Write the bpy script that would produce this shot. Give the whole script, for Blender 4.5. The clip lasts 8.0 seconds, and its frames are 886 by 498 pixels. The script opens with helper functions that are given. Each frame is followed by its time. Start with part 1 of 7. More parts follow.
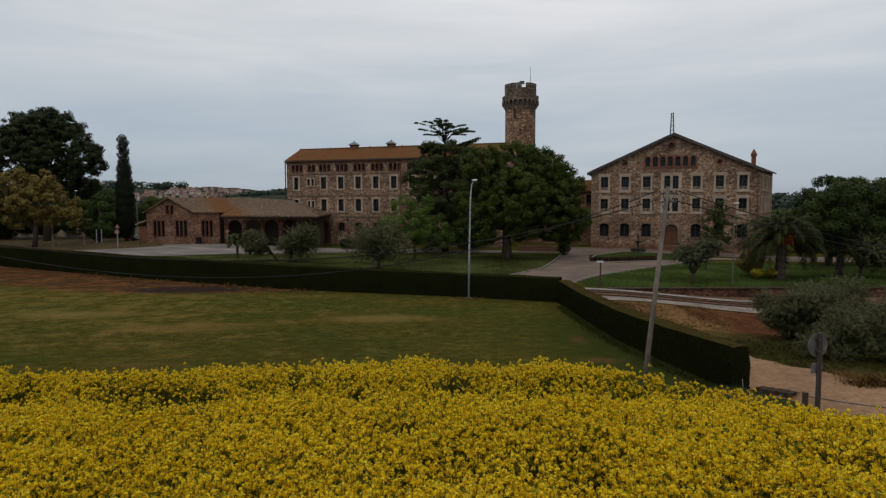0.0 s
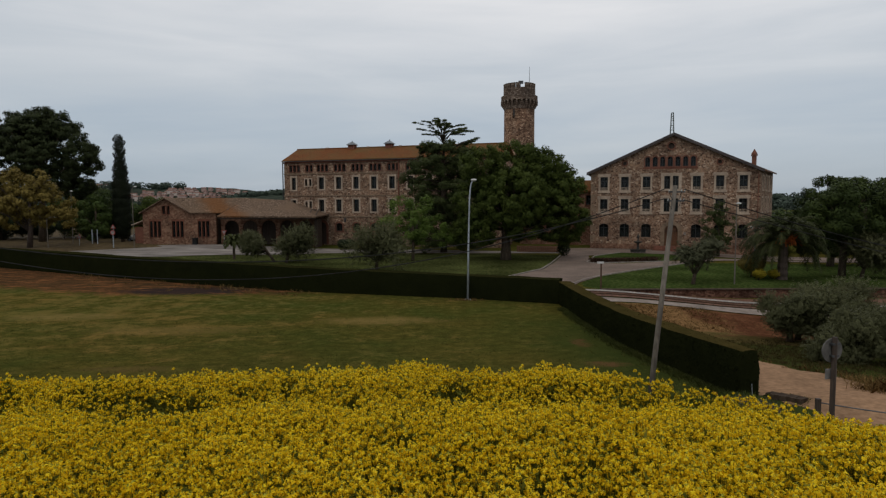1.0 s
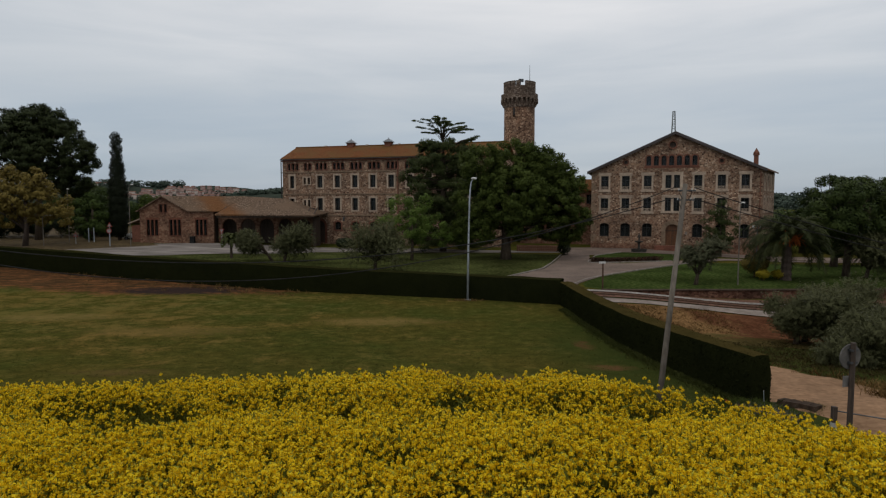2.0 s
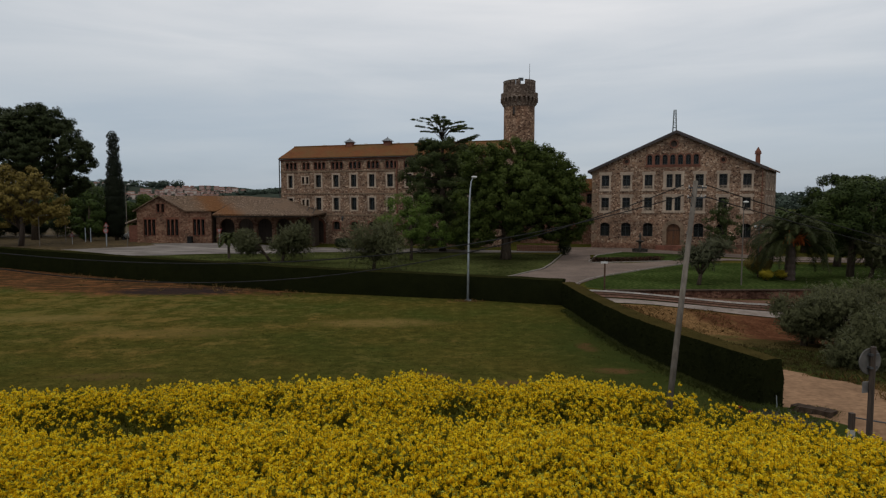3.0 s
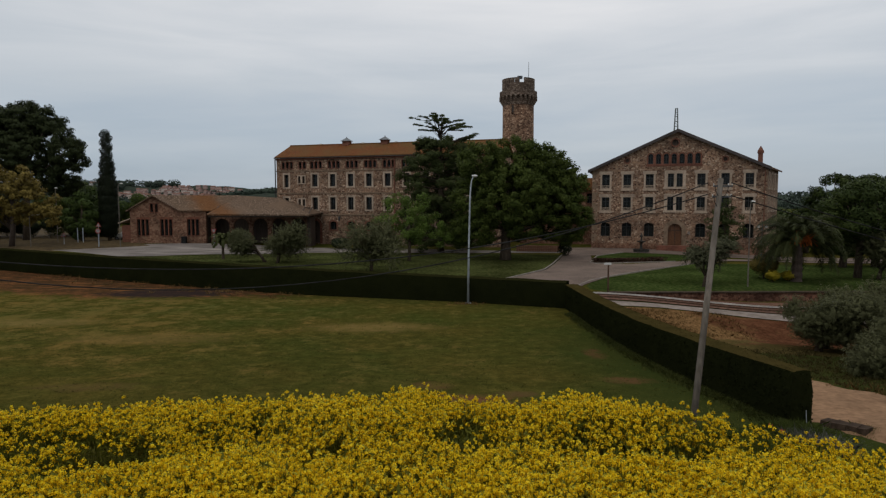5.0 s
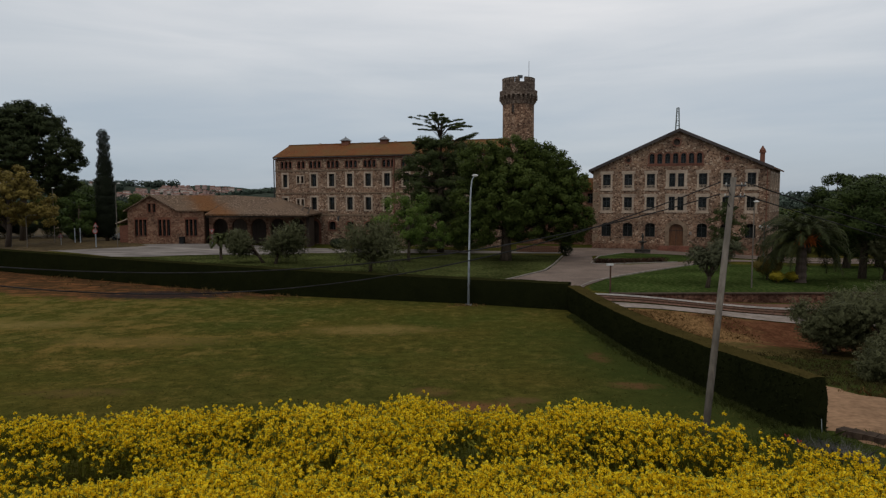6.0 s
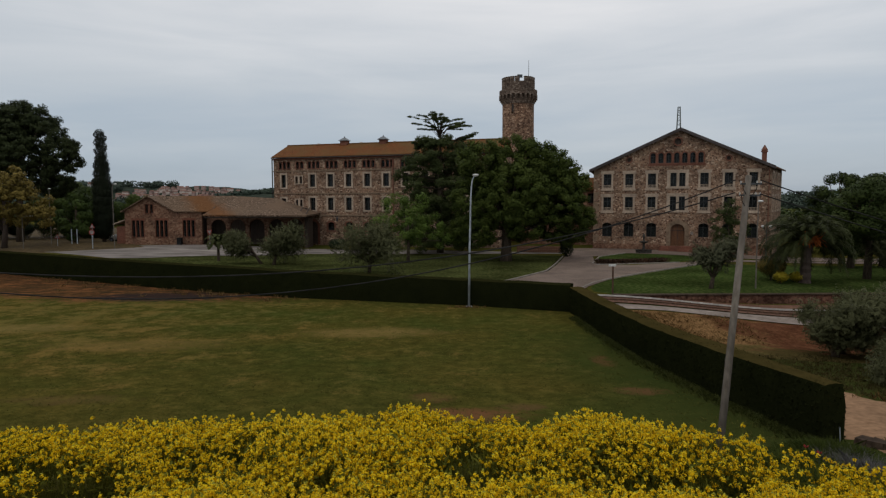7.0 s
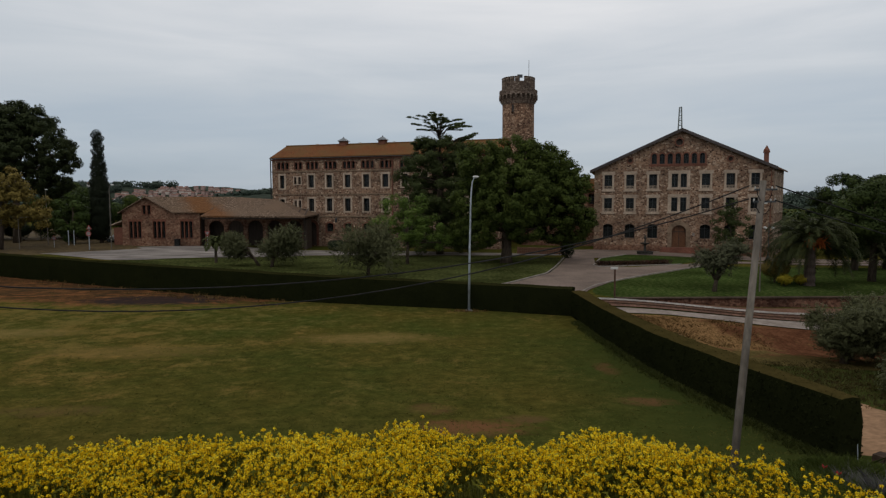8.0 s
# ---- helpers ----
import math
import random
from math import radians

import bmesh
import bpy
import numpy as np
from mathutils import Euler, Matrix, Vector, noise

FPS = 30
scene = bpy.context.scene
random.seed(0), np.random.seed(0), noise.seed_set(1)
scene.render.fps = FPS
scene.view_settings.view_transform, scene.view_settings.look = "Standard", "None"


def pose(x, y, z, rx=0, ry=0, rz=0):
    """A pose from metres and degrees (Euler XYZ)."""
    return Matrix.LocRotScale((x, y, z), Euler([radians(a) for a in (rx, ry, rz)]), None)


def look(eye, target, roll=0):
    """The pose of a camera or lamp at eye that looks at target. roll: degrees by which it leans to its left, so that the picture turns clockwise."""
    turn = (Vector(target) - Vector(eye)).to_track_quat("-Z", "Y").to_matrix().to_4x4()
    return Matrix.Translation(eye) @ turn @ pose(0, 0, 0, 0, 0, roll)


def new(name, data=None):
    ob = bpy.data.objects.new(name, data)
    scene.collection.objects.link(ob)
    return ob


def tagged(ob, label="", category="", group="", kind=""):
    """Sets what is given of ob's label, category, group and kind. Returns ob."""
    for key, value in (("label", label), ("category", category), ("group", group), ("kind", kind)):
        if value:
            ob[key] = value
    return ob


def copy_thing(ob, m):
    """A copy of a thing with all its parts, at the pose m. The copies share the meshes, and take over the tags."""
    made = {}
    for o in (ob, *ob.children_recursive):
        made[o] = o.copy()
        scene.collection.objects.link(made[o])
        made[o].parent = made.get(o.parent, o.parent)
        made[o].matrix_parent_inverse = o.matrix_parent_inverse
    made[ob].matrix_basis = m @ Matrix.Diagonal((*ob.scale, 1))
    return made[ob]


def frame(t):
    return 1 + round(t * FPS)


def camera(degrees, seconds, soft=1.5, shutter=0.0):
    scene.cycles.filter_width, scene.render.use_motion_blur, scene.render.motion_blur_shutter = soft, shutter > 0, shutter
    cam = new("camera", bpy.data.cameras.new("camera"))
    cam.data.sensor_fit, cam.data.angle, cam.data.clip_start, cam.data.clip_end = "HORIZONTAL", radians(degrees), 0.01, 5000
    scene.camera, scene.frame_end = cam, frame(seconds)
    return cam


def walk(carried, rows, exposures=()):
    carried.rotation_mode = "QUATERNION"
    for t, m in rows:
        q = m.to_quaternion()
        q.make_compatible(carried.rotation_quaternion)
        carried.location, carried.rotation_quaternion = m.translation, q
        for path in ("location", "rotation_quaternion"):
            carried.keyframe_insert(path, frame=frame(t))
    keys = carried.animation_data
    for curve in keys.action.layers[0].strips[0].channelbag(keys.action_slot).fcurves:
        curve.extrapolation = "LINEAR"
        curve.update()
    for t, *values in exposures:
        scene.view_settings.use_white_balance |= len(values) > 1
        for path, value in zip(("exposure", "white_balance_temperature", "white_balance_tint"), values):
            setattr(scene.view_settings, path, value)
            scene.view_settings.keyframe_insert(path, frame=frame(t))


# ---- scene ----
cam = camera(70.8, 8.0, 1.25)
PATH = [
    (0, (0.288, -0.01, 6.798), (0.283, 1.985, 6.649), -0.2),
    (0.5, (0.281, 0.315, 6.763), (0.279, 2.31, 6.615), -0.2),
    (1, (0.272, 0.643, 6.756), (0.272, 2.637, 6.609), -0.2),
    (1.5, (0.259, 1.005, 6.759), (0.26, 3.0, 6.609), -0.1),
    (3, (0.216, 2.028, 6.696), (0.221, 4.022, 6.545), -0.1),
    (3.5, (0.18, 2.378, 6.675), (0.187, 4.372, 6.524), -0.1),
    (4, (0.124, 2.728, 6.682), (0.133, 4.722, 6.531), -0.1),
    (4.5, (0.092, 3.033, 6.69), (0.104, 5.027, 6.538), -0.1),
    (6, (0.056, 3.964, 6.691), (0.071, 5.958, 6.539), -0.1),
    (6.5, (0.043, 4.282, 6.672), (0.057, 6.276, 6.522), -0.2),
    (7, (0.021, 4.625, 6.677), (0.038, 6.619, 6.526), -0.2),
    (7.5, (0.024, 4.943, 6.755), (0.042, 6.938, 6.604), -0.2),
    (8, (0.036, 5.286, 6.814), (0.054, 7.28, 6.663), -0.2),
]
walk(cam, [(t, look(eye, target, roll)) for t, eye, target, roll in PATH])

# ---- world, sun and light ----
world = bpy.data.worlds.new("overcast_sky")
scene.world = world
world.use_nodes = True
wn, wl = world.node_tree.nodes, world.node_tree.links
wn.clear()
SUN_EL, SUN_AZ = radians(52), radians(25)


def wnode(kind):
    return wn.new(kind)


w_out, w_bg = wnode("ShaderNodeOutputWorld"), wnode("ShaderNodeBackground")
sky = wnode("ShaderNodeTexSky")
sky.sky_type, sky.sun_disc, sky.sun_elevation, sky.sun_rotation = "NISHITA", False, SUN_EL, SUN_AZ
sky_gain = wnode("ShaderNodeMix")
sky_gain.data_type, sky_gain.blend_type = "RGBA", "MULTIPLY"
sky_gain.inputs[0].default_value = 1.0
sky_gain.inputs[7].default_value = (0.085, 0.075, 0.07, 1)
w_tc, w_map = wnode("ShaderNodeTexCoord"), wnode("ShaderNodeMapping")
w_map.inputs["Scale"].default_value = (1.0, 1.0, 7.0)
w_map.inputs["Rotation"].default_value = (0.06, -0.10, 0.4)
cloud = wnode("ShaderNodeTexNoise")
cloud.inputs["Scale"].default_value, cloud.inputs["Detail"].default_value = 2.1, 7.0
cloud.inputs["Roughness"].default_value, cloud.inputs["Distortion"].default_value = 0.52, 0.35
cloud_ramp = wnode("ShaderNodeValToRGB")
for _ in range(2):
    cloud_ramp.color_ramp.elements.new(0.5)
for stop, (at, tone) in zip(cloud_ramp.color_ramp.elements, ((0.22, (0.32, 0.405, 0.495)), (0.38, (0.425, 0.496, 0.574)), (0.54, (0.55, 0.595, 0.64)), (0.80, (0.82, 0.82, 0.825)))):
    stop.position, stop.color = at, (*tone, 1)
w_mix = wnode("ShaderNodeMix")
w_mix.data_type = "RGBA"
w_mix.inputs[0].default_value = 0.86
wl.new(w_tc.outputs["Generated"], w_map.inputs["Vector"])
wl.new(w_map.outputs["Vector"], cloud.inputs["Vector"])
w_sep, w_add = wnode("ShaderNodeSeparateXYZ"), wnode("ShaderNodeMath")
w_add.operation = "MULTIPLY_ADD"
w_add.inputs[1].default_value = 1.56
w_off = wnode("ShaderNodeMath")
w_off.operation = "MULTIPLY_ADD"
w_off.inputs[1].default_value, w_off.inputs[2].default_value = 0.48, 0.015
w_side = wnode("ShaderNodeMath")
w_side.operation = "MULTIPLY_ADD"
w_side.inputs[1].default_value = -0.025
wl.new(w_tc.outputs["Generated"], w_sep.inputs[0])
wl.new(w_sep.outputs["Z"], w_add.inputs[0])
wl.new(cloud.outputs["Fac"], w_off.inputs[0])
wl.new(w_sep.outputs["X"], w_side.inputs[0])
wl.new(w_off.outputs[0], w_side.inputs[2])
wl.new(w_side.outputs[0], w_add.inputs[2])
wl.new(w_add.outputs[0], cloud_ramp.inputs["Fac"])
wl.new(sky.outputs["Color"], sky_gain.inputs[6])
wl.new(sky_gain.outputs[2], w_mix.inputs[6])
wl.new(cloud_ramp.outputs["Color"], w_mix.inputs[7])
wl.new(w_mix.outputs[2], w_bg.inputs["Color"])
w_bg.inputs["Strength"].default_value = 1.0
wl.new(w_bg.outputs["Background"], w_out.inputs["Surface"])

sun = new("sun", bpy.data.lights.new("sun", "SUN"))
sun.data.energy, sun.data.angle, sun.data.color = 0.5, radians(25), (1.0, 0.96, 0.9)
sun.matrix_world = look((-20, -40, 70), (0, 0, 0))

# ---- helpers of this scene ----


def mesh_of(bm, name):
    me = bpy.data.meshes.new(name)
    bm.normal_update()
    bm.to_mesh(me)
    bm.free()
    return me


def part(name, bm, material, parent=None, label="", smooth=False, at=None):
    me = bm if isinstance(bm, bpy.types.Mesh) else mesh_of(bm, name)
    if material and not me.materials:
        me.materials.append(material)
    if smooth:
        me.polygons.foreach_set("use_smooth", [True] * len(me.polygons))
    ob = new(name, me)
    if parent:
        ob.parent = parent
    if at is not None:
        ob.matrix_basis = at
    if label:
        tagged(ob, label)
    return ob


def thing(name, m, label, category, group="", kind=""):
    ob = new(name)
    ob.matrix_basis = m
    return tagged(ob, label, category, group, kind)


def box(bm, x0, x1, y0, y1, z0, z1):
    v = [bm.verts.new((x, y, z)) for z in (z0, z1) for y in (y0, y1) for x in (x0, x1)]
    for f in ((0, 2, 3, 1), (4, 5, 7, 6), (0, 1, 5, 4), (2, 6, 7, 3), (0, 4, 6, 2), (1, 3, 7, 5)):
        bm.faces.new([v[i] for i in f])
    return v


def boxes(*dims):
    bm = bmesh.new()
    for d in dims:
        box(bm, *d)
    return bm


def tube(bm, points, radii, sides=8, cap=True):
    """A tube through points with a radius at each."""
    rings = []
    pts = [Vector(p) for p in points]
    for i, p in enumerate(pts):
        d = (pts[min(i + 1, len(pts) - 1)] - pts[max(i - 1, 0)]).normalized()
        a = d.orthogonal().normalized() if abs(d.z) < 0.95 else Vector((1, 0, 0))
        a = (a - d * a.dot(d)).normalized()
        b = d.cross(a)
        rings.append([bm.verts.new(p + (a * math.cos(k * math.tau / sides) + b * math.sin(k * math.tau / sides)) * radii[i]) for k in range(sides)])
    for r0, r1 in zip(rings, rings[1:]):
        for k in range(sides):
            bm.faces.new((r0[k], r0[(k + 1) % sides], r1[(k + 1) % sides], r1[k]))
    if cap:
        bm.faces.new(rings[0][::-1])
        bm.faces.new(rings[-1])
    return bm


def lathe(bm, profile, sides=16, centre=(0, 0, 0)):
    rings = [[bm.verts.new((centre[0] + r * math.cos(k * math.tau / sides), centre[1] + r * math.sin(k * math.tau / sides), centre[2] + z)) for k in range(sides)] for r, z in profile]
    for r0, r1 in zip(rings, rings[1:]):
        for k in range(sides):
            bm.faces.new((r0[k], r0[(k + 1) % sides], r1[(k + 1) % sides], r1[k]))
    bm.faces.new(rings[0][::-1])
    bm.faces.new(rings[-1])
    return bm


def raw_mesh(name, verts, faces_flat, sides):
    """A mesh from numpy arrays: faces all with the same number of corners."""
    me = bpy.data.meshes.new(name)
    n = len(faces_flat) // sides
    me.vertices.add(len(verts))
    me.vertices.foreach_set("co", np.asarray(verts, dtype=np.float32).ravel())
    me.loops.add(n * sides)
    me.loops.foreach_set("vertex_index", np.asarray(faces_flat, dtype=np.int32))
    me.polygons.add(n)
    me.polygons.foreach_set("loop_start", np.arange(0, n * sides, sides, dtype=np.int32))
    me.update(calc_edges=True)
    me.validate()
    return me


# ---- materials ----
def material(name):
    m = bpy.data.materials.new(name)
    m.use_nodes = True
    t = m.node_tree
    return m, t, t.nodes["Principled BSDF"]


def ramp_node(t, stops):
    n = t.nodes.new("ShaderNodeValToRGB")
    e = n.color_ramp.elements
    while len(e) < len(stops):
        e.new(0.5)
    for el, (p, c) in zip(e, stops):
        el.position, el.color = p, (*c, 1)
    return n


def noise_node(t, vec, scale, detail=4.0, rough=0.55, dist=0.0):
    n = t.nodes.new("ShaderNodeTexNoise")
    n.inputs["Scale"].default_value, n.inputs["Detail"].default_value = scale, detail
    n.inputs["Roughness"].default_value, n.inputs["Distortion"].default_value = rough, dist
    if vec:
        t.links.new(vec, n.inputs["Vector"])
    return n


def mix_node(t, fac, a, b, blend="MIX"):
    n = t.nodes.new("ShaderNodeMix")
    n.data_type, n.blend_type = "RGBA", blend
    for k, v in ((0, fac), (6, a), (7, b)):
        if isinstance(v, (int, float)):
            n.inputs[k].default_value = v
        elif isinstance(v, tuple):
            n.inputs[k].default_value = (*v, 1)
        else:
            t.links.new(v, n.inputs[k])
    return n.outputs[2]


def bump_to(t, bsdf, height, strength, distance):
    b = t.nodes.new("ShaderNodeBump")
    b.inputs["Strength"].default_value, b.inputs["Distance"].default_value = strength, distance
    t.links.new(height, b.inputs["Height"])
    t.links.new(b.outputs["Normal"], bsdf.inputs["Normal"])


def coords(t, scale=(1, 1, 1)):
    tc = t.nodes.new("ShaderNodeTexCoord")
    mp = t.nodes.new("ShaderNodeMapping")
    mp.inputs["Scale"].default_value = scale
    t.links.new(tc.outputs["Object"], mp.inputs["Vector"])
    return mp.outputs["Vector"]


def speckled(name, stops, scale, rough=0.85, big=0.15, bump=0.3, metal=0.0, dist=0.02, stretch=(1, 1, 1), spread=0.35):
    """Two scales of noise over a colour ramp."""
    m, t, b = material(name)
    v = coords(t, stretch)
    n1 = noise_node(t, v, scale, 5)
    n2 = noise_node(t, v, scale * big, 3)
    r = ramp_node(t, stops)
    t.links.new(n1.outputs["Fac"], r.inputs["Fac"])
    shade = ramp_node(t, [(0.3, (1 - spread,) * 3), (0.7, (1 + spread * 0.4,) * 3)])
    t.links.new(n2.outputs["Fac"], shade.inputs["Fac"])
    t.links.new(mix_node(t, 1.0, r.outputs["Color"], shade.outputs["Color"], "MULTIPLY"), b.inputs["Base Color"])
    b.inputs["Roughness"].default_value, b.inputs["Metallic"].default_value = rough, metal
    b.inputs["Specular IOR Level"].default_value = 0.08 if rough > 0.8 else 0.4
    if bump:
        bump_to(t, b, n1.outputs["Fac"], bump, dist)
    return m


def rubble(name, stones, mortar, size=3.3, seam=0.06, stain=0.5):
    """Irregular stone masonry: a colour for each stone, recessed mortar, stains."""
    m, t, b = material(name)
    v = coords(t, (1, 1, 1.25))
    warp = noise_node(t, v, 3.0, 2)
    vv = t.nodes.new("ShaderNodeVectorMath")
    vv.operation = "MULTIPLY_ADD"
    vv.inputs[1].default_value = (0.10, 0.10, 0.10)
    t.links.new(warp.outputs["Color"], vv.inputs[0])
    t.links.new(v, vv.inputs[2])
    cells = t.nodes.new("ShaderNodeTexVoronoi")
    edge = t.nodes.new("ShaderNodeTexVoronoi")
    edge.feature = "DISTANCE_TO_EDGE"
    for c in (cells, edge):
        c.inputs["Scale"].default_value = size
        t.links.new(vv.outputs[0], c.inputs["Vector"])
    sep = t.nodes.new("ShaderNodeSeparateColor")
    t.links.new(cells.outputs["Color"], sep.inputs[0])
    r = ramp_node(t, stones)
    t.links.new(sep.outputs[0], r.inputs["Fac"])
    joint = ramp_node(t, [(seam * 0.4, (0, 0, 0)), (seam, (1, 1, 1))])
    t.links.new(edge.outputs["Distance"], joint.inputs["Fac"])
    col = mix_node(t, joint.outputs["Color"], mortar, r.outputs["Color"])
    big = noise_node(t, v, 0.35, 5, 0.6)
    s = ramp_node(t, [(0.32, (1 - stain,) * 3), (0.62, (1.1, 1.08, 1.04))])
    t.links.new(big.outputs["Fac"], s.inputs["Fac"])
    fine = noise_node(t, v, 14, 4)
    f = ramp_node(t, [(0.3, (0.72, 0.72, 0.72)), (0.7, (1.15, 1.15, 1.15))])
    t.links.new(fine.outputs["Fac"], f.inputs["Fac"])
    col = mix_node(t, 1.0, mix_node(t, 1.0, col, s.outputs["Color"], "MULTIPLY"), f.outputs["Color"], "MULTIPLY")
    t.links.new(col, b.inputs["Base Color"])
    b.inputs["Roughness"].default_value = 0.92
    b.inputs["Specular IOR Level"].default_value = 0.08
    bump_to(t, b, joint.outputs["Color"], 0.6, 0.04)
    return m


def calc(t, op, a, b=None, c=None):
    """One math node; inputs are sockets or numbers."""
    n = t.nodes.new("ShaderNodeMath")
    n.operation = op
    for k, v in enumerate((a, b, c)):
        if v is None:
            continue
        if isinstance(v, (int, float)):
            n.inputs[k].default_value = v
        else:
            t.links.new(v, n.inputs[k])
    return n.outputs[0]


def span(t, v, lo, hi, a=0.0, b=1.0):
    """Maps lo..hi to a..b with soft ends."""
    n = t.nodes.new("ShaderNodeMapRange")
    n.interpolation_type = "SMOOTHSTEP"
    t.links.new(v, n.inputs[0])
    for k, x in zip((1, 2, 3, 4), (lo, hi, a, b)):
        n.inputs[k].default_value = x
    return n.outputs[0]


def leafy(name, dark, mid, light, rough=0.6, scale=0.6, shine=0.08, thin=0.0, jitter=0.24):
    """Leaves: a tone for each leaf and a slow drift through the crown."""
    m, t, b = material(name)
    g = t.nodes.new("ShaderNodeNewGeometry")
    v = coords(t)
    n = noise_node(t, v, scale, 3)
    mx = t.nodes.new("ShaderNodeMath")
    mx.operation = "MULTIPLY_ADD"
    mx.inputs[1].default_value = jitter
    t.links.new(g.outputs["Random Per Island"], mx.inputs[0])
    sub = t.nodes.new("ShaderNodeMath")
    sub.operation = "MULTIPLY_ADD"
    sub.inputs[1].default_value, sub.inputs[2].default_value = 0.9, -0.22 + (0.55 - jitter) / 2
    t.links.new(n.outputs["Fac"], sub.inputs[0])
    t.links.new(sub.outputs[0], mx.inputs[2])
    r = ramp_node(t, [(0.1, dark), (0.5, mid), (0.95, light)])
    t.links.new(mx.outputs[0], r.inputs["Fac"])
    t.links.new(r.outputs["Color"], b.inputs["Base Color"])
    b.inputs["Roughness"].default_value = rough
    b.inputs["Specular IOR Level"].default_value = shine
    if thin:
        # light that passes through the leaf
        tr, mix = t.nodes.new("ShaderNodeBsdfTranslucent"), t.nodes.new("ShaderNodeMixShader")
        t.links.new(r.outputs["Color"], tr.inputs["Color"])
        mix.inputs[0].default_value = thin
        t.links.new(b.outputs[0], mix.inputs[1])
        t.links.new(tr.outputs[0], mix.inputs[2])
        t.links.new(mix.outputs[0], t.nodes["Material Output"].inputs["Surface"])
    return m


M_STONE = rubble("rubble_stone", [(0.0, (0.06, 0.032, 0.024)), (0.25, (0.20, 0.112, 0.074)), (0.5, (0.36, 0.235, 0.16)), (0.75, (0.14, 0.09, 0.067)), (1.0, (0.60, 0.45, 0.335))], (0.31, 0.212, 0.152), 4.4, 0.07)
M_TOWER = rubble("tower_stone", [(0.0, (0.075, 0.04, 0.027)), (0.4, (0.165, 0.092, 0.06)), (0.7, (0.25, 0.155, 0.103)), (1.0, (0.41, 0.285, 0.205))], (0.21, 0.14, 0.097), 3.4)
M_PARAPET = rubble("grey_parapet_stone", [(0.0, (0.085, 0.06, 0.048)), (0.4, (0.15, 0.108, 0.085)), (0.7, (0.21, 0.16, 0.13)), (1.0, (0.32, 0.26, 0.215))], (0.17, 0.13, 0.105), 3.4)
M_BRICKSTONE = rubble("reddish_masonry", [(0.0, (0.12, 0.055, 0.036)), (0.5, (0.21, 0.11, 0.073)), (1.0, (0.31, 0.19, 0.13))], (0.21, 0.135, 0.095), 3.8)
M_CREAM = speckled("cream_stone", [(0.3, (0.31, 0.238, 0.178)), (0.7, (0.50, 0.395, 0.305))], 5.0, 0.9, 0.12, 0.25)
M_BRICK = speckled("red_brick", [(0.3, (0.13, 0.055, 0.038)), (0.7, (0.23, 0.105, 0.072))], 7.0, 0.9, 0.1, 0.35)
M_DOORWOOD = speckled("warm_brown_door_wood", [(0.3, (0.075, 0.029, 0.010)), (0.7, (0.155, 0.064, 0.023))], 6.0, 0.6, 0.2, 0.2, stretch=(6, 6, 0.6))
M_DARKWOOD = speckled("dark_wood", [(0.3, (0.035, 0.024, 0.018)), (0.7, (0.08, 0.055, 0.04))], 6.0, 0.8, 0.2, 0.3, stretch=(5, 5, 0.5))
M_FRAME = speckled("dark_window_frame", [(0.3, (0.014, 0.013, 0.012)), (0.7, (0.028, 0.025, 0.022))], 8.0, 0.5, 0.2, 0.0)
M_IRON = speckled("painted_iron", [(0.3, (0.05, 0.055, 0.06)), (0.7, (0.10, 0.105, 0.11))], 9.0, 0.5, 0.2, 0.1, 0.6)
M_INSIDE = speckled("dim_plaster", [(0.3, (0.10, 0.09, 0.08)), (0.7, (0.16, 0.145, 0.13))], 2.0, 0.95, 0.2, 0.0)


def glass():
    m, t, b = material("window_glass")
    b.inputs["Base Color"].default_value = (0.10, 0.115, 0.115, 1)
    b.inputs["Roughness"].default_value, b.inputs["IOR"].default_value = 0.06, 1.22
    b.inputs["Transmission Weight"].default_value = 0.85
    return m


M_GLASS = glass()


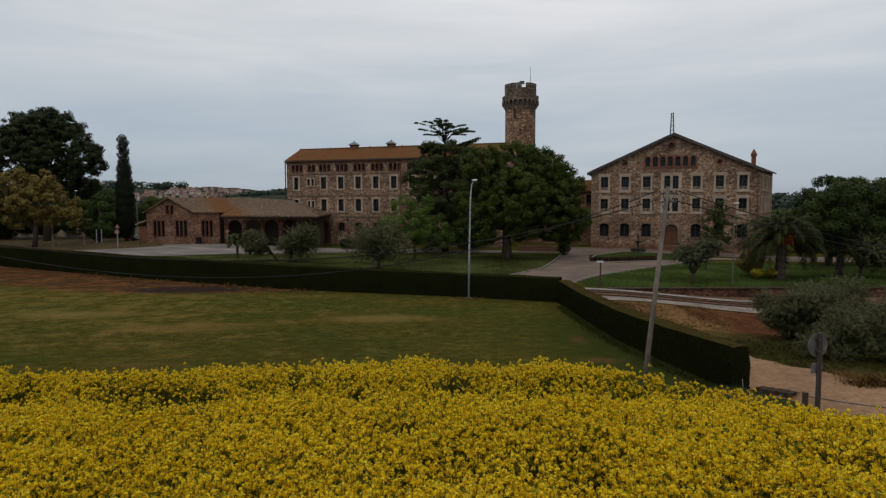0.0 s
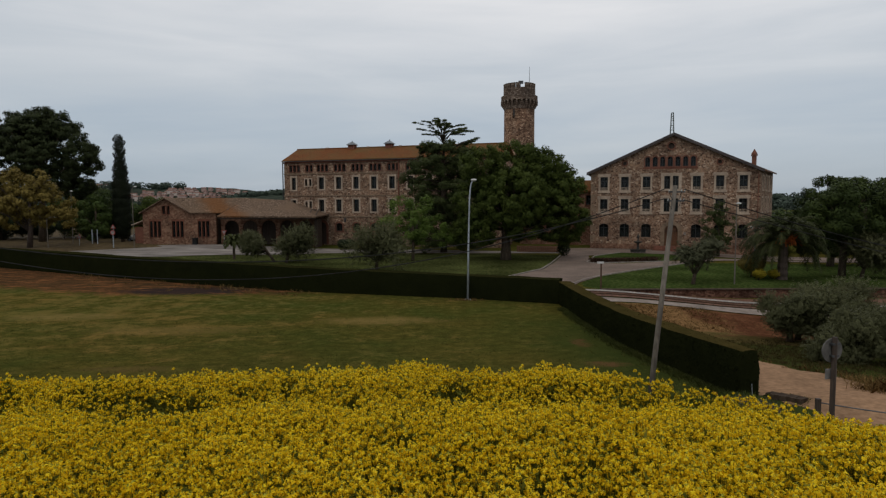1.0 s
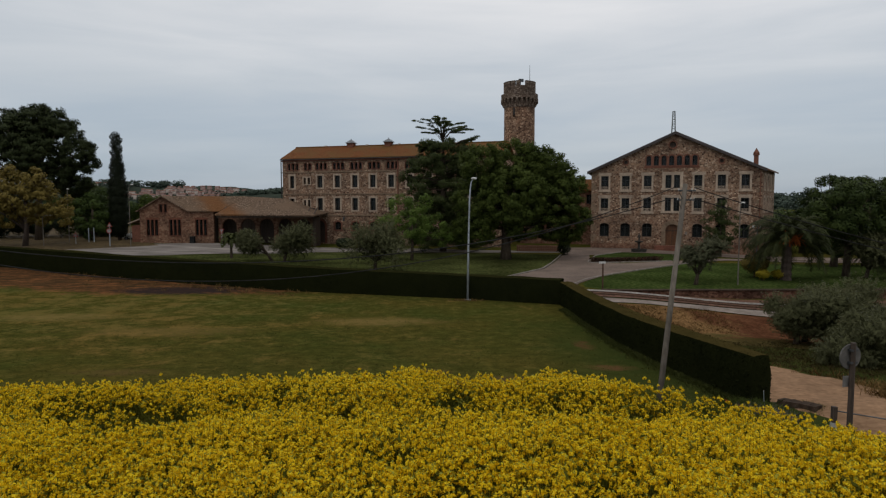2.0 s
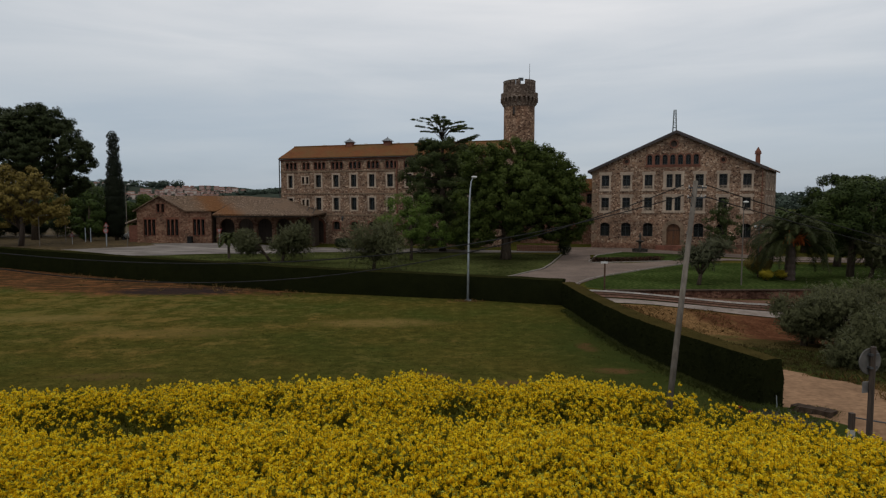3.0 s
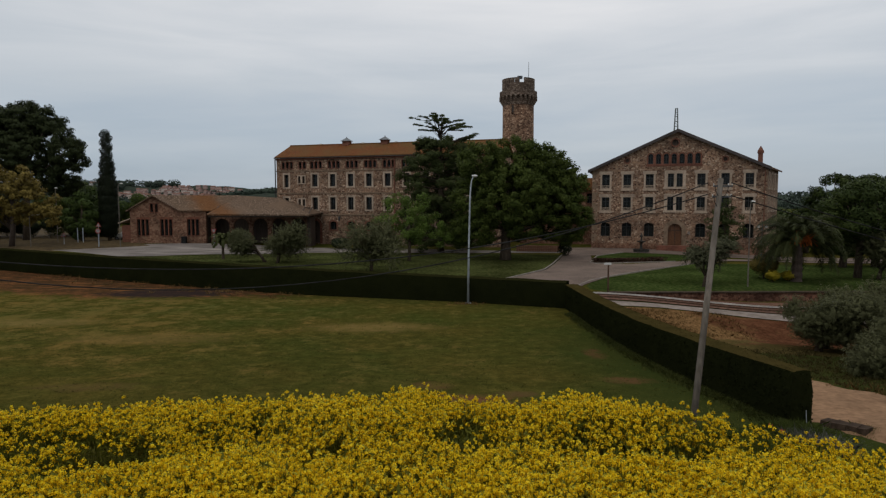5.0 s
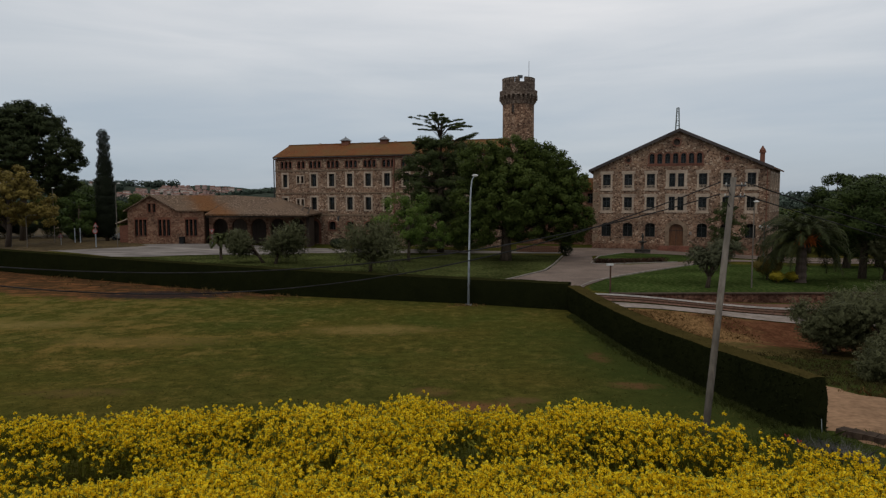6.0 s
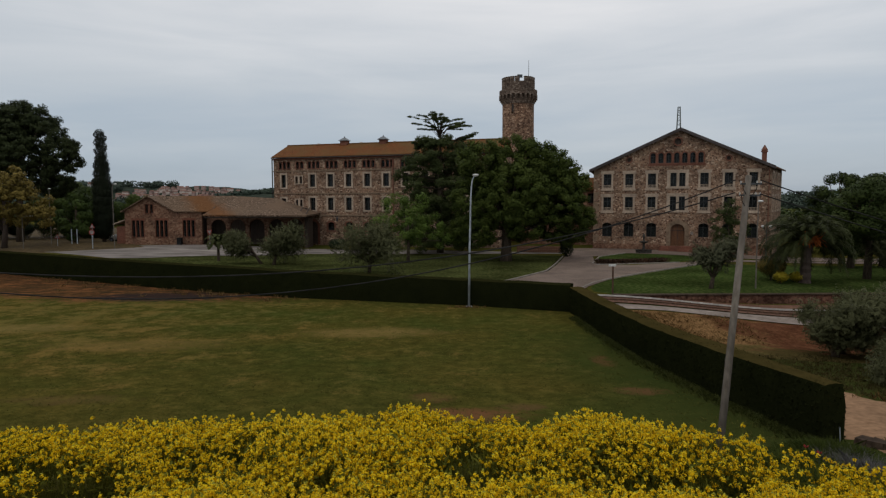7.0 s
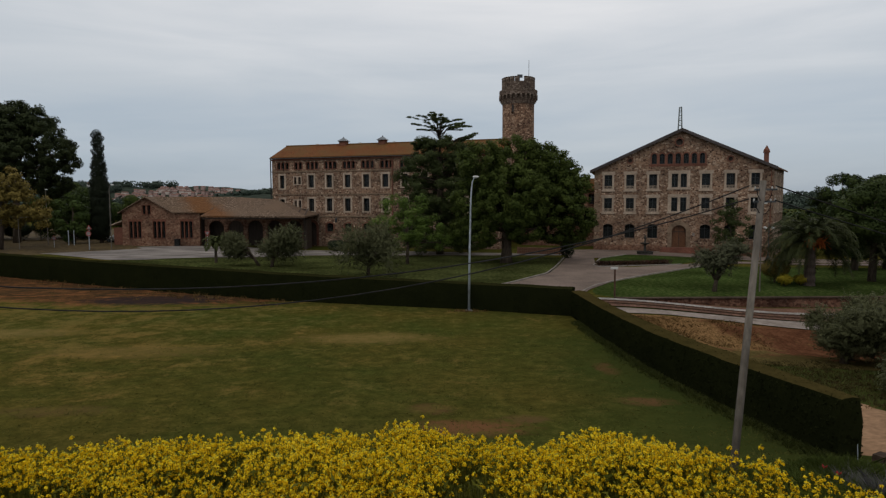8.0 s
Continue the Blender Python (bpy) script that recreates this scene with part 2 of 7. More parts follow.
def roof_tiles(name, dark, mid, light, lichen, spot=None):
    m, t, b = material(name)
    v = coords(t)
    wave = t.nodes.new("ShaderNodeTexWave")
    wave.bands_direction, wave.inputs["Scale"].default_value = "X", 1.45
    wave.inputs["Distortion"].default_value = 0.35
    t.links.new(v, wave.inputs["Vector"])
    n1, n2 = noise_node(t, v, 5.0, 5), noise_node(t, v, 0.28, 5, 0.6)
    r = ramp_node(t, [(0.3, dark), (0.52, mid), (0.75, light)])
    t.links.new(n1.outputs["Fac"], r.inputs["Fac"])
    patch = ramp_node(t, [(0.40, (0, 0, 0)), (0.66, (1, 1, 1))])
    t.links.new(n2.outputs["Fac"], patch.inputs["Fac"])
    col = mix_node(t, patch.outputs["Color"], r.outputs["Color"], lichen)
    if spot:
        # one broad orange lichen stain that runs down the slope
        sep = t.nodes.new("ShaderNodeSeparateXYZ")
        t.links.new(v, sep.inputs[0])
        off = calc(t, "ABSOLUTE", calc(t, "SUBTRACT", calc(t, "MULTIPLY_ADD", sep.outputs["Y"], 0.8, sep.outputs["X"]), spot))
        edge = calc(t, "MULTIPLY_ADD", noise_node(t, v, 0.9, 5, 0.65).outputs["Fac"], 2.0, calc(t, "MULTIPLY", off, 0.6))
        col = mix_node(t, span(t, edge, 1.3, 3.0, 0.85, 0.0), col, mix_node(t, n1.outputs["Fac"], (0.07, 0.028, 0.011), (0.23, 0.10, 0.034)))
    grooves = ramp_node(t, [(0.0, (0.62, 0.62, 0.62)), (0.5, (1, 1, 1))])
    t.links.new(wave.outputs["Fac"], grooves.inputs["Fac"])
    t.links.new(mix_node(t, 0.7, col, grooves.outputs["Color"], "MULTIPLY"), b.inputs["Base Color"])
    b.inputs["Roughness"].default_value = 0.9
    b.inputs["Specular IOR Level"].default_value = 0.08
    bump_to(t, b, wave.outputs["Fac"], 0.6, 0.06)
    return m


M_ROOF = roof_tiles("orange_roof_tiles", (0.075, 0.028, 0.012), (0.155, 0.056, 0.019), (0.25, 0.108, 0.038), (0.125, 0.072, 0.026))
M_ROOFOLD = roof_tiles("weathered_roof_tiles", (0.075, 0.048, 0.036), (0.125, 0.075, 0.053), (0.20, 0.125, 0.09), (0.14, 0.075, 0.042))
M_ROOFSHED = roof_tiles("mottled_old_roof_tiles", (0.038, 0.026, 0.018), (0.125, 0.083, 0.056), (0.40, 0.30, 0.22), (0.15, 0.10, 0.066), 1.4)
M_EAVE = speckled("grey_eave_board", [(0.3, (0.055, 0.046, 0.044)), (0.7, (0.105, 0.09, 0.086))], 4.0, 0.9)

# ---- the lie of the land ----
def ease(a, b, x):
    k = np.clip((x - a) / (b - a), 0, 1)
    return k * k * (3 - 2 * k)


def land(x, y):
    """Height of the ground: a field that climbs towards the near terrace, a sunken railway, level grounds behind."""
    x, y = np.asarray(x, dtype=float), np.asarray(y, dtype=float)
    near = np.interp(y, [-60, 0, 8, 12, 15.5, 17, 20, 24, 30, 36], [2.7, 2.1, 1.72, 1.58, 1.48, 1.18, 0.68, 0.48, 0.12, 0.0])
    near = near + (0.045 * np.clip(x, 0, 12) * (1 - ease(9, 15, y)) + 0.03 * np.clip(x, -12, 0) * (1 - ease(14, 20, y)))
    near = near - 0.085 * np.clip(x - 3.0, 0, 6) * ease(9, 13, y) * (1 - ease(15.5, 19, y))
    cut = -0.75 * ease(11, 24, x) * ease(32, 39, y + 0.15 * (x - 12)) * (1 - ease(47.9, 48.25, y))
    cut = cut - 0.6 * ease(11.5, 15, x) * (1 - ease(37.0, 40.6, y + 0.12 * (x - 14))) * ease(22, 33, y)
    east = -0.75 * ease(26, 48, x) * ease(62, 84, y)
    west = 0.55 * ease(-18, -34, x) * ease(62, 82, y)
    roll = 0.5 * ease(140, 260, y)
    return near + cut + east + west + roll


def track_far(x):
    """The line of the farther rail in plan."""
    return 47.7 - 0.17 * (x - 11.5)


def sheet(name, xs, ys):
    xs, ys = np.asarray(xs), np.asarray(ys)
    X, Y = np.meshgrid(xs, ys)
    v = np.stack([X, Y, land(X, Y)], -1).reshape(-1, 3)
    n = len(xs)
    i, j = np.meshgrid(np.arange(n - 1), np.arange(len(ys) - 1))
    a = (j * n + i).ravel()
    f = np.stack([a, a + 1, a + 1 + n, a + n], 1)
    return raw_mesh(name, v, f.ravel(), 4)


def ribbon(name, left, right, lift, along=60, across=8, ragged=0.0):
    """A strip between two lines in plan, laid on the land."""
    def trace(points, k):
        pts = np.array(points, dtype=float)
        d = np.concatenate([[0], np.cumsum(np.hypot(*np.diff(pts, axis=0).T))])
        s = np.linspace(0, d[-1], k)
        return np.stack([np.interp(s, d, pts[:, 0]), np.interp(s, d, pts[:, 1])], 1)
    a, b = trace(left, along), trace(right, along)
    if ragged:
        cross = (b - a) / np.linalg.norm(b - a, axis=1, keepdims=True)
        for k, e in enumerate((a, b)):
            for q, c in zip(e, cross):
                q += c * ragged * (noise.noise(Vector((q[0] * 0.9, q[1] * 0.9, k))) + 0.6 * noise.noise(Vector((q[0] * 2.7, q[1] * 2.7, k))))
    w = np.linspace(0, 1, across)[None, :, None]
    p = a[:, None] * (1 - w) + b[:, None] * w
    z = land(p[..., 0], p[..., 1]) + lift
    if ragged:
        # the rims dip into the ground, so that the grass cuts them unevenly
        z = z + 0.03 - 0.12 * np.abs(2 * w[..., 0] - 1) ** 5
    v = np.concatenate([p, z[..., None]], -1).reshape(-1, 3)
    i, j = np.meshgrid(np.arange(across - 1), np.arange(along - 1))
    q = (j * across + i).ravel()
    f = np.stack([q, q + 1, q + 1 + across, q + across], 1)
    me = raw_mesh(name, v, f.ravel(), 4)
    if me.polygons[0].normal.z < 0:
        me.flip_normals()
    return me


def field_grass():
    m, t, b = material("field_grass")
    v = coords(t)
    sep = t.nodes.new("ShaderNodeSeparateXYZ")
    t.links.new(v, sep.inputs[0])
    X, Y = sep.outputs["X"], sep.outputs["Y"]
    fine, tuft = noise_node(t, v, 9.0, 8, 0.8), noise_node(t, v, 1.6, 6, 0.75)
    blotch, wide = noise_node(t, v, 0.5, 9, 0.78, 0.0), noise_node(t, v, 0.11, 5, 0.65, 0.1)
    scuff = noise_node(t, coords(t, (0.8, 1.2, 1.0)), 0.36, 7, 0.7, 0.1)
    g = ramp_node(t, [(0.33, (0.022, 0.024, 0.007)), (0.5, (0.053, 0.0518, 0.0135)), (0.67, (0.106, 0.093, 0.027))])
    t.links.new(calc(t, "MULTIPLY_ADD", tuft.outputs["Fac"], 0.55, calc(t, "MULTIPLY", fine.outputs["Fac"], 0.45)), g.inputs["Fac"])
    # straw: thicker towards the west and the far hedge
    west = calc(t, "MULTIPLY", span(t, X, 2.0, -22.0), calc(t, "MULTIPLY", span(t, Y, 20.0, 38.0), span(t, Y, 60.0, 54.0)))
    straw = calc(t, "MULTIPLY_ADD", west, 0.115, blotch.outputs["Fac"])
    straw = calc(t, "MULTIPLY_ADD", calc(t, "SUBTRACT", fine.outputs["Fac"], 0.5), 0.3, straw)
    straw = calc(t, "MULTIPLY_ADD", calc(t, "SUBTRACT", tuft.outputs["Fac"], 0.5), 0.22, straw)
    straw = calc(t, "ADD", straw, span(t, Y, 17.0, 28.0, -0.06, 0.0))
    col = mix_node(t, span(t, straw, 0.53, 0.71, 0.0, 0.62), g.outputs["Color"], (0.158, 0.113, 0.040))
    lush = ramp_node(t, [(0.36, (0.74, 0.90, 0.72)), (0.62, (1.18, 1.02, 0.86))])
    t.links.new(wide.outputs["Fac"], lush.inputs["Fac"])
    col = mix_node(t, 1.0, col, lush.outputs["Color"], "MULTIPLY")
    # scuffed spots of bare earth
    col = mix_node(t, span(t, scuff.outputs["Fac"], 0.66, 0.75, 0.0, 0.65), col, (0.12, 0.060, 0.03))
    lushness = calc(t, "MULTIPLY", span(t, calc(t, "MULTIPLY_ADD", tuft.outputs["Fac"], 2.0, X), 4.0, 9.5), span(t, Y, 39.0, 30.0))
    col = mix_node(t, calc(t, "MULTIPLY", lushness, 0.8), col, mix_node(t, fine.outputs["Fac"], (0.015, 0.024, 0.006), (0.043, 0.055, 0.015)))
    # a few worn places: straw mats and bare red earth
    for cx, cy, rx, ry, tone, most in ((-3.4, 36.2, 3.8, 1.4, (0.20, 0.135, 0.047), 0.85), (-14.2, 33.4, 4.6, 1.5, (0.18, 0.12, 0.042), 0.6), (-22.5, 37.8, 4.2, 1.3, (0.20, 0.14, 0.05), 0.7), (6.7, 24.7, 0.95, 0.6, (0.15, 0.065, 0.035), 0.75), (6.75, 29.8, 0.5, 1.4, (0.13, 0.058, 0.03), 0.65), (0.8, 22.1, 1.9, 0.8, (0.17, 0.070, 0.036), 0.95), (2.6, 22.9, 0.8, 0.5, (0.14, 0.075, 0.038), 0.6), (-0.2, 24.0, 0.8, 0.6, (0.14, 0.065, 0.035), 0.6), (-11.8, 24.0, 2.2, 0.7, (0.13, 0.075, 0.035), 0.5)):
        ax, ay = calc(t, "MULTIPLY", calc(t, "SUBTRACT", X, cx), 1 / rx), calc(t, "MULTIPLY", calc(t, "SUBTRACT", Y, cy), 1 / ry)
        q = calc(t, "ADD", calc(t, "MULTIPLY", ax, ax), calc(t, "MULTIPLY", ay, ay))
        q = calc(t, "MULTIPLY_ADD", tuft.outputs["Fac"], 4.5, q)
        col = mix_node(t, span(t, q, 1.9, 3.6, most * 0.7, 0.0), col, tone)
    # bare red earth with a dark wet patch in the corner along the western hedge
    d1 = calc(t, "SUBTRACT", Y, 46.6)
    d2 = calc(t, "ADD", d1, calc(t, "MULTIPLY_ADD", X, 0.38, 9.5))
    d = calc(t, "MINIMUM", d1, d2)
    d = calc(t, "MULTIPLY_ADD", calc(t, "SUBTRACT", tuft.outputs["Fac"], 0.5), 7.0, d)
    d = calc(t, "MULTIPLY_ADD", calc(t, "SUBTRACT", blotch.outputs["Fac"], 0.5), 9.0, d)
    bare = calc(t, "MULTIPLY", span(t, d, -0.8, 1.8, 0.0, 0.82), span(t, X, -9.0, -12.0))
    bare = calc(t, "MULTIPLY", bare, span(t, calc(t, "MULTIPLY_ADD", X, 0.62, Y), 47.0, 43.0))
    earth = ramp_node(t, [(0.41, (0.026, 0.017, 0.013)), (0.50, (0.062, 0.027, 0.015)), (0.60, (0.20, 0.078, 0.034))])
    streak = noise_node(t, coords(t, (0.35, 1.6, 1.0)), 1.1, 6, 0.7)
    t.links.new(calc(t, "MULTIPLY_ADD", tuft.outputs["Fac"], 0.3, calc(t, "MULTIPLY", streak.outputs["Fac"], 0.7)), earth.inputs["Fac"])
    col = mix_node(t, bare, col, earth.outputs["Color"])
    ex, ey = calc(t, "MULTIPLY", calc(t, "ADD", X, 19.8), 0.2), calc(t, "MULTIPLY", calc(t, "SUBTRACT", Y, 48.8), 0.5)
    wet = calc(t, "ADD", calc(t, "MULTIPLY", ex, ex), calc(t, "MULTIPLY", ey, ey))
    wet = calc(t, "MULTIPLY_ADD", tuft.outputs["Fac"], 3.2, wet)
    col = mix_node(t, span(t, wet, 1.9, 3.0, 0.9, 0.0), col, (0.026, 0.019, 0.018))
    t.links.new(col, b.inputs["Base Color"])
    b.inputs["Roughness"].default_value = 0.95
    b.inputs["Specular IOR Level"].default_value = 0.0
    bump_to(t, b, tuft.outputs["Fac"], 0.5, 0.12)
    return m


M_FIELD = field_grass()
M_LAWN = speckled("lawn_grass", [(0.37, (0.025, 0.031, 0.010)), (0.5, (0.046, 0.055, 0.017)), (0.64, (0.084, 0.086, 0.030))], 3.5, 0.95, 0.06, 0.5, dist=0.05, spread=0.6)
M_LAWNFRESH = speckled("fresh_lawn_grass", [(0.37, (0.020, 0.034, 0.008)), (0.5, (0.036, 0.055, 0.014)), (0.64, (0.066, 0.080, 0.024))], 3.5, 0.95, 0.06, 0.5, dist=0.05, spread=0.5)
for m in (M_LAWN, M_LAWNFRESH):
    m.node_tree.nodes["Principled BSDF"].inputs["Specular IOR Level"].default_value = 0.0
M_ASPHALT = speckled("pale_asphalt", [(0.3, (0.125, 0.092, 0.074)), (0.7, (0.20, 0.154, 0.127))], 9.0, 0.9, 0.03, 0.1)
M_DIRT = speckled("dirt_track", [(0.3, (0.185, 0.108, 0.06)), (0.7, (0.33, 0.20, 0.115))], 5.0, 0.95, 0.06, 0.4)


def bank_earth():
    """Red earth with dead straw near the hedge end of the bank and green growth at its foot."""
    m, t, b = material("red_bank_earth")
    v = coords(t)
    sep = t.nodes.new("ShaderNodeSeparateXYZ")
    t.links.new(v, sep.inputs[0])
    fine, lump, wide = noise_node(t, v, 7.0, 6, 0.7), noise_node(t, v, 1.1, 5, 0.65), noise_node(t, v, 0.35, 4, 0.6)
    earth = ramp_node(t, [(0.36, (0.036, 0.016, 0.009)), (0.5, (0.084, 0.035, 0.018)), (0.66, (0.145, 0.070, 0.036))])
    t.links.new(calc(t, "MULTIPLY_ADD", lump.outputs["Fac"], 0.5, calc(t, "MULTIPLY", fine.outputs["Fac"], 0.5)), earth.inputs["Fac"])
    straw = ramp_node(t, [(0.38, (0.10, 0.056, 0.022)), (0.62, (0.25, 0.150, 0.066))])
    t.links.new(fine.outputs["Fac"], straw.inputs["Fac"])
    near = calc(t, "MULTIPLY_ADD", calc(t, "SUBTRACT", wide.outputs["Fac"], 0.5), 12.0, sep.outputs["X"])
    near = calc(t, "MULTIPLY_ADD", calc(t, "SUBTRACT", lump.outputs["Fac"], 0.5), 6.0, near)
    col = mix_node(t, span(t, near, 15.2, 18.0, 0.8, 0.0), earth.outputs["Color"], straw.outputs["Color"])
    low = calc(t, "MULTIPLY_ADD", calc(t, "SUBTRACT", lump.outputs["Fac"], 0.5), 9.0, sep.outputs["Y"])
    low = calc(t, "MULTIPLY_ADD", calc(t, "SUBTRACT", sep.outputs["X"], 15.0), 0.2, low)
    green = mix_node(t, fine.outputs["Fac"], (0.022, 0.026, 0.008), (0.062, 0.064, 0.02))
    col = mix_node(t, span(t, low, 34.6, 37.0, 0.7, 0.0), col, green)
    t.links.new(col, b.inputs["Base Color"])
    b.inputs["Roughness"].default_value, b.inputs["Specular IOR Level"].default_value = 0.95, 0.0
    bump_to(t, b, lump.outputs["Fac"], 0.4, 0.12)
    return m


M_SOIL = bank_earth()
M_BALLAST = speckled("rusty_ballast", [(0.3, (0.085, 0.045, 0.03)), (0.7, (0.19, 0.105, 0.07))], 10.0, 0.95, 0.06, 0.6, dist=0.05)
# damp yard: the sky's sheen is put into the colour as pale streaks
M_YARD = speckled("damp_asphalt_painted_sheen", [(0.38, (0.115, 0.10, 0.09)), (0.62, (0.235, 0.208, 0.187))], 0.8, 0.85, 0.15, 0.05, stretch=(0.35, 1.2, 1))
M_PALEROAD = speckled("pale_worn_road", [(0.35, (0.17, 0.138, 0.115)), (0.65, (0.26, 0.217, 0.185))], 2.5, 0.9, 0.2, 0.1)
M_VERGE = speckled("brown_verge", [(0.3, (0.035, 0.024, 0.012)), (0.5, (0.070, 0.048, 0.022)), (0.72, (0.11, 0.084, 0.036))], 2.0, 0.95, 0.15, 0.4)
M_KERB = speckled("kerb_stone", [(0.3, (0.20, 0.172, 0.148)), (0.7, (0.30, 0.265, 0.23))], 6.0, 0.9)

gx = np.concatenate([[-2500, -1200, -600, -300, -180, -120], np.arange(-95, -30, 2.0), np.arange(-30, 32, 0.5), np.arange(32, 80, 2.0), [90, 120, 180, 300, 600, 1200, 2500]])
gy = np.concatenate([[-300, -100, -40, -15], np.arange(-6, 62, 0.5), np.arange(62, 120, 2.0), [130, 150, 180, 220, 300, 450, 700, 1200, 2500]])
ground = part("ground", sheet("ground", gx, gy), M_FIELD, smooth=True)
tagged(ground, "rough green and straw coloured meadow grass", "ground", kind="structure")

# ---- hedge line, in plan (near side, at the foot) ----
HEDGE_WEST = [(8.0, 41.9), (2.0, 44.4), (-10.9, 48.3), (-21.8, 53.4), (-43.2, 64.8), (-75.0, 81.0)]
HEDGE_EAST = [(8.0, 41.9), (8.2, 36.0), (8.6, 27.0), (8.78, 24.0), (9.40, 19.3)]

LAYERS = [
    ("lawn", M_LAWN, "mown green lawn with olive trees", [(p[0], p[1] + 0.8) for p in HEDGE_WEST[:5]][::-1] + [(9.2, 52.0)], [(-43, 74.0), (-33, 75.3), (-27, 78.9), (-16.4, 84.5), (-8, 84.0), (5.1, 83.3), (15.4, 81.0), (12.0, 69.6), (10.4, 63.8), (6.3, 57.1)], 0.02, 90, 40),
    ("lawn", M_LAWNFRESH, "bright mown lawn above the railway", [(11.8, 52.2), (13.0, 55.1), (15.6, 58.2), (20.2, 62.7), (28.0, 69.8), (45, 69), (75, 68)], [(11.6, 50.4), (12.6, 49.0), (14, 48.7), (26, 48.6), (32, 48.6), (46, 48.6), (70, 48.6)], 0.02, 80, 30),
    ("lawn", M_LAWNFRESH, "round grass island before the mill", [(16.6, 70.6), (19.5, 79.0), (24, 84.0)], [(16.9, 69.9), (26, 71.8), (33.5, 79.5)], 0.03, 20, 14),
    ("road", M_ASPHALT, "pale asphalt drive to the mill", [(-4.0, 53.5), (6.4, 57.1), (10.6, 63.8), (12.5, 69.6), (15.9, 81.2), (17.5, 92)], [(2.0, 46.8), (11.2, 51.6), (12.8, 55.1), (16.2, 67.0), (18.4, 78.0), (21.5, 91)], 0.05, 80, 14),
    ("road", M_ASPHALT, "pale asphalt branch along the mill front", [(12.6, 60.0), (16.3, 69.6), (20.2, 68.9), (26.6, 71.6), (33, 76), (42, 76.5), (75, 76)], [(11.6, 52.6), (15.4, 58.4), (20.0, 63.0), (27.9, 70.2), (33.2, 73.0), (42, 73), (75, 72)], 0.055, 80, 12),
    ("pavement", M_YARD, "damp asphalt yard with pale painted sheen beside the stone shed", [(-75, 90), (-58, 87.5), (-48, 82.0), (-37, 75.2), (-32.9, 75.4), (-27.2, 79.0), (-16.4, 85.0), (-6, 84.5), (5, 84.0), (17, 83.5)], [(-75, 93), (-58, 92), (-46, 93), (-39, 95.2), (-28, 95.5), (-22, 94), (-16, 93), (-6, 92), (5, 88.0), (17, 85.5)], 0.04, 80, 14),
    ("road", M_PALEROAD, "pale road below the railway bank", [(9.6, 45.2), (13.2, 44.4), (22, 43.3), (32, 41.6), (60, 37)], [(9.8, 42.8), (14, 42.6), (20.7, 40.9), (30, 39.2), (58, 34)], 0.05, 60, 8),
    ("ground", M_SOIL, "bare reddish earth bank below the road", [(10.0, 43.3), (14, 43.2), (20.7, 41.6), (30, 39.9), (58, 34.6)], [(10.2, 34.0), (13.5, 32.5), (17.5, 31.0), (27, 28), (50, 22)], 0.03, 200, 20),
    ("pavement", M_ASPHALT, "grey paved apron before the mill", [(16.0, 83.5), (17.5, 92.5), (22.2, 92.6), (44.0, 85.9), (60, 81)], [(17.0, 79.0), (19.8, 80.0), (24, 84.2), (33.8, 79.8), (60, 76)], 0.045, 40, 14),
    ("road", M_DIRT, "pale brown dirt track beyond the hedge end", [(13.0, 37.0), (13.0, 29), (13.2, 25.2), (13.5, 23.5), (13.95, 22.5), (14.5, 21.7), (15.7, 19.4), (19.6, 14), (24.5, 7)], [(10.6, 36.0), (10.5, 24), (10.0, 20.0), (10.5, 18.0), (11.4, 15.6), (13.0, 10.5), (15.5, 2)], 0.09, 110, 24),
    ("ground", M_VERGE, "brown verge with dry grass under the trees", [(-100, 84), (-62, 77.5), (-50, 80), (-44, 85.5), (-40.2, 90.5)], [(-110, 165), (-80, 160), (-62, 150), (-48, 125), (-45.8, 97)], 0.08, 120, 60),
]
for name, mat, label, left, right, lift, along, across in LAYERS:
    tagged(part(name, ribbon(name, left, right, lift, along, across, 0.45 if mat in (M_DIRT, M_SOIL, M_VERGE) else 0.0), mat, smooth=True), label, name, kind="structure")

# ---- buildings ----
M_ZINC = speckled("grey_zinc", [(0.3, (0.11, 0.12, 0.13)), (0.7, (0.19, 0.205, 0.22))], 5.0, 0.5, 0.2, 0.1, 0.3)
M_MAST = speckled("grey_green_steel", [(0.3, (0.10, 0.115, 0.11)), (0.7, (0.17, 0.19, 0.18))], 6.0, 0.6, 0.2, 0.1)
def clip(poly, a, b, c):
    """Keeps the side a*u + b*z <= c of a polygon."""
    out = []
    for p, q in zip(poly, poly[1:] + poly[:1]):
        dp, dq = a * p[0] + b * p[1] - c, a * q[0] + b * q[1] - c
        if dp <= 0:
            out.append(p)
        if dp * dq < 0:
            k = dp / (dp - dq)
            out.append((p[0] + (q[0] - p[0]) * k, p[1] + (q[1] - p[1]) * k))
    return out


def arc(u0, u1, spring, top, steps=8):
    """Points over an arched head from left to right."""
    c, r, h = (u0 + u1) / 2, (u1 - u0) / 2, top - spring
    return [(c - r * math.cos(k * math.pi / steps), spring + h * math.sin(k * math.pi / steps)) for k in range(steps + 1)]


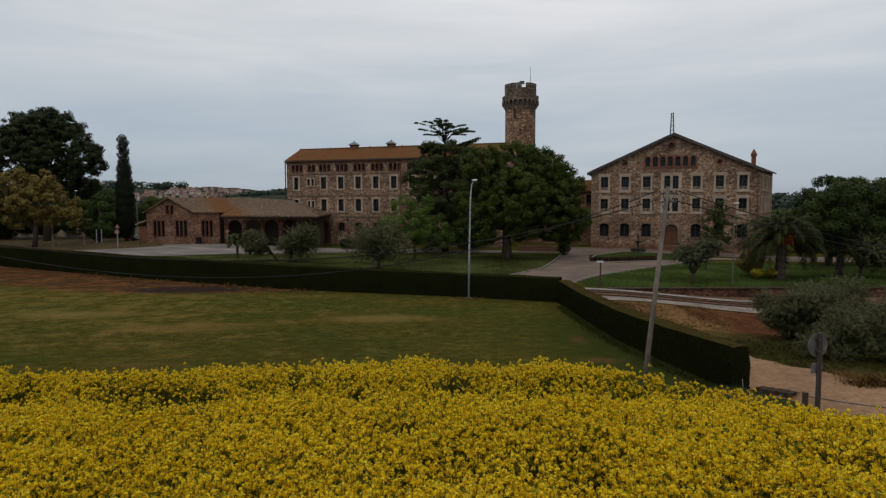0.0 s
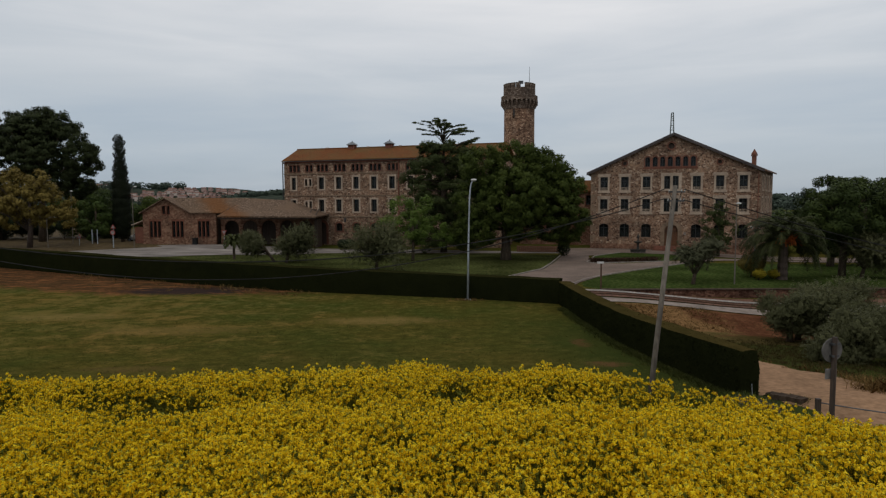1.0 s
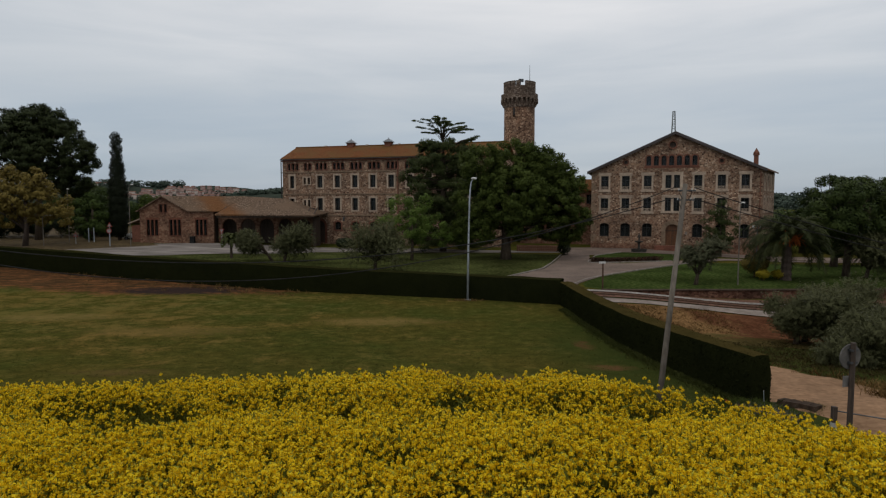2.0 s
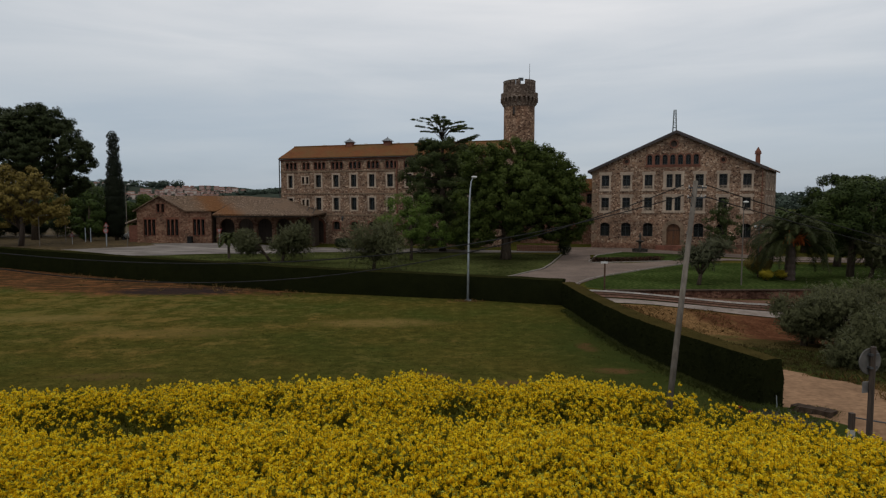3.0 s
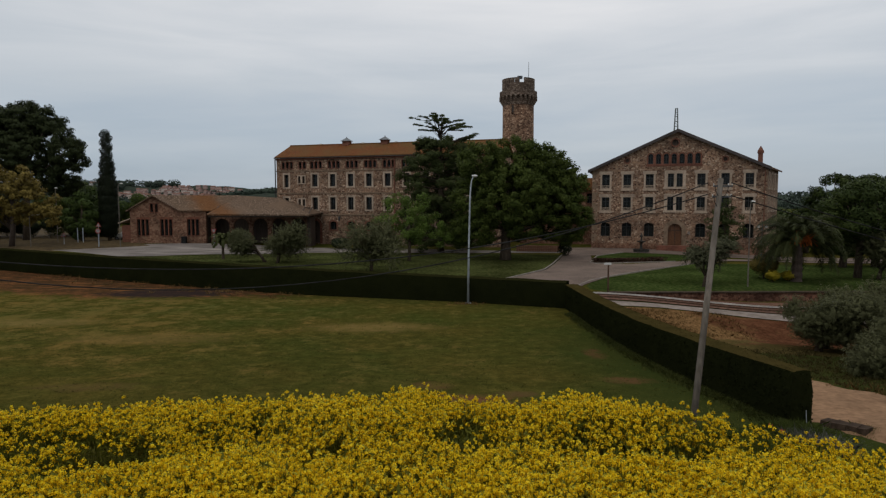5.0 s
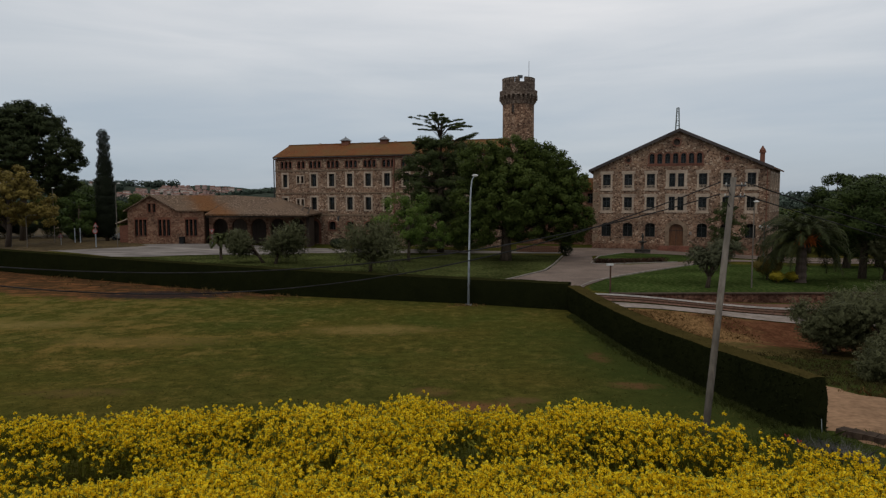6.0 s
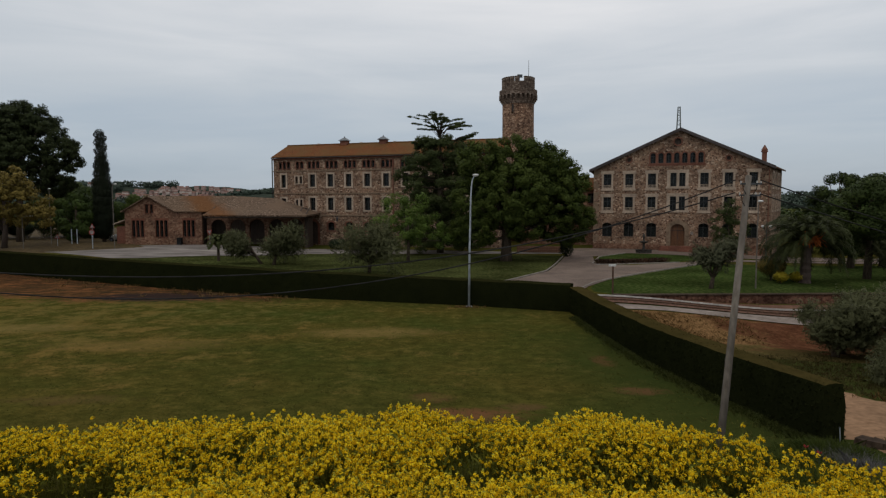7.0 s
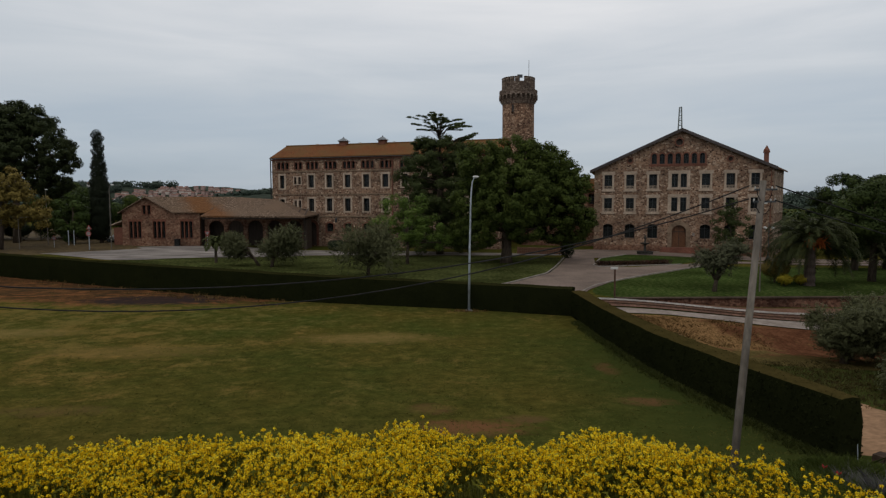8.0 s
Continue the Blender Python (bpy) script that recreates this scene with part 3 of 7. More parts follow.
def wall_mesh(u0, u1, z0, z1, openings, thick=0.55, limits=()):
    """A wall in the plane y=0 with real openings. Openings: (u0, u1, z0, z1, rise); rise > 0 arches the head."""
    bm = bmesh.new()
    us = sorted({u0, u1, *[o[k] for o in openings for k in (0, 1)]})
    zs = sorted({z0, z1, *[o[k] for o in openings for k in (2, 3)]})

    def face(poly, y, flip):
        for lim in limits:
            poly = clip(poly, *lim) if len(poly) > 2 else poly
        if len(poly) > 2:
            vs = [bm.verts.new((u, y, z)) for u, z in poly]
            bm.faces.new(vs[::-1] if flip else vs)

    for ua, ub in zip(us, us[1:]):
        for za, zb in zip(zs, zs[1:]):
            mu, mz = (ua + ub) / 2, (za + zb) / 2
            if any(o[0] < mu < o[1] and o[2] < mz < o[3] for o in openings):
                continue
            for y, flip in ((0, False), (thick, True)):
                face([(ua, za), (ub, za), (ub, zb), (ua, zb)], y, flip)
    for o in openings:
        a, b, c, d, rise = o
        head = arc(a, b, d - rise, d) if rise else [(a, d), (b, d)]
        if rise:
            half = len(head) // 2
            for y, flip in ((0, False), (thick, True)):
                for corner, pts in (((a, d), head[:half + 1]), ((b, d), head[half:])):
                    for p, q in zip(pts, pts[1:]):
                        face([p, q, corner][::-1], y, flip)
        loop = [(a, c), (b, c)] + head[::-1]
        for p, q in zip(loop, loop[1:] + loop[:1]):
            if p != q:
                vs = [bm.verts.new(x) for x in ((p[0], 0, p[1]), (p[0], thick, p[1]), (q[0], thick, q[1]), (q[0], 0, q[1]))]
                bm.faces.new(vs)
    for u, flip in ((u0, True), (u1, False)):
        top = min([z1] + [(lim[2] - lim[0] * u) / lim[1] for lim in limits])
        vs = [bm.verts.new(x) for x in ((u, 0, z0), (u, thick, z0), (u, thick, top), (u, 0, top))]
        bm.faces.new(vs[::-1] if flip else vs)
    bmesh.ops.remove_doubles(bm, verts=bm.verts, dist=0.0002)
    return bm


def ring(a, b, c, d, w, y0, y1, rise=0.0, sill=True):
    """A surround of width w about an opening, between two depths."""
    bm = bmesh.new()
    ti = arc(a, b, d - rise, d) if rise else [(a, d), (b, d)]
    to = arc(a - w, b + w, d - rise, d + w) if rise else [(a - w, d + w), (b + w, d + w)]
    inner = [(a, c)] + ti + [(b, c)]
    outer = [(a - w, c)] + to + [(b + w, c)]
    for k in range(len(inner) - 1):
        quad = [inner[k], outer[k], outer[k + 1], inner[k + 1]]
        f = [bm.verts.new((u, y0, z)) for u, z in quad]
        g = [bm.verts.new((u, y1, z)) for u, z in quad]
        bm.faces.new(f)
        bm.faces.new(g[::-1])
        for i in range(4):
            bm.faces.new((f[i], g[i], g[(i + 1) % 4], f[(i + 1) % 4]))
    if sill:
        box(bm, a - w, b + w, y0 - 0.03, y1, c - w * 0.8, c)
    bmesh.ops.recalc_face_normals(bm, faces=bm.faces)
    return bm


def pane_mesh(a, b, c, d, y, rise=0.0):
    bm = bmesh.new()
    pts = [(a, c), (b, c)] + (arc(a, b, d - rise, d)[::-1] if rise else [(b, d), (a, d)])
    f = [bm.verts.new((u, y, z)) for u, z in pts]
    g = [bm.verts.new((u, y + 0.012, z)) for u, z in pts]
    bm.faces.new(f)
    bm.faces.new(g[::-1])
    for i in range(len(f)):
        bm.faces.new((f[i], g[i], g[(i + 1) % len(f)], f[(i + 1) % len(f)]))
    bmesh.ops.recalc_face_normals(bm, faces=bm.faces)
    return bm


def add_window(house, o, surround=0.0, mat=None, rail=False, bars=1, depth=0.3, label=""):
    """A window in an opening: timber frame with a mullion, two panes, stone surround, low iron rail."""
    a, b, c, d, rise = o
    e = 0.07
    bm = ring(a + e, b - e, c + e, d - e, e, depth, depth + 0.06, max(rise - e, 0) if rise else 0, False)
    box(bm, a, b, depth, depth + 0.06, c, c + e)
    for k in range(bars):
        m = a + (b - a) * (k + 1) / (bars + 1)
        box(bm, m - 0.03, m + 0.03, depth - 0.01, depth + 0.05, c + e, d - e)
    if d - c > 1.3:
        box(bm, a + e, b - e, depth - 0.005, depth + 0.045, c + (d - c) * 0.68, c + (d - c) * 0.68 + 0.05)
    win = part("window", bm, M_FRAME, house, label)
    part("pane", pane_mesh(a + e, b - e, c + e, d - e, depth + 0.02, max(rise - e, 0) if rise else 0), M_GLASS, win)
    if surround:
        part("surround", ring(a, b, c, d, surround, -0.06, 0.12, rise), mat or M_CREAM, win)
    if rail:
        bm = bmesh.new()
        h = c + 0.42
        box(bm, a, b, 0.10, 0.16, h - 0.05, h)
        box(bm, a, b, 0.10, 0.16, c + 0.03, c + 0.08)
        n = max(3, int((b - a) / 0.16))
        for k in range(n):
            u = a + (b - a) * (k + 0.5) / n
            box(bm, u - 0.03, u + 0.03, 0.11, 0.15, c + 0.08, h - 0.05)
        part("balustrade", bm, M_CREAM, win)
    return win


def slab(points, thick):
    """A roof plane: a polygon with its underside thick below it."""
    bm = bmesh.new()
    top = [bm.verts.new(p) for p in points]
    low = [bm.verts.new((p[0], p[1], p[2] - thick)) for p in points]
    bm.faces.new(top)
    bm.faces.new(low[::-1])
    n = len(points)
    for i in range(n):
        bm.faces.new((top[i], low[i], low[(i + 1) % n], top[(i + 1) % n]))
    bmesh.ops.recalc_face_normals(bm, faces=bm.faces)
    return bm


def prism(bm, outline, z0, z1):
    lo = [bm.verts.new((x, y, z0)) for x, y in outline]
    hi = [bm.verts.new((x, y, z1)) for x, y in outline]
    bm.faces.new(lo[::-1])
    bm.faces.new(hi)
    for i in range(len(lo)):
        j = (i + 1) % len(lo)
        bm.faces.new((lo[i], lo[j], hi[j], hi[i]))
    return bm


TURN = -17.0


M_DRESSED = speckled("dressed_brown_stone", [(0.3, (0.17, 0.12, 0.082)), (0.7, (0.27, 0.195, 0.135))], 3.0, 0.9, 0.2, 0.3)


def mill():
    h = thing("mill_building", pose(22.15, 93.0, 0, 0, 0, TURN), "three-storey rubble stone mill with gabled front and cream window surrounds", "building")
    W, E, A, D = 22.6, 11.15, 16.3, 13.0
    s = (A - E) / (W / 2)
    limits = ((-s, 1, E), (s, 1, E + s * W))
    cols = [(1.32, 2.38), (4.24, 5.3), (7.24, 8.3), (13.96, 15.02), (16.98, 18.04), (19.98, 21.04)]
    pair = [(10.16, 10.96), (11.3, 12.1)]
    r1 = [(a, b, 8.5, 10.45, 0) for a, b in cols]
    r2 = [(a, b, 5.38, 7.25, 0) for a, b in cols]
    p1 = [(a, b, 8.66, 10.5, 0) for a, b in pair]
    p2 = [(a, b, 5.42, 7.3, 0) for a, b in pair]
    low = [(a - 0.1, b + 0.16, 1.72, 3.66, 0.38) for a, b in cols]
    attic = [(7.52 + k * 1.02, 8.2 + k * 1.02, 11.84, 13.25, 0.33) for k in range(7)]
    door = (10.32, 12.14, 0.52, 3.55, 0.85)
    eyes = [(10.6, 11.46, 14.3, 15.16, 0.42), (4.45, 5.0, 12.1, 12.65, 0.27), (17.15, 17.7, 12.1, 12.65, 0.27)]
    part("wall", wall_mesh(0, W, -1.4, A, r1 + r2 + p1 + p2 + low + attic + [door] + eyes, 0.6, limits), M_STONE, h)
    for o in r1 + r2:
        win = add_window(h, o, 0.24, rail=True)
        part("lintel", boxes((o[0] - 0.38, o[1] + 0.38, -0.075, 0.1, o[3] + 0.02, o[3] + 0.45)), M_CREAM, win)
        part("sill", boxes((o[0] - 0.36, o[1] + 0.36, -0.11, 0.1, o[2] - 0.36, o[2] - 0.12)), M_CREAM, win)
    for o in low:
        add_window(h, o, 0.16, M_STONE)
    for o in p1 + p2:
        add_window(h, o)
    for z0, z1 in ((8.66, 10.5), (5.42, 7.3)):
        bm = boxes((9.72, 12.5, -0.06, 0.1, z1, z1 + 0.42), (9.6, 12.62, -0.1, 0.1, z0 - 0.3, z0))
        for a, b in ((9.72, 10.16), (10.96, 11.3), (12.1, 12.5)):
            box(bm, a, b, -0.06, 0.1, z0, z1)
        part("surround", bm, M_CREAM, h, "cream stone surround of a paired window")
    for o in attic:
        add_window(h, o, 0.17, M_BRICK)
    part("brick_band", boxes((7.2, 14.6, -0.05, 0.1, 11.5, 11.72)), M_BRICK, h)
    for a, b, c, d, r in eyes:
        bm = bmesh.new()
        m, q, rad = (a + b) / 2, (c + d) / 2, (b - a) / 2 + 0.02
        lathe(bm, [(rad, -0.05), (rad + 0.16, -0.05), (rad + 0.16, 0.1), (rad, 0.1)], 16)
        bm.faces.ensure_lookup_table()
        bmesh.ops.delete(bm, geom=list(bm.faces)[-2:], context="FACES_ONLY")
        part("oculus", bm, M_BRICK, h, "round brick-edged vent", at=Matrix.Translation((m, 0, q)) @ pose(0, 0, 0, 90))
        part("shutter", boxes((a, b, 0.25, 0.3, c, d)), M_DARKWOOD, h)
    a, b, c, d, r = door
    dr = part("door", pane_mesh(a, b, c, d, 0.34, r), M_DOORWOOD, h, "arched brown wooden double door")
    part("frame", boxes(((a + b) / 2 - 0.03, (a + b) / 2 + 0.03, 0.26, 0.3, c, d - 0.1), (a, b, 0.26, 0.3, d - 0.95, d - 0.87)), M_DARKWOOD, dr)
    part("handle", boxes(((a + b) / 2 + 0.08, (a + b) / 2 + 0.12, 0.22, 0.27, 1.5, 1.75)), M_IRON, dr)
    part("surround", ring(a, b, c, d, 0.55, -0.05, 0.12, r, False), M_DRESSED, h, "broad arched stone door surround")
    for k in range(5):
        z = 0.52 - k * 0.17
        part("step", boxes((8.95 - k * 0.1, 13.0 + k * 0.1, -1.1 - k * 0.32, -0.003 if k == 0 else -1.1 - (k - 1) * 0.32, z - 0.9, z)), M_BRICK, h)
    z, k = -1.0, 0
    while z < E - 0.5:
        w = (0.5, 0.75)[k % 2]
        part("quoin", boxes((-0.04, w, -0.04, 0.1, z, z + 0.46)), M_DRESSED if k % 3 else M_STONE, h)
        part("quoin", boxes((W - w, W + 0.04, -0.04, 0.1, z, z + 0.46)), M_STONE if k % 3 else M_DRESSED, h)
        z, k = z + 0.5, k + 1
    part("plinth", boxes((-0.05, 8.9, -0.07, 0.1, -1.4, 0.75), (13.05, W + 0.05, -0.07, 0.1, -1.4, 0.75)), M_BRICKSTONE, h)
    # sides and back; the east side splays outwards
    X2 = W + 0.293 / 0.957 * D
    side = wall_mesh(0, math.hypot(X2 - W, D), -1.4, E, [(2.0 + 3.1 * k, 3.0 + 3.1 * k, z, z + 1.9, 0) for k in range(4) for z in (8.5, 5.4, 1.75)], 0.5)
    ang = math.degrees(math.atan2(D, X2 - W))
    east = part("side_wall", side, M_STONE, h, at=pose(W, 0.02, 0, 0, 0, ang))
    for k in range(4):
        for z in (8.5, 5.4, 1.75):
            add_window(east, (2.0 + 3.1 * k, 3.0 + 3.1 * k, z, z + 1.9, 0), 0.3)
    part("side_wall", boxes((0.0, 0.5, 0.61, D, -1.4, E)), M_STONE, h)
    part("back_wall", wall_mesh(0, X2, -1.4, A, [], 0.5, ((-(A - E) / 13.2, 1, E), ((A - E) / (X2 - 13.2), 1, E + (A - E) / (X2 - 13.2) * X2))), M_STONE, h, at=pose(0, D, 0))
    bm = bmesh.new()
    for z in (4.3, 7.9, 11.0):
        prism(bm, [(0.6, 0.8), (W - 0.1, 0.8), (X2 - 0.7, D - 0.1), (0.6, D - 0.1)], z, z + 0.2)
    part("floor_slab", bm, M_INSIDE, h)
    # roof
    up = 0.32
    zt = lambda u: E + up - 0.1 + s * min(u, W - u)
    f, bk = -0.45, D + 0.5
    part("roof", slab([(-0.62, f, zt(-0.62)), (W / 2, f, zt(W / 2)), (13.2, bk, zt(W / 2)), (-0.62, bk, zt(-0.62))], 0.22), M_ROOFOLD, h, "weathered clay tile roof")
    part("roof", slab([(W / 2, f, zt(W / 2)), (W + 0.38, f, zt(W + 0.38)), (X2 + 0.62, bk, zt(W + 0.38)), (13.2, bk, zt(W / 2))], 0.22), M_ROOFOLD, h)
    bm = bmesh.new()
    for p, q in (((-0.65, zt(-0.65)), (W / 2, zt(W / 2))), ((W / 2, zt(W / 2)), (W + 0.41, zt(W + 0.41)))):
        vs = []
        for y in (f - 0.06, f + 0.12):
            vs.append([bm.verts.new((p[0], y, p[1] - 0.36)), bm.verts.new((q[0], y, q[1] - 0.36)), bm.verts.new((q[0], y, q[1] + 0.05)), bm.verts.new((p[0], y, p[1] + 0.05))])
        bm.faces.new(vs[0])
        bm.faces.new(vs[1][::-1])
        for i in range(4):
            bm.faces.new((vs[0][i], vs[1][i], vs[1][(i + 1) % 4], vs[0][(i + 1) % 4]))
    bmesh.ops.recalc_face_normals(bm, faces=bm.faces)
    part("verge", bm, M_EAVE, h, "dark grey verge board")
    # chimney and bell frame
    bm = boxes((21.62, 22.14, 0.7, 1.22, 11.3, 13.1), (21.52, 22.24, 0.6, 1.32, 13.1, 13.28))
    lathe(bm, [(0.36, 13.28), (0.40, 13.4), (0.04, 14.05)], 8, (21.88, 0.96, 0))
    part("chimney", bm, M_BRICK, h, "slim brick chimney with pointed cap")
    bm = bmesh.new()
    for dx in (-1, 1):
        for dy in (-1, 1):
            tube(bm, [(11.05 + dx * 0.24, -0.05 + dy * 0.18, 16.2), (11.05 + dx * 0.13, -0.05 + dy * 0.1, 19.35)], [0.075, 0.065], 4)
    for k, z in enumerate((16.9, 17.55, 18.2, 18.8, 19.3)):
        w = 0.27 - 0.14 * (z - 16.2) / 3.15
        box(bm, 11.05 - w, 11.05 + w, -0.05 - w * 0.75, -0.05 + w * 0.75, z, z + 0.07)
        if k < 4:
            sg = 1 if k % 2 else -1
            tube(bm, [(11.05 - sg * w, -0.22, z + 0.05), (11.05 + sg * w * 0.9, -0.2, z + 0.6)], [0.03, 0.03], 4)
    part("bell_frame", bm, M_MAST, h, "grey-green ladder-like metal mast on the gable")
    part("plaque", boxes((12.9, 13.25, -0.03, 0.02, 2.1, 2.5)), M_KERB, h)
    bm = bmesh.new()
    tube(bm, [(W - 0.25, -0.12, -0.6), (W - 0.25, -0.12, 10.9)], [0.06, 0.06], 8)
    part("downpipe", bm, M_BRICK, h)
    return h


mill()


def long_house():
    h = thing("factory_building", pose(-26.0, 104.6, 0, 0, 0, TURN), "long four-storey stone factory with orange tile roof", "building")
    W, E, D = 36.5, 13.6, 9.4
    cols = [6.36 + 3.08 * k for k in range(10)]
    r1 = [(u, u + 0.92, 9.08, 11.0, 0) for u in cols] + [(1.38, 2.14, 9.0, 11.0, 0)]
    r2 = [(u, u + 0.92, 5.45, 7.38, 0) for u in cols] + [(1.38, 2.14, 5.5, 7.3, 0)]
    small = [(u, u + 0.42, z, z + 1.1, 0) for u in (3.85, 4.6) for z in (9.62, 6.0)]
    low = [(u - 0.1, u + 1.05, 2.3, 3.6, 0.3) for u in cols[1:]]
    door = (5.9, 7.6, 0.15, 3.75, 0.75)
    attic = [(u + 0.45 + d, u + 0.97 + d, 11.95, 13.02, 0.25) for u in cols + [1.25] for d in (-0.72, 0.0, 0.72)]
    attic += [(u, u + 0.5, 11.95, 13.02, 0.25) for u in (4.0, 4.75)]
    part("wall", wall_mesh(0, W, -0.5, E, r1 + r2 + small + low + attic + [door], 0.55), M_STONE, h)
    for o in r1 + r2:
        add_window(h, o, 0.27, bars=1)
    for o in small:
        add_window(h, o, 0.16, bars=0)
    for o in low:
        add_window(h, o, 0.22, M_BRICK)
    for o in attic:
        add_window(h, o, 0.1, M_BRICK, bars=0)
    part("door", pane_mesh(*door[:4], 0.3, door[4]), M_DARKWOOD, h, "dark arched wooden gate")
    part("surround", ring(*door[:4], 0.4, -0.05, 0.12, door[4], False), M_BRICK, h)
    for z, t in ((11.5, 0.2), (7.95, 0.2), (4.55, 0.24)):
        part("string_course", boxes((-0.05, W, -0.1, 0.05, z, z + t * 0.8)), M_DRESSED, h)
    part("cornice", boxes((-0.1, W + 0.1, -0.2, 0.1, E - 0.28, E - 0.05)), M_BRICK, h)
    part("side_wall", boxes((0, 0.5, 0.56, D - 0.5, -0.5, E)), M_STONE, h)
    part("side_wall", boxes((W - 0.5, W, 0.56, D - 0.5, -0.5, E)), M_STONE, h)
    part("back_wall", boxes((0, W, D - 0.49, D, -0.5, E)), M_STONE, h)
    part("floor_slab", boxes((0.5, W - 0.5, 0.6, D - 0.5, 4.4, 4.6), (0.5, W - 0.5, 0.6, D - 0.5, 8.0, 8.2), (0.5, W - 0.5, 0.6, D - 0.5, 11.4, 11.6)), M_INSIDE, h)
    for u, mat in ((-0.16, M_FRAME), (20.3, M_BRICK)):
        bm = bmesh.new()
        tube(bm, [(u, -0.16, -0.3), (u, -0.16, E - 0.2), (u + 0.1, -0.3, E + 0.05)], [0.09, 0.09, 0.09], 8)
        part("downpipe", bm, mat, h)
    part("gutter", boxes((-0.2, W + 0.4, -0.5, -0.36, E - 0.02, E + 0.1)), M_EAVE, h, "dark eaves gutter")
    zr, v = 16.0, 4.7
    part("roof", slab([(-0.15, -0.35, E + 0.22), (W + 0.4, -0.35, E + 0.22), (W + 0.4, v, zr), (-0.15, v, zr)], 0.2), M_ROOF, h, "rust orange clay tile roof")
    part("roof", slab([(-0.15, v, zr), (W + 0.4, v, zr), (W + 0.4, D + 0.5, E + 0.2), (-0.15, D + 0.5, E + 0.2)], 0.2), M_ROOF, h)
    bm = bmesh.new()
    for u in (0, W - 0.4):
        vs = [bm.verts.new(p) for p in ((u + 0.2, 0, E - 0.3), (u + 0.2, D, E - 0.3), (u + 0.2, v, zr - 0.2))]
        bm.faces.new(vs)
    part("gable_fill", bm, M_STONE, h)
    bm = bmesh.new()
    for k in range(91):
        u = -0.15 + k * 0.406
        tube(bm, [(u, v, zr + 0.02), (u + 0.40, v, zr + 0.02)], [0.13, 0.115], 6)
    part("ridge", bm, M_ROOF, h)
    for u in (10.2, 16.9):
        c = part("roof_vent", boxes((u - 0.55, u + 0.55, v - 0.55, v + 0.55, zr - 0.5, zr + 0.5), (u - 0.62, u + 0.62, v - 0.62, v + 0.62, zr + 0.34, zr + 0.42)), M_BRICK, h, "square brick roof ventilator with zinc cap")
        bm = bmesh.new()
        lo = [bm.verts.new((u + a * 0.8, v + b * 0.8, zr + 0.5)) for a, b in ((-1, -1), (1, -1), (1, 1), (-1, 1))]
        hi = [bm.verts.new((u + a * 0.12, v + b * 0.12, zr + 1.02)) for a, b in ((-1, -1), (1, -1), (1, 1), (-1, 1))]
        bm.faces.new(lo[::-1])
        bm.faces.new(hi)
        for i in range(4):
            bm.faces.new((lo[i], lo[(i + 1) % 4], hi[(i + 1) % 4], hi[i]))
        lathe(bm, [(0.06, zr + 1.0), (0.09, zr + 1.12), (0.02, zr + 1.24)], 8, (u, v, 0))
        part("cap", bm, M_ZINC, c, "grey zinc cap")
    for u in (5.4, 12.9, 18.6, 22.0):
        part("ridge_patch", boxes((u, u + 0.4, v - 0.22, v + 0.1, zr + 0.02, zr + 0.2)), M_CREAM, h, "pale mortar patch on the ridge")
    # bracket lamp on the wall
    bm = bmesh.new()
    tube(bm, [(11.3, 0, 4.3), (11.3, -0.6, 4.5), (11.3, -0.75, 4.35)], [0.04, 0.04, 0.03], 6)
    lathe(bm, [(0.05, 0.5), (0.2, 0.35), (0.14, -0.15), (0.05, -0.2)], 8, (11.3, -0.75, 3.9))
    part("wall_lantern", bm, M_IRON, h)
    return h


long_house()


def east_wing():
    h = thing("factory_wing", pose(13.0, 103.2, 0, 0, 0, TURN), "low stone wing with orange roof joining the mill", "building")
    W, E, D = 12.5, 8.6, 7.0
    wins = [(1.0 + 1.9 * k, 1.9 + 1.9 * k, z, z + 1.5, 0) for k in range(6) for z in (6.4, 3.0)]
    part("wall", wall_mesh(0, W, -0.8, E, wins, 0.5), M_BRICKSTONE, h)
    for o in wins:
        add_window(h, o, 0.15, M_BRICK)
    part("back_wall", boxes((0, W, D - 0.5, D, -0.8, E)), M_BRICKSTONE, h)
    part("side_wall", boxes((0, 0.5, 0.51, D - 0.51, -0.8, E)), M_BRICKSTONE, h)
    part("roof", slab([(-0.3, -0.5, E), (W, -0.5, E), (W, 3.5, 10.4), (-0.3, 3.5, 10.4)], 0.2), M_ROOF, h)
    part("roof", slab([(-0.3, 3.5, 10.4), (W, 3.5, 10.4), (W, D + 0.5, E), (-0.3, D + 0.5, E)], 0.2), M_ROOF, h)


east_wing()


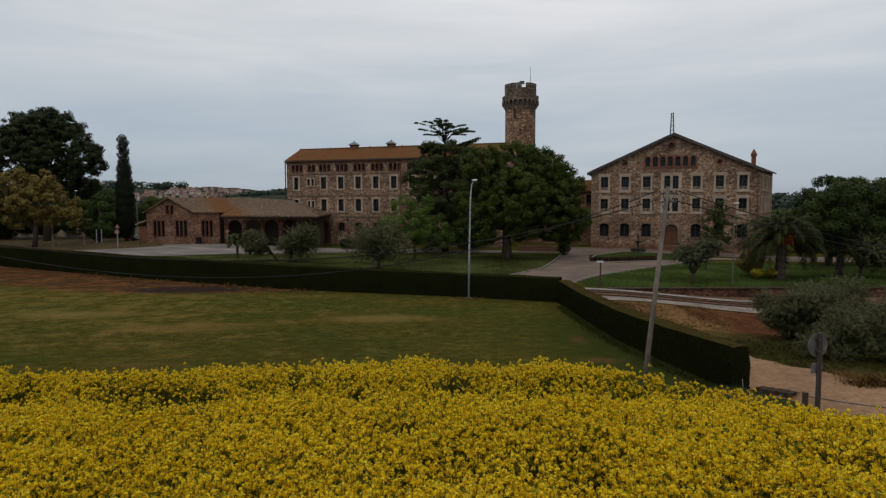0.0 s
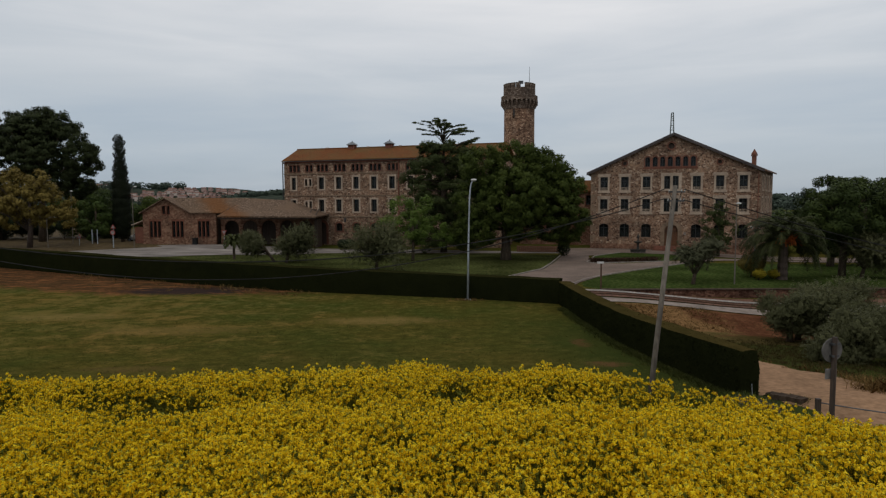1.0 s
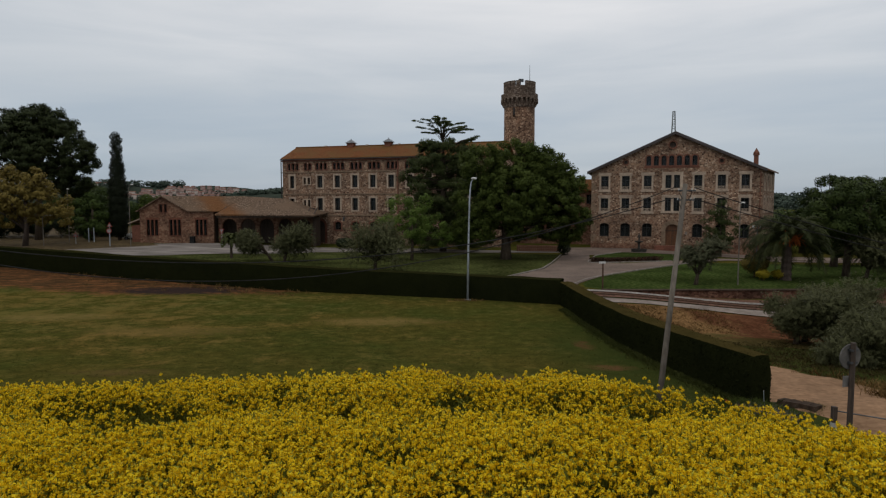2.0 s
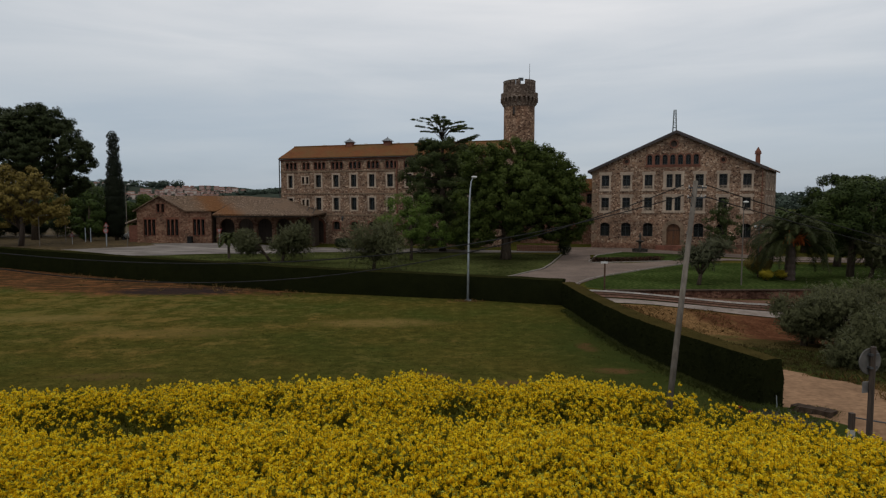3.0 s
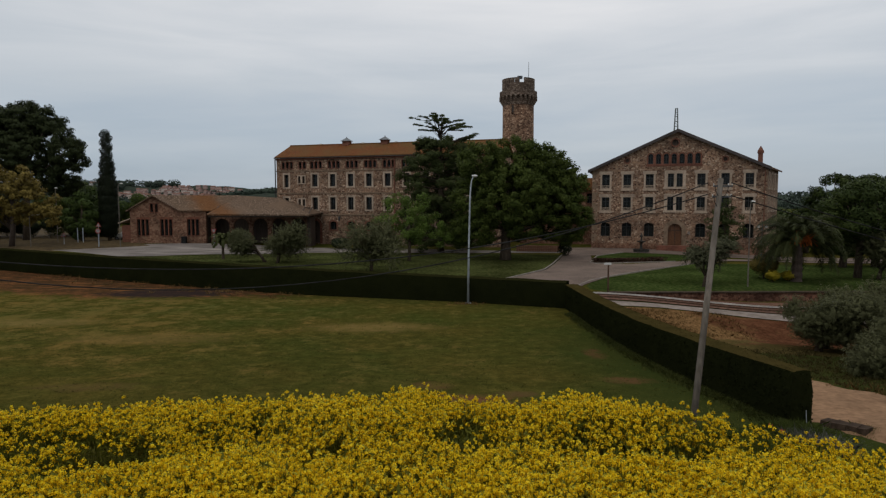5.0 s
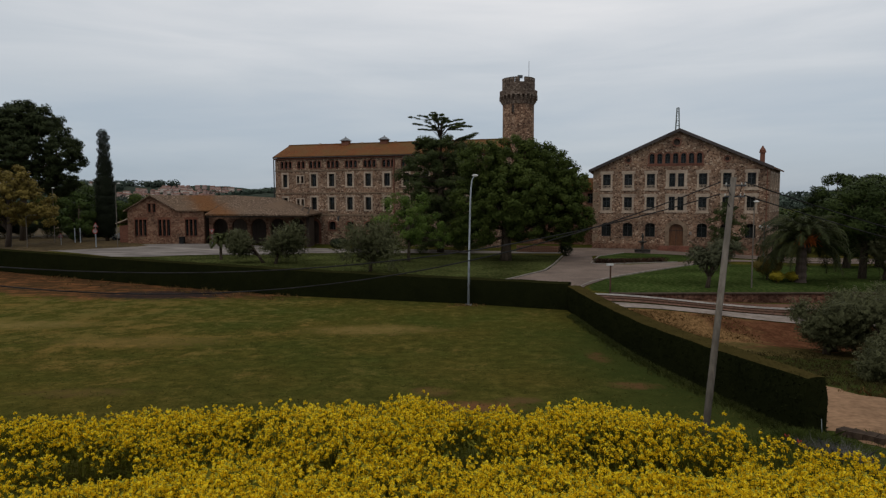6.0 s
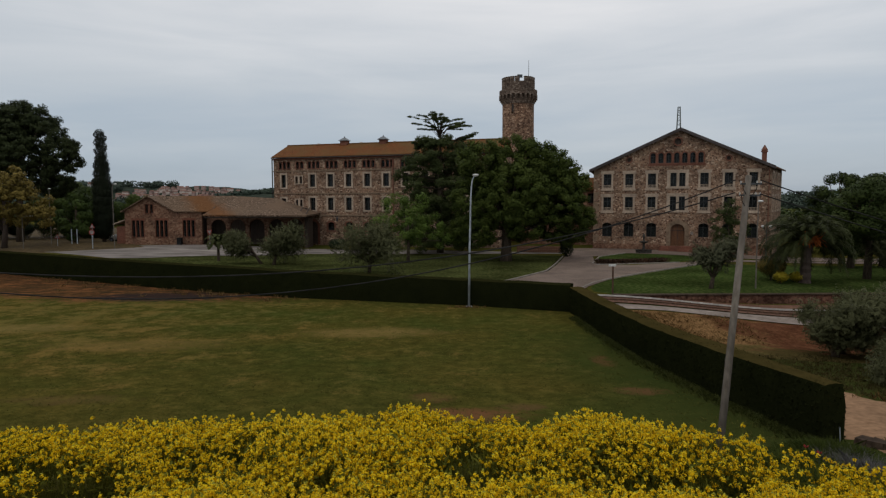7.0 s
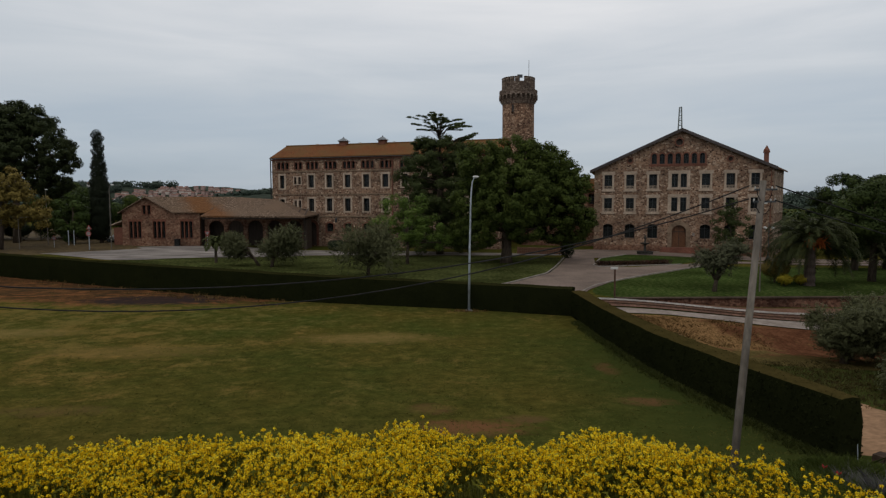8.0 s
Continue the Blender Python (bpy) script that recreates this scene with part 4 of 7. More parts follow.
def tower():
    h = thing("round_tower", pose(13.8, 112.0, 0), "round crenellated stone tower with corbelled parapet", "tower")
    bm = bmesh.new()
    lathe(bm, [(2.72, -1), (2.68, 12), (2.66, 23.3)], 40)
    part("shaft", bm, M_TOWER, h, smooth=True)
    bm = bmesh.new()
    lathe(bm, [(2.7, 23.0), (2.72, 23.6), (2.78, 24.4), (3.18, 24.5), (3.2, 25.3), (2.78, 25.4), (2.78, 26.6), (2.4, 26.6), (2.4, 25.3)], 40)
    part("parapet", bm, M_PARAPET, h)
    for k in range(24):
        a = k * math.tau / 24
        part("corbel", boxes((-0.14, 0.14, -0.5, 0.34, -0.05, 0.66), (-0.14, 0.14, -0.5, 0.14, -0.35, -0.05), (-0.14, 0.14, -0.5, -0.02, -0.6, -0.35)), M_PARAPET, h, at=Matrix.Rotation(a, 4, "Z") @ Matrix.Translation((0, 2.9, 23.85)))
    for k in range(20):
        a = (k + 0.3) * math.tau / 20
        if k == 10:
            continue
        part("merlon", boxes((-0.33, 0.33, -0.2, 0.2, 0, 0.72), (-0.36, 0.36, -0.23, 0.23, 0.72, 0.86)), M_PARAPET, h, at=Matrix.Rotation(a, 4, "Z") @ Matrix.Translation((0, 2.55, 26.55)))
    part("slit_window", boxes((-1.35, -1.12, -2.66, -2.2, 21.6, 22.8)), M_FRAME, h)
    part("slit_surround", boxes((-1.5, -1.38, -2.62, -2.2, 21.5, 22.9), (-1.09, -0.97, -2.66, -2.2, 21.5, 22.9)), M_TOWER, h)
    bm = bmesh.new()
    tube(bm, [(1.75, 0, 26.0), (1.75, 0, 30.5)], [0.05, 0.03], 6)
    part("antenna", bm, M_IRON, h)
    bm = bmesh.new()
    tube(bm, [(0.1, -0.6, 26.0), (0.1, -0.6, 27.6)], [0.07, 0.06], 6)
    box(bm, -0.25, 0.6, -0.75, -0.45, 27.5, 28.0)
    part("beacon", bm, M_IRON, h, "dark siren on a short post")


tower()


M_SHEDBRICK = speckled("orange_brick", [(0.3, (0.12, 0.046, 0.03)), (0.7, (0.20, 0.085, 0.055))], 7.0, 0.9, 0.1, 0.35)


def shed():
    h = thing("stone_shed", pose(-35.0, 96.0, 0.0, 0, 0, 0), "low stone shed with weathered tile roof and open canopy", "building")
    # cross-gabled west end
    a, b, E, A, D = -10.6, -3.5, 5.55, 7.62, 5.6
    m, s = (a + b) / 2, 2.07 / 3.55
    tri = lambda u: [(u + k * 0.62, u + 0.45 + k * 0.62, 1.72, 4.12, 0) for k in range(3)]
    up = [(-7.55, -7.15, 5.2, 6.45, 0), (-6.85, -6.45, 5.2, 6.45, 0)]
    ws = tri(-9.55) + tri(-6.1)
    part("wall", wall_mesh(a, b, -0.2, A, ws + up, 0.5, ((-s, 1, E - s * a), (s, 1, E + s * b))), M_BRICKSTONE, h)
    for o in ws + up:
        add_window(h, o, 0.085, M_SHEDBRICK, bars=0)
    east = tri(-2.15)
    part("wall", wall_mesh(b + 0.003, 0.6, -0.2, E - 0.1, east, 0.5), M_BRICKSTONE, h)
    for o in east:
        add_window(h, o, 0.085, M_SHEDBRICK, bars=0)
    for u in (-9.7, -6.25, -2.3):
        part("lintel", boxes((u, u + 2.05, -0.06, 0.1, 4.22, 4.42)), M_SHEDBRICK, h)
    part("plinth", boxes((a - 0.04, 0.6, -0.06, 0.1, -0.2, 0.95)), M_BRICKSTONE, h)
    part("side_wall", boxes((a, a + 0.5, 0.51, D, -0.2, E - 0.05)), M_BRICKSTONE, h)
    part("back_wall", boxes((a, 15.5, D, D + 0.5, -0.2, E - 0.1)), M_BRICKSTONE, h)
    # inner walls take the dark wood tone: arcade shade put into their colour
    part("inner_wall", boxes((0.6, 15.2, 3.4, 3.9, -0.2, E + 0.3), (0.1, 0.6, 0.51, 3.4, -0.2, E - 0.3), (15.55, 16.0, 0.26, 3.9, -0.2, 4.4)), M_DARKWOOD, h)
    # roofs
    part("roof", slab([(a - 0.4, -0.45, E - 0.12), (m, -0.45, A + 0.1), (m, 3, A + 0.1), (a - 0.4, 3, E - 0.12)], 0.14), M_ROOFSHED, h)
    part("roof", slab([(m, -0.45, A + 0.1), (b + 0.4, -0.45, E - 0.12), (b + 0.4, 0.0, E - 0.1), (m, 3, A + 0.1)], 0.14), M_ROOFSHED, h)
    part("roof", slab([(b + 0.3, -0.4, E - 0.1), (1.7, -0.4, E - 0.1), (4.6, 3, A + 0.05), (m, 3, A + 0.1)], 0.14), M_ROOFSHED, h)
    part("roof", slab([(2.2, -3.9, 5.0), (16.7, -3.9, 4.87), (10.8, 3, A - 0.35), (4.6, 3, A + 0.03)], 0.2), M_ROOFSHED, h, "long sagging weathered tile roof")
    part("roof", slab([(16.7, -3.9, 4.87), (16.7, D + 0.7, 5.0), (10.8, 3, A - 0.35)], 0.2), M_ROOFSHED, h)
    part("roof", slab([(a - 0.4, D + 0.8, E - 0.3), (a - 0.4, 3, E), (m, 3, A + 0.1), (10.8, 3, A - 0.35), (16.7, D + 0.7, 5.0)], 0.14), M_ROOFSHED, h)
    # canopy carried by an arcade
    part("beam", boxes((2.3, 16.5, -3.6, -3.4, 4.5, 4.7)), M_DARKWOOD, h)
    for k in range(14):
        part("rafter", boxes((2.5 + k * 1.06, 2.62 + k * 1.06, 0.0, 4.0, -0.14, 0.0)), M_DARKWOOD, h, at=Matrix.Translation((0, -3.8, 4.76 - 0.009 * k)) @ pose(0, 0, 0, math.degrees(math.atan2(2.4, 6.9))))
    arches = [(1.5 + 2.85 * k, 3.7 + 2.85 * k, -0.1, 4.2, 1.1) for k in range(5)]
    part("arcade", wall_mesh(0.9, 15.5, -0.2, 5.0, arches, 0.45), M_BRICKSTONE, h, at=pose(0, 1.1, 0))
    # lean-to with a red door on the west side
    part("lean_to", boxes((-12.6, a - 0.003, 1.5, 5.0, -0.2, 3.2)), M_BRICK, h)
    part("roof", slab([(-13.0, 1.2, 3.6), (a - 0.01, 1.2, 4.5), (a - 0.01, 5.3, 4.5), (-13.0, 5.3, 3.6)], 0.14), M_CREAM, h)
    part("door", boxes((-12.5, -10.9, 1.4, 1.5, 0.4, 3.0)), M_BRICK, h, "brick red sliding door")


shed()

# ---- plants ----
NR = np.random.RandomState(11)


def leaf_mesh(name, centres, size, up_bias=0.3, stretch=1.6, rng=NR, normals=None, soft=False, corners=4):
    """One leaf or leaf tuft at each centre, turned at random. soft: it takes the light as its clump does."""
    n = len(centres)
    size = np.asarray(size) * np.ones(n)
    d = rng.normal(size=(n, 3))
    if normals is not None:
        d = d * 0.55 + normals
    d[:, 2] += up_bias
    d /= np.linalg.norm(d, axis=1, keepdims=True)
    a = np.cross(d, rng.normal(size=(n, 3)))
    a /= np.linalg.norm(a, axis=1, keepdims=True) + 1e-9
    b = np.cross(d, a)
    s = size[:, None] * rng.uniform(0.6, 1.3, (n, 1))
    a, b = a * s * stretch * 0.5, b * s * 0.5
    bend = d * s * 0.18
    if corners == 3:
        v = np.stack([centres - a - b * 0.7, centres + a * 1.2, centres - a * 0.4 + b + bend], 1).reshape(-1, 3)
    else:
        v = np.stack([centres - a, centres - b + bend, centres + a, centres + b + bend], 1).reshape(-1, 3)
    me = raw_mesh(name, v, np.arange(corners * n), corners)
    if soft:
        shade = normals / (np.linalg.norm(normals, axis=1, keepdims=True) + 1e-9) + d * 0.45
        shade /= np.linalg.norm(shade, axis=1, keepdims=True) + 1e-9
        me.normals_split_custom_set_from_vertices(np.repeat(shade, corners, 0))
    return me


def blob_points(n, centre, radii, rng=NR, shell=0.55):
    d = rng.normal(size=(n, 3))
    d /= np.linalg.norm(d, axis=1, keepdims=True)
    r = rng.uniform(shell, 1.0, (n, 1)) ** 0.6
    return np.asarray(centre) + d * r * np.asarray(radii), d


def crown_points(clumps, per, rng=NR, shell=0.5):
    """Leaf places over many clumps (x, y, z, r, flatness)."""
    pts, nor = [], []
    for x, y, z, r, flat in clumps:
        p, d = blob_points(max(8, int(per * r * r)), (x, y, z), (r, r, r * flat), rng, shell)
        pts.append(p)
        nor.append(d)
    return np.concatenate(pts), np.concatenate(nor)


def tree(name, x, y, label, bark, leaf, clumps, trunk, limbs, per=140, size=0.28, stretch=1.5, up=0.3, shell=0.5, z=None, seed=1, category="tree"):
    """A tapered trunk with limbs and a crown of leaves gathered in clumps. All heights from the foot."""
    rng = np.random.RandomState(seed)
    z = float(land(x, y)) if z is None else z
    t = thing(name, pose(x, y, z), label, category)
    bm = bmesh.new()
    tube(bm, *trunk, sides=9)
    for pts, rad in limbs:
        tube(bm, pts, rad, 6)
    part("trunk", bm, bark, t, smooth=True)
    p, d = crown_points(clumps, per, rng, shell)
    mid = p.mean(0)
    out = (p - mid) / (np.abs(p - mid).max(0) + 0.1)
    part("crown", leaf_mesh("crown", p, size * 1.12, up, stretch, rng, d + out * 0.7, True, 3), leaf, t)
    return t


def round_clumps(w, h0, h1, n, r0, r1, rng, flat=0.75, depth=1.0, top=0.55):
    """Clumps over the hull of a broad crown of half-width w between two heights."""
    out = []
    mid = h0 + (h1 - h0) * (1 - top)
    for k in range(n):
        a = rng.uniform(0, math.tau)
        u = rng.uniform(-1, 1)
        z = mid + (h1 - mid) * u if u > 0 else mid + (mid - h0) * u
        rad = w * math.sqrt(max(0.0, 1 - abs(u) ** 2.2)) * rng.uniform(0.55, 1.0)
        out.append((rad * math.cos(a), rad * math.sin(a) * depth, z, rng.uniform(r0, r1), flat))
    return out


def lobed(lobes, per, r0, r1, rng, flat=0.8):
    """Clumps over the hulls of a few large lobes (x, y, z, r)."""
    out = []
    for x, y, z, r in lobes:
        for _ in range(int(per * r * r)):
            d = rng.normal(size=3)
            d /= np.linalg.norm(d)
            d *= r * rng.uniform(0.62, 0.97)
            out.append((x + d[0], y + d[1], z + d[2] * 0.92, rng.uniform(r0, r1), flat))
    return out


def limbs_to(clumps, start_z, count, r=0.12, rng=None):
    rng = rng or np.random.RandomState(5)
    out = []
    for k in rng.choice(len(clumps), min(count, len(clumps)), replace=False):
        x, y, z, _, _ = clumps[k]
        s = start_z * rng.uniform(0.75, 1.15)
        out.append(([(0, 0, s), (x * 0.4, y * 0.4, s + (z - s) * 0.55), (x * 0.9, y * 0.9, z)], [r, r * 0.65, r * 0.25]))
    return out


M_BARK = speckled("grey_brown_bark", [(0.3, (0.045, 0.033, 0.024)), (0.7, (0.11, 0.085, 0.062))], 5.0, 0.95, 0.2, 0.8, dist=0.05, stretch=(3, 3, 0.6))
M_LEAF_BROAD = leafy("broad_leaves", (0.030, 0.045, 0.010), (0.060, 0.082, 0.017), (0.118, 0.144, 0.032), thin=0.3)
# darker copy of broad_leaves for eastern trees, shade worked into the colour
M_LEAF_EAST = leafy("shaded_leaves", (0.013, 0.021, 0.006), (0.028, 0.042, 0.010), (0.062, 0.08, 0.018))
M_LEAF_LIGHT = leafy("light_leaves", (0.044, 0.076, 0.015), (0.096, 0.145, 0.028), (0.17, 0.225, 0.052), thin=0.25)
M_LEAF_WEST = leafy("dim_leaves", (0.020, 0.034, 0.008), (0.042, 0.064, 0.015), (0.078, 0.105, 0.026))
M_LEAF_CYPRESS = leafy("cypress_needles", (0.006, 0.009, 0.005), (0.012, 0.016, 0.008), (0.022, 0.028, 0.013))
M_LEAF_DARK = leafy("dark_needles", (0.009, 0.015, 0.007), (0.018, 0.027, 0.011), (0.034, 0.045, 0.018))
M_LEAF_PINE = leafy("pine_needles", (0.015, 0.021, 0.008), (0.029, 0.038, 0.014), (0.052, 0.062, 0.023))
M_LEAF_CEDAR = leafy("cedar_needles", (0.024, 0.034, 0.012), (0.052, 0.067, 0.022), (0.09, 0.105, 0.037), thin=0.3)
M_LEAF_OLIVE = leafy("olive_leaves", (0.058, 0.063, 0.028), (0.100, 0.104, 0.048), (0.155, 0.158, 0.080), thin=0.3)
M_LEAF_GOLD = leafy("yellowing_leaves", (0.058, 0.044, 0.011), (0.14, 0.104, 0.025), (0.27, 0.20, 0.053))
M_LEAF_PALM = leafy("palm_fronds", (0.016, 0.021, 0.007), (0.032, 0.038, 0.012), (0.058, 0.062, 0.021))
M_LEAF_YELLOW = leafy("golden_shrub", (0.10, 0.085, 0.008), (0.24, 0.19, 0.015), (0.36, 0.28, 0.03))
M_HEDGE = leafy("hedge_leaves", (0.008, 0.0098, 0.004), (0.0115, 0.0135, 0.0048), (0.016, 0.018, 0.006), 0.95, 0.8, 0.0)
# west hedge top: a darker copy with shade put into the leaf colour
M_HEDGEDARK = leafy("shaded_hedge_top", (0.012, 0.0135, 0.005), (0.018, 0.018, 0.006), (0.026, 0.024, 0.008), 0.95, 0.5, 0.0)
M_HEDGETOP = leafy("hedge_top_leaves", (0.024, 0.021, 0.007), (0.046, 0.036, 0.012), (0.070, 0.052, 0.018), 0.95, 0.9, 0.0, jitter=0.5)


def hedge(name, line, height, width, label, seed):
    """A clipped hedge: a solid body with an uneven skin and loose leaves over it."""
    rng = np.random.RandomState(seed)
    pts = np.array(line, dtype=float)
    d = np.concatenate([[0], np.cumsum(np.hypot(*np.diff(pts, axis=0).T))])
    n = int(d[-1] / 0.4) + 2
    s = np.linspace(0, d[-1], n)
    p = np.stack([np.interp(s, d, pts[:, 0]), np.interp(s, d, pts[:, 1])], 1)
    tan = np.gradient(p, axis=0)
    tan /= np.linalg.norm(tan, axis=1, keepdims=True)
    nor = np.stack([-tan[:, 1], tan[:, 0]], 1)
    nor = np.where(nor[:, :1] < 0, -nor, nor)
    g = land(p[:, 0], p[:, 1])
    top = g if height > 1.6 else np.where(p[:, 1] < 30, 0.12 + (30 - p[:, 1]) * 0.0565, g)
    hts = [-0.2, height * 0.3, height * 0.65, height * 0.985, height, height + 0.02, height, height * 0.6, -0.2]
    bm = bmesh.new()
    rows = []
    for i in range(n):
        row = []
        wd = width if height > 1.6 else float(np.interp(p[i][1], [19.3, 24.0], [0.5, width]))
        offs = [0, -0.05, -0.06, -0.03, 0.08, 0.5 * wd, wd - 0.08, wd + 0.03, wd]
        rise = float(np.interp(p[i][0], [-40.0, -16.0, -9.0, 2.0], [0.42, 0.29, 0.2, 0.02])) if height > 1.6 else 0.0
        wob = rise + (0.12 if height > 1.6 and s[i] > 17 else 0.0) * noise.noise(Vector((math.floor(s[i] / 8.5) * 3.7, seed, 0))) + 0.03 * noise.noise(Vector((s[i] * 0.5, seed, 3)))
        for o, hh in zip(offs, hts):
            j = 0.05 * noise.noise(Vector((s[i] * 1.7, o * 2, hh * 2 + seed)))
            q = p[i] + nor[i] * (o + j)
            row.append(bm.verts.new((q[0], q[1], (top[i] if hh > height * 0.8 else g[i]) + hh + (wob if hh > height * 0.8 else 0))))
        rows.append(row)
    for a, b in zip(rows, rows[1:]):
        for k in range(len(offs) - 1):
            bm.faces.new((a[k], a[k + 1], b[k + 1], b[k]))
    for end in (rows[0], rows[-1]):
        for k in range(3):
            bm.faces.new((end[k], end[k + 1], end[7 - k], end[8 - k]))
        bm.faces.new((end[3], end[4], end[5]))
    bmesh.ops.recalc_face_normals(bm, faces=bm.faces)
    tri = [(f.calc_center_median(), f.normal.copy(), f.calc_area(), [v.co.copy() for v in f.verts]) for f in bm.faces]
    h = thing(name, pose(0, 0, 0), label, "hedge")
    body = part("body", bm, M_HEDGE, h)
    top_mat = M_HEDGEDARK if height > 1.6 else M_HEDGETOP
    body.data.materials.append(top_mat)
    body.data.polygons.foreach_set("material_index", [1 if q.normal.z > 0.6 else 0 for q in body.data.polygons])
    side_p, side_n, top_p, top_n = [], [], [], []
    for c, nv, area, vs in tri:
        k = int(area * 190) + 1
        for _ in range(min(k, 900)):
            if len(vs) == 4:
                u, w = rng.uniform(), rng.uniform()
                q = vs[0].lerp(vs[1], u).lerp(vs[3].lerp(vs[2], u), w)
            else:
                u = rng.dirichlet(np.ones(len(vs)))
                q = sum((v * float(x) for v, x in zip(vs, u)), Vector())
            q = q + nv * rng.uniform(-0.01, 0.03)
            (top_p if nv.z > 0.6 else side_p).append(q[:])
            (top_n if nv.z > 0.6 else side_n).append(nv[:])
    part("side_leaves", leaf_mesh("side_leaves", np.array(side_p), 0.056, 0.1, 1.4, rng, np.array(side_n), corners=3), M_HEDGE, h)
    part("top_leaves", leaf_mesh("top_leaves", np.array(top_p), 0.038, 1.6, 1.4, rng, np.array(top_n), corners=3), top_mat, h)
    return h


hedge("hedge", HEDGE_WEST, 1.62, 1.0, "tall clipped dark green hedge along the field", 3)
hedge("hedge", HEDGE_EAST, 1.52, 0.84, "clipped dark hedge with browned top ending beside the track", 4)

# trees by the buildings
rg = np.random.RandomState(21)
c = lobed([(-2.8, 0, 11.1, 2.8), (1.0, 0.5, 11.6, 2.9), (4.6, 0.3, 10.8, 2.8), (7.0, 0.2, 8.6, 2.3), (-3.6, 0, 6.8, 2.8), (0.8, -2.0, 7.4, 3.8), (5.6, -0.6, 6.4, 3.4), (8.2, 0.3, 4.7, 2.1), (-4.2, 0, 4.0, 1.9), (1.8, -1.4, 4.2, 2.2), (4.9, 0, 3.6, 1.9), (-0.6, 2.2, 8.0, 3.7), (3.8, 2.5, 7.2, 3.8), (-5.0, 0, 3.2, 1.7), (-2.6, -1.0, 3.6, 2.0), (7.4, 0, 3.0, 1.5), (2.8, 0.2, 11.2, 2.5), (6.0, 0, 9.6, 2.3)], 14.0, 0.32, 0.75, rg)
tree("shade_tree", 7.7, 74.5, "large dense dark green broadleaf tree on the lawn", M_BARK, M_LEAF_BROAD, c, ([(0, 0, -0.3), (0.05, 0, 1.5), (0, 0.1, 4.5), (0.2, 0, 9)], [0.75, 0.55, 0.45, 0.15]), limbs_to(c, 3.2, 14, 0.22), 290, 0.155, shell=0.15, seed=2)
c = lobed([(-1.3, 0, 6.2, 1.6), (0.9, 0, 6.5, 1.6), (-2.8, 0.2, 4.0, 1.5), (0.0, -0.6, 4.3, 2.0), (2.5, 0.1, 4.0, 1.7), (3.7, 0, 2.6, 1.0), (-1.4, 0, 2.9, 1.3), (1.4, -0.4, 2.9, 1.2)], 7.5, 0.28, 0.7, rg)
tree("young_tree", -3.3, 73.5, "smaller light green broadleaf tree on the lawn", M_BARK, M_LEAF_LIGHT, c, ([(0, 0, -0.3), (0.1, 0, 2), (0, 0, 6)], [0.22, 0.16, 0.06]), limbs_to(c, 2.2, 8, 0.08), 380, 0.11, shell=0.25, seed=3)


def cedar(x, y, h, spread, label, seed):
    """A dense dark body under an open umbrella of thin limbs."""
    rng = np.random.RandomState(seed)
    clumps, limbs = [], []
    body = h * 0.815
    for k in range(430):
        u = rng.uniform(0.06, 1.0)
        a, f = rng.uniform(0, math.tau), math.sqrt(rng.uniform(0.02, 1.0))
        reach = spread * (0.92 + 0.14 * math.sin(u * 14 + 2 * math.cos(a))) * math.sqrt(max(0.05, 1 - max(0, u - 0.62) ** 2 * 5.2)) * f
        clumps.append((reach * math.cos(a), reach * math.sin(a), body * u, rng.uniform(0.45, 0.95), rng.uniform(0.5, 0.8)))
        if k % 8 == 0:
            limbs.append(([(0, 0, body * u * 0.93), (reach * math.cos(a), reach * math.sin(a), body * u)], [0.1, 0.03]))
    # open umbrella of flat plates on a few bare stems
    for k in range(32):
        a = k * 2.4 + rng.uniform(-0.3, 0.3)
        reach = spread * rng.uniform(0.15, 0.66)
        z0 = h * rng.uniform(0.845, 0.89)
        z1 = h * rng.uniform(0.885, 0.99) - 0.07 * reach
        tip = Vector((reach * math.cos(a), reach * math.sin(a), z1))
        limbs.append(([(0.05, 0, z0 - 0.8), (tip.x * 0.4, tip.y * 0.4, z0 + (z1 - z0) * 0.75), tip[:]], [0.06, 0.035, 0.012]))
        for f in (0.55, 0.75, 0.92, 1.08):
            clumps.append((tip.x * f + rng.uniform(-0.2, 0.2), tip.y * f + rng.uniform(-0.2, 0.2), z0 + (z1 - z0) * min(1, 0.4 + f * 0.6) + 0.1, rng.uniform(0.22, 0.46), 0.17))
    for side, zz in ((4.4, 0.835), (-3.4, 0.80)):
        for k in range(7):
            tip = Vector((side * rng.uniform(0.75, 1.05), rng.uniform(-1, 1), h * zz + rng.uniform(-0.45, 0.4)))
            limbs.append(([(side * 0.15, 0, h * (zz - 0.07)), (tip.x * 0.6, tip.y * 0.5, tip.z - 0.35), tip[:]], [0.08, 0.05, 0.015]))
            for f in (0.75, 0.88, 1.0):
                clumps.append((tip.x * f, tip.y * f, tip.z - (1 - f) * 1.6 + 0.08, rng.uniform(0.25, 0.45), 0.22))
    return tree("cedar_tree", x, y, label, M_BARK, M_LEAF_CEDAR, clumps, ([(0, 0, -0.3), (0, 0, h * 0.5), (0.1, 0, h * 0.9)], [0.5, 0.32, 0.1]), limbs, 330, 0.13, 2.0, 0.3, 0.2, seed=seed)


cedar(0.35, 86.0, 18.2, 5.6, "tall tiered dark cedar in front of the factory", 6)


